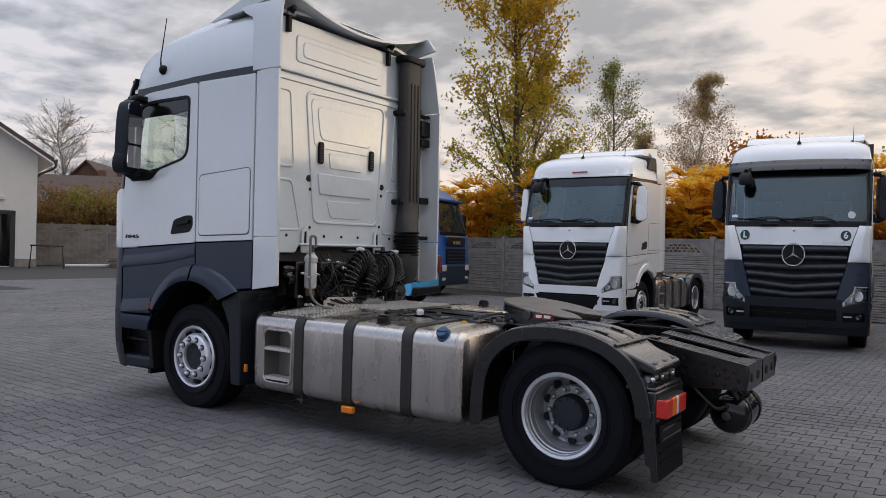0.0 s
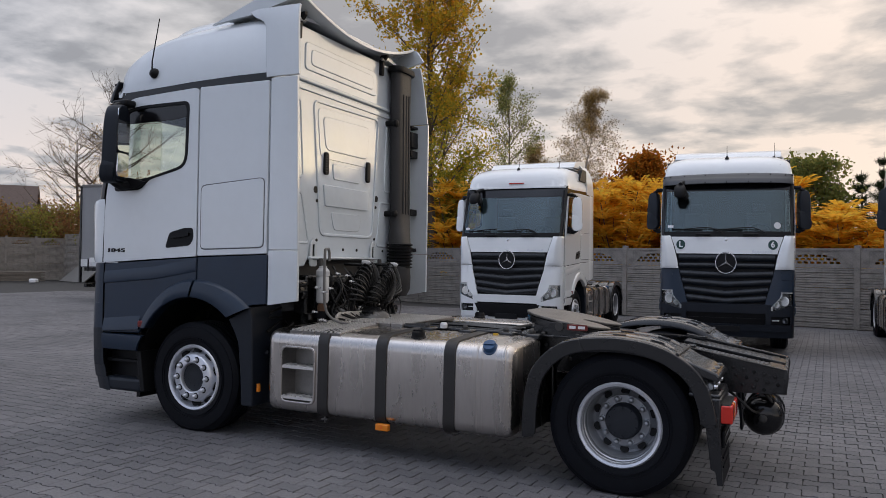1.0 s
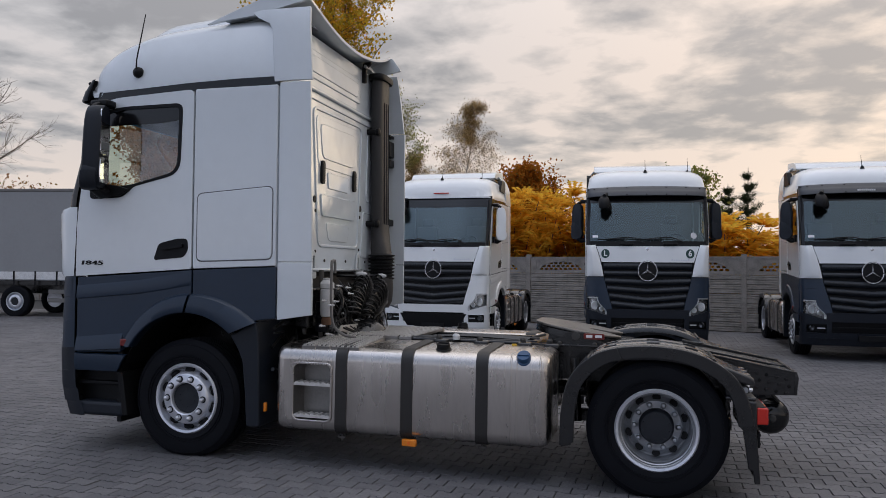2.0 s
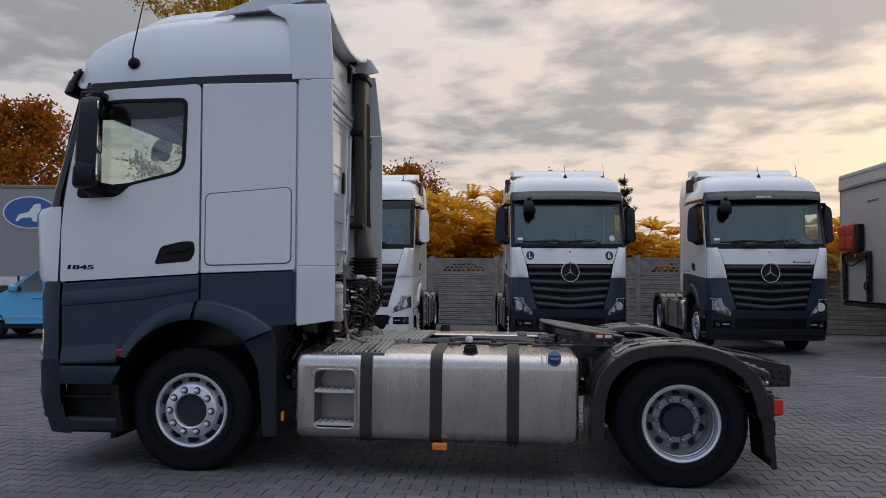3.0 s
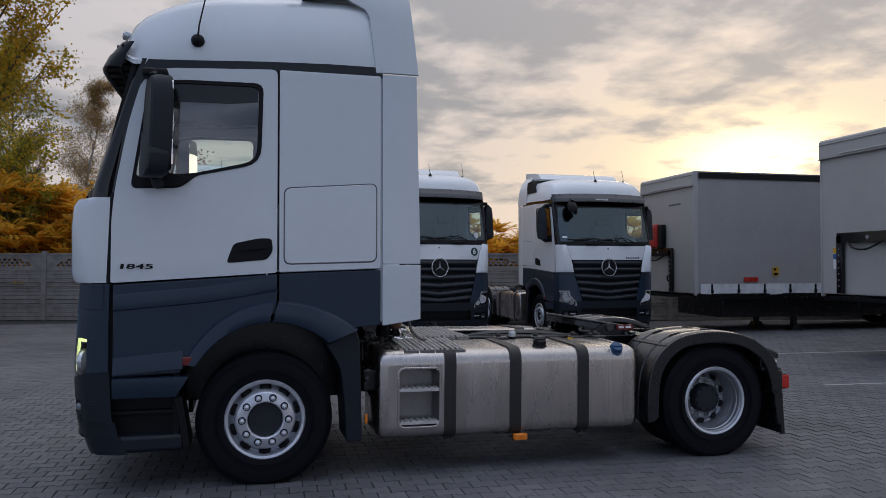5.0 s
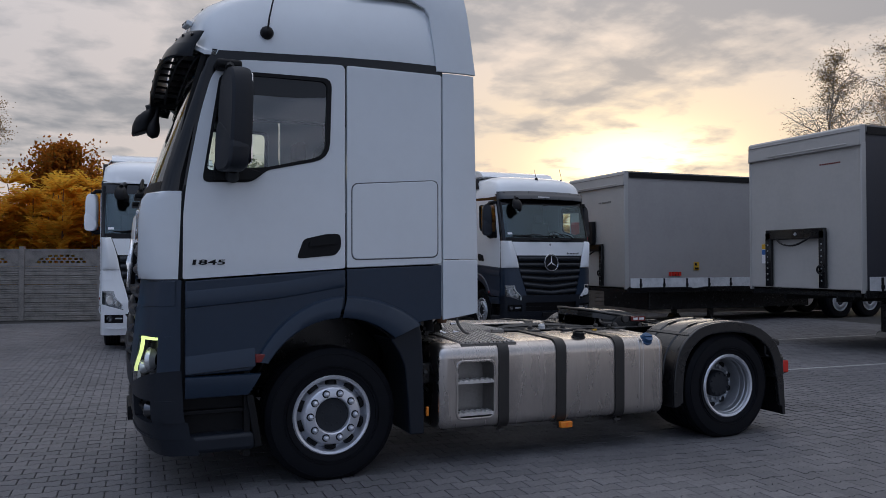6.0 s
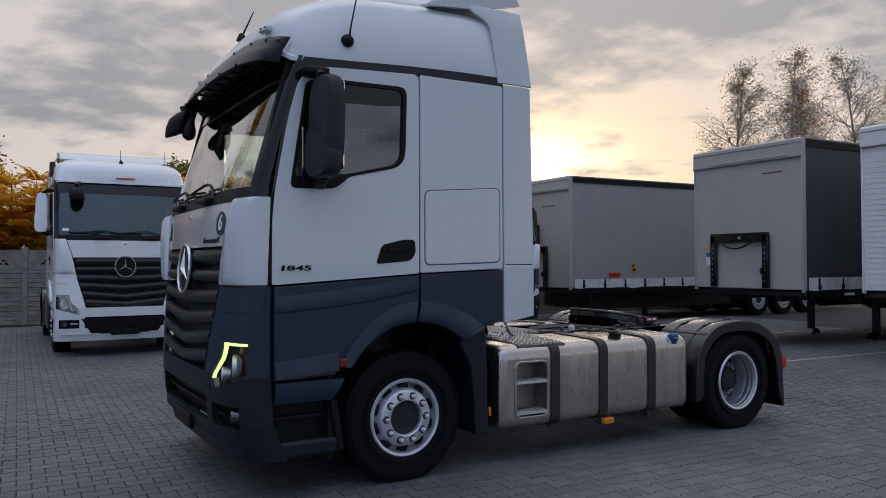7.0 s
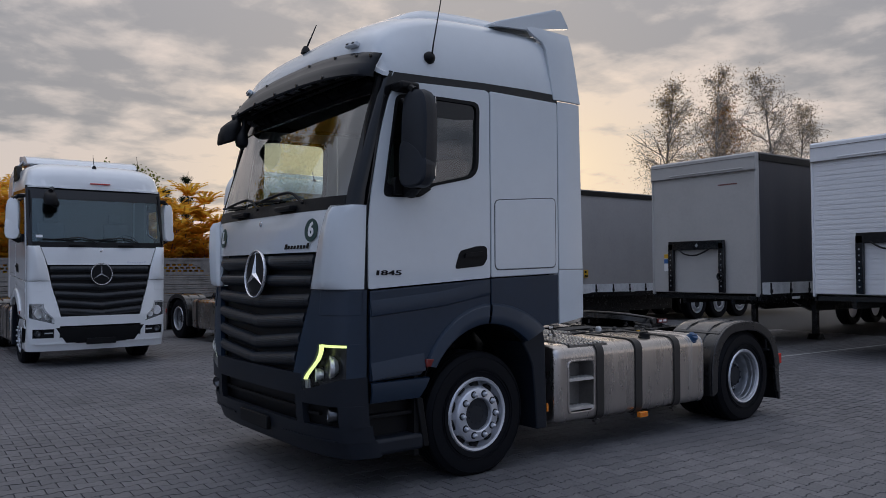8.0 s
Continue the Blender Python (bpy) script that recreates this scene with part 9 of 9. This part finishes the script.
for x, y in ((-0.9, -0.4), (-0.9, 0.4), (0.9, -0.4), (0.9, 0.4)):
    part("leg", rod(bmesh.new(), (x * 1.15, y, 0), (x, 0, 1.15), 0.028), M["chassis"], t)


# ---------------------------------------------------------------- paving blocks
def paver_outline():
    """Bone-shaped block, 20 cm long, seen from above."""
    a, b, e = 0.0780, 0.0565, 0.0965
    top = [(-e, a - 0.006), (-e + 0.006, a), (-0.062, a), (-0.040, b), (0.040, b), (0.062, a), (e - 0.006, a), (e, a - 0.006)]
    return top + [(-x, -y) for x, y in top]


OUT = np.array(paver_outline())
STEP_X, STEP_Y = 0.2, 0.1425


def paver_mesh(bevel):
    verts, faces, n = [], [], len(OUT)
    rings = ((1.0, -0.016), (1.0, -0.003), (0.965, 0.0)) if bevel else ((1.0, -0.016), (0.985, 0.0))
    for k, z in rings:
        verts += [(x * (1 - (1 - k) * 0.9), y * k, z) for x, y in OUT]
    for r in range(len(rings) - 1):
        for i in range(n):
            faces.append((r * n + i, (r + 1) * n + i, (r + 1) * n + (i + 1) % n, r * n + (i + 1) % n))
    faces.append(tuple((len(rings) - 1) * n + i for i in range(n))[::-1])
    return verts, faces


def lay_paving():
    rng = np.random.default_rng(4)
    near_v, near_f = paver_mesh(True)
    me = mesh_from("paver", near_v, near_f, M["paver"])
    far_v, far_f = paver_mesh(False)
    far_v = np.array(far_v)
    cells = []
    for j in range(-36, 150):
        y = j * STEP_Y + 0.6
        if y < 6:
            x0, x1 = -17.0, 6.0
        elif y < 12:
            x0, x1 = -24.0, 9.0
        else:
            x0, x1 = -30.0, 10.0
        for i in range(int(x0 / STEP_X), int(x1 / STEP_X)):
            cells.append((i * STEP_X + (0.1 if j % 2 else 0.0), y))
    cells = np.array(cells)
    ends = 20.3 - 0.235 * cells[:, 0]
    cells = cells[cells[:, 1] < ends]
    # single blocks in a stretch of the yard before the truck
    near = (cells[:, 0] > -5.6) & (cells[:, 0] < -3.2) & (cells[:, 1] > 2.45) & (cells[:, 1] < 6.0)
    idx = np.flatnonzero(near)[:300]
    lift, tilt = rng.normal(0, 0.0008, len(cells)) + sunken(cells[:, 0], cells[:, 1]), rng.normal(0, 0.008, (len(cells), 2))
    for k in idx:
        o = new("paver", me)
        o.parent = GROUND
        o.location = (cells[k, 0], cells[k, 1], 0.012 + lift[k])
        o.rotation_euler = (tilt[k, 0] * 0.5, tilt[k, 1] * 0.5, 0)
    rest = np.ones(len(cells), bool)
    rest[idx] = False
    c, lf, tl = cells[rest], lift[rest], tilt[rest]
    n, m = len(c), len(far_v)
    v = np.empty((n, m, 3))
    v[:, :, 0] = c[:, 0, None] + far_v[None, :, 0]
    v[:, :, 1] = c[:, 1, None] + far_v[None, :, 1]
    v[:, :, 2] = far_v[None, :, 2] + lf[:, None] + tl[:, 0, None] * far_v[None, :, 0] * 0.5 + tl[:, 1, None] * far_v[None, :, 1] * 0.5
    one = [i for f in far_f for i in f]
    size = [len(f) for f in far_f]
    allv = (np.array(one)[None, :] + (np.arange(n) * m)[:, None]).ravel()
    tot = np.tile(np.array(size), n)
    st = np.concatenate(([0], np.cumsum(tot)[:-1]))
    me2 = bpy.data.meshes.new("pavers")
    me2.vertices.add(n * m), me2.loops.add(len(allv)), me2.polygons.add(len(tot))
    me2.vertices.foreach_set("co", v.ravel())
    me2.loops.foreach_set("vertex_index", allv.astype(np.int32))
    me2.polygons.foreach_set("loop_start", st.astype(np.int32))
    me2.update(calc_edges=True)
    me2.validate()
    me2.shade_flat()
    me2.materials.append(M["paver_mass"])
    o = new("paving", me2)
    o.parent = GROUND
    o.location.z = 0.012
    tagged(o, kind="stuff")


lay_paving()
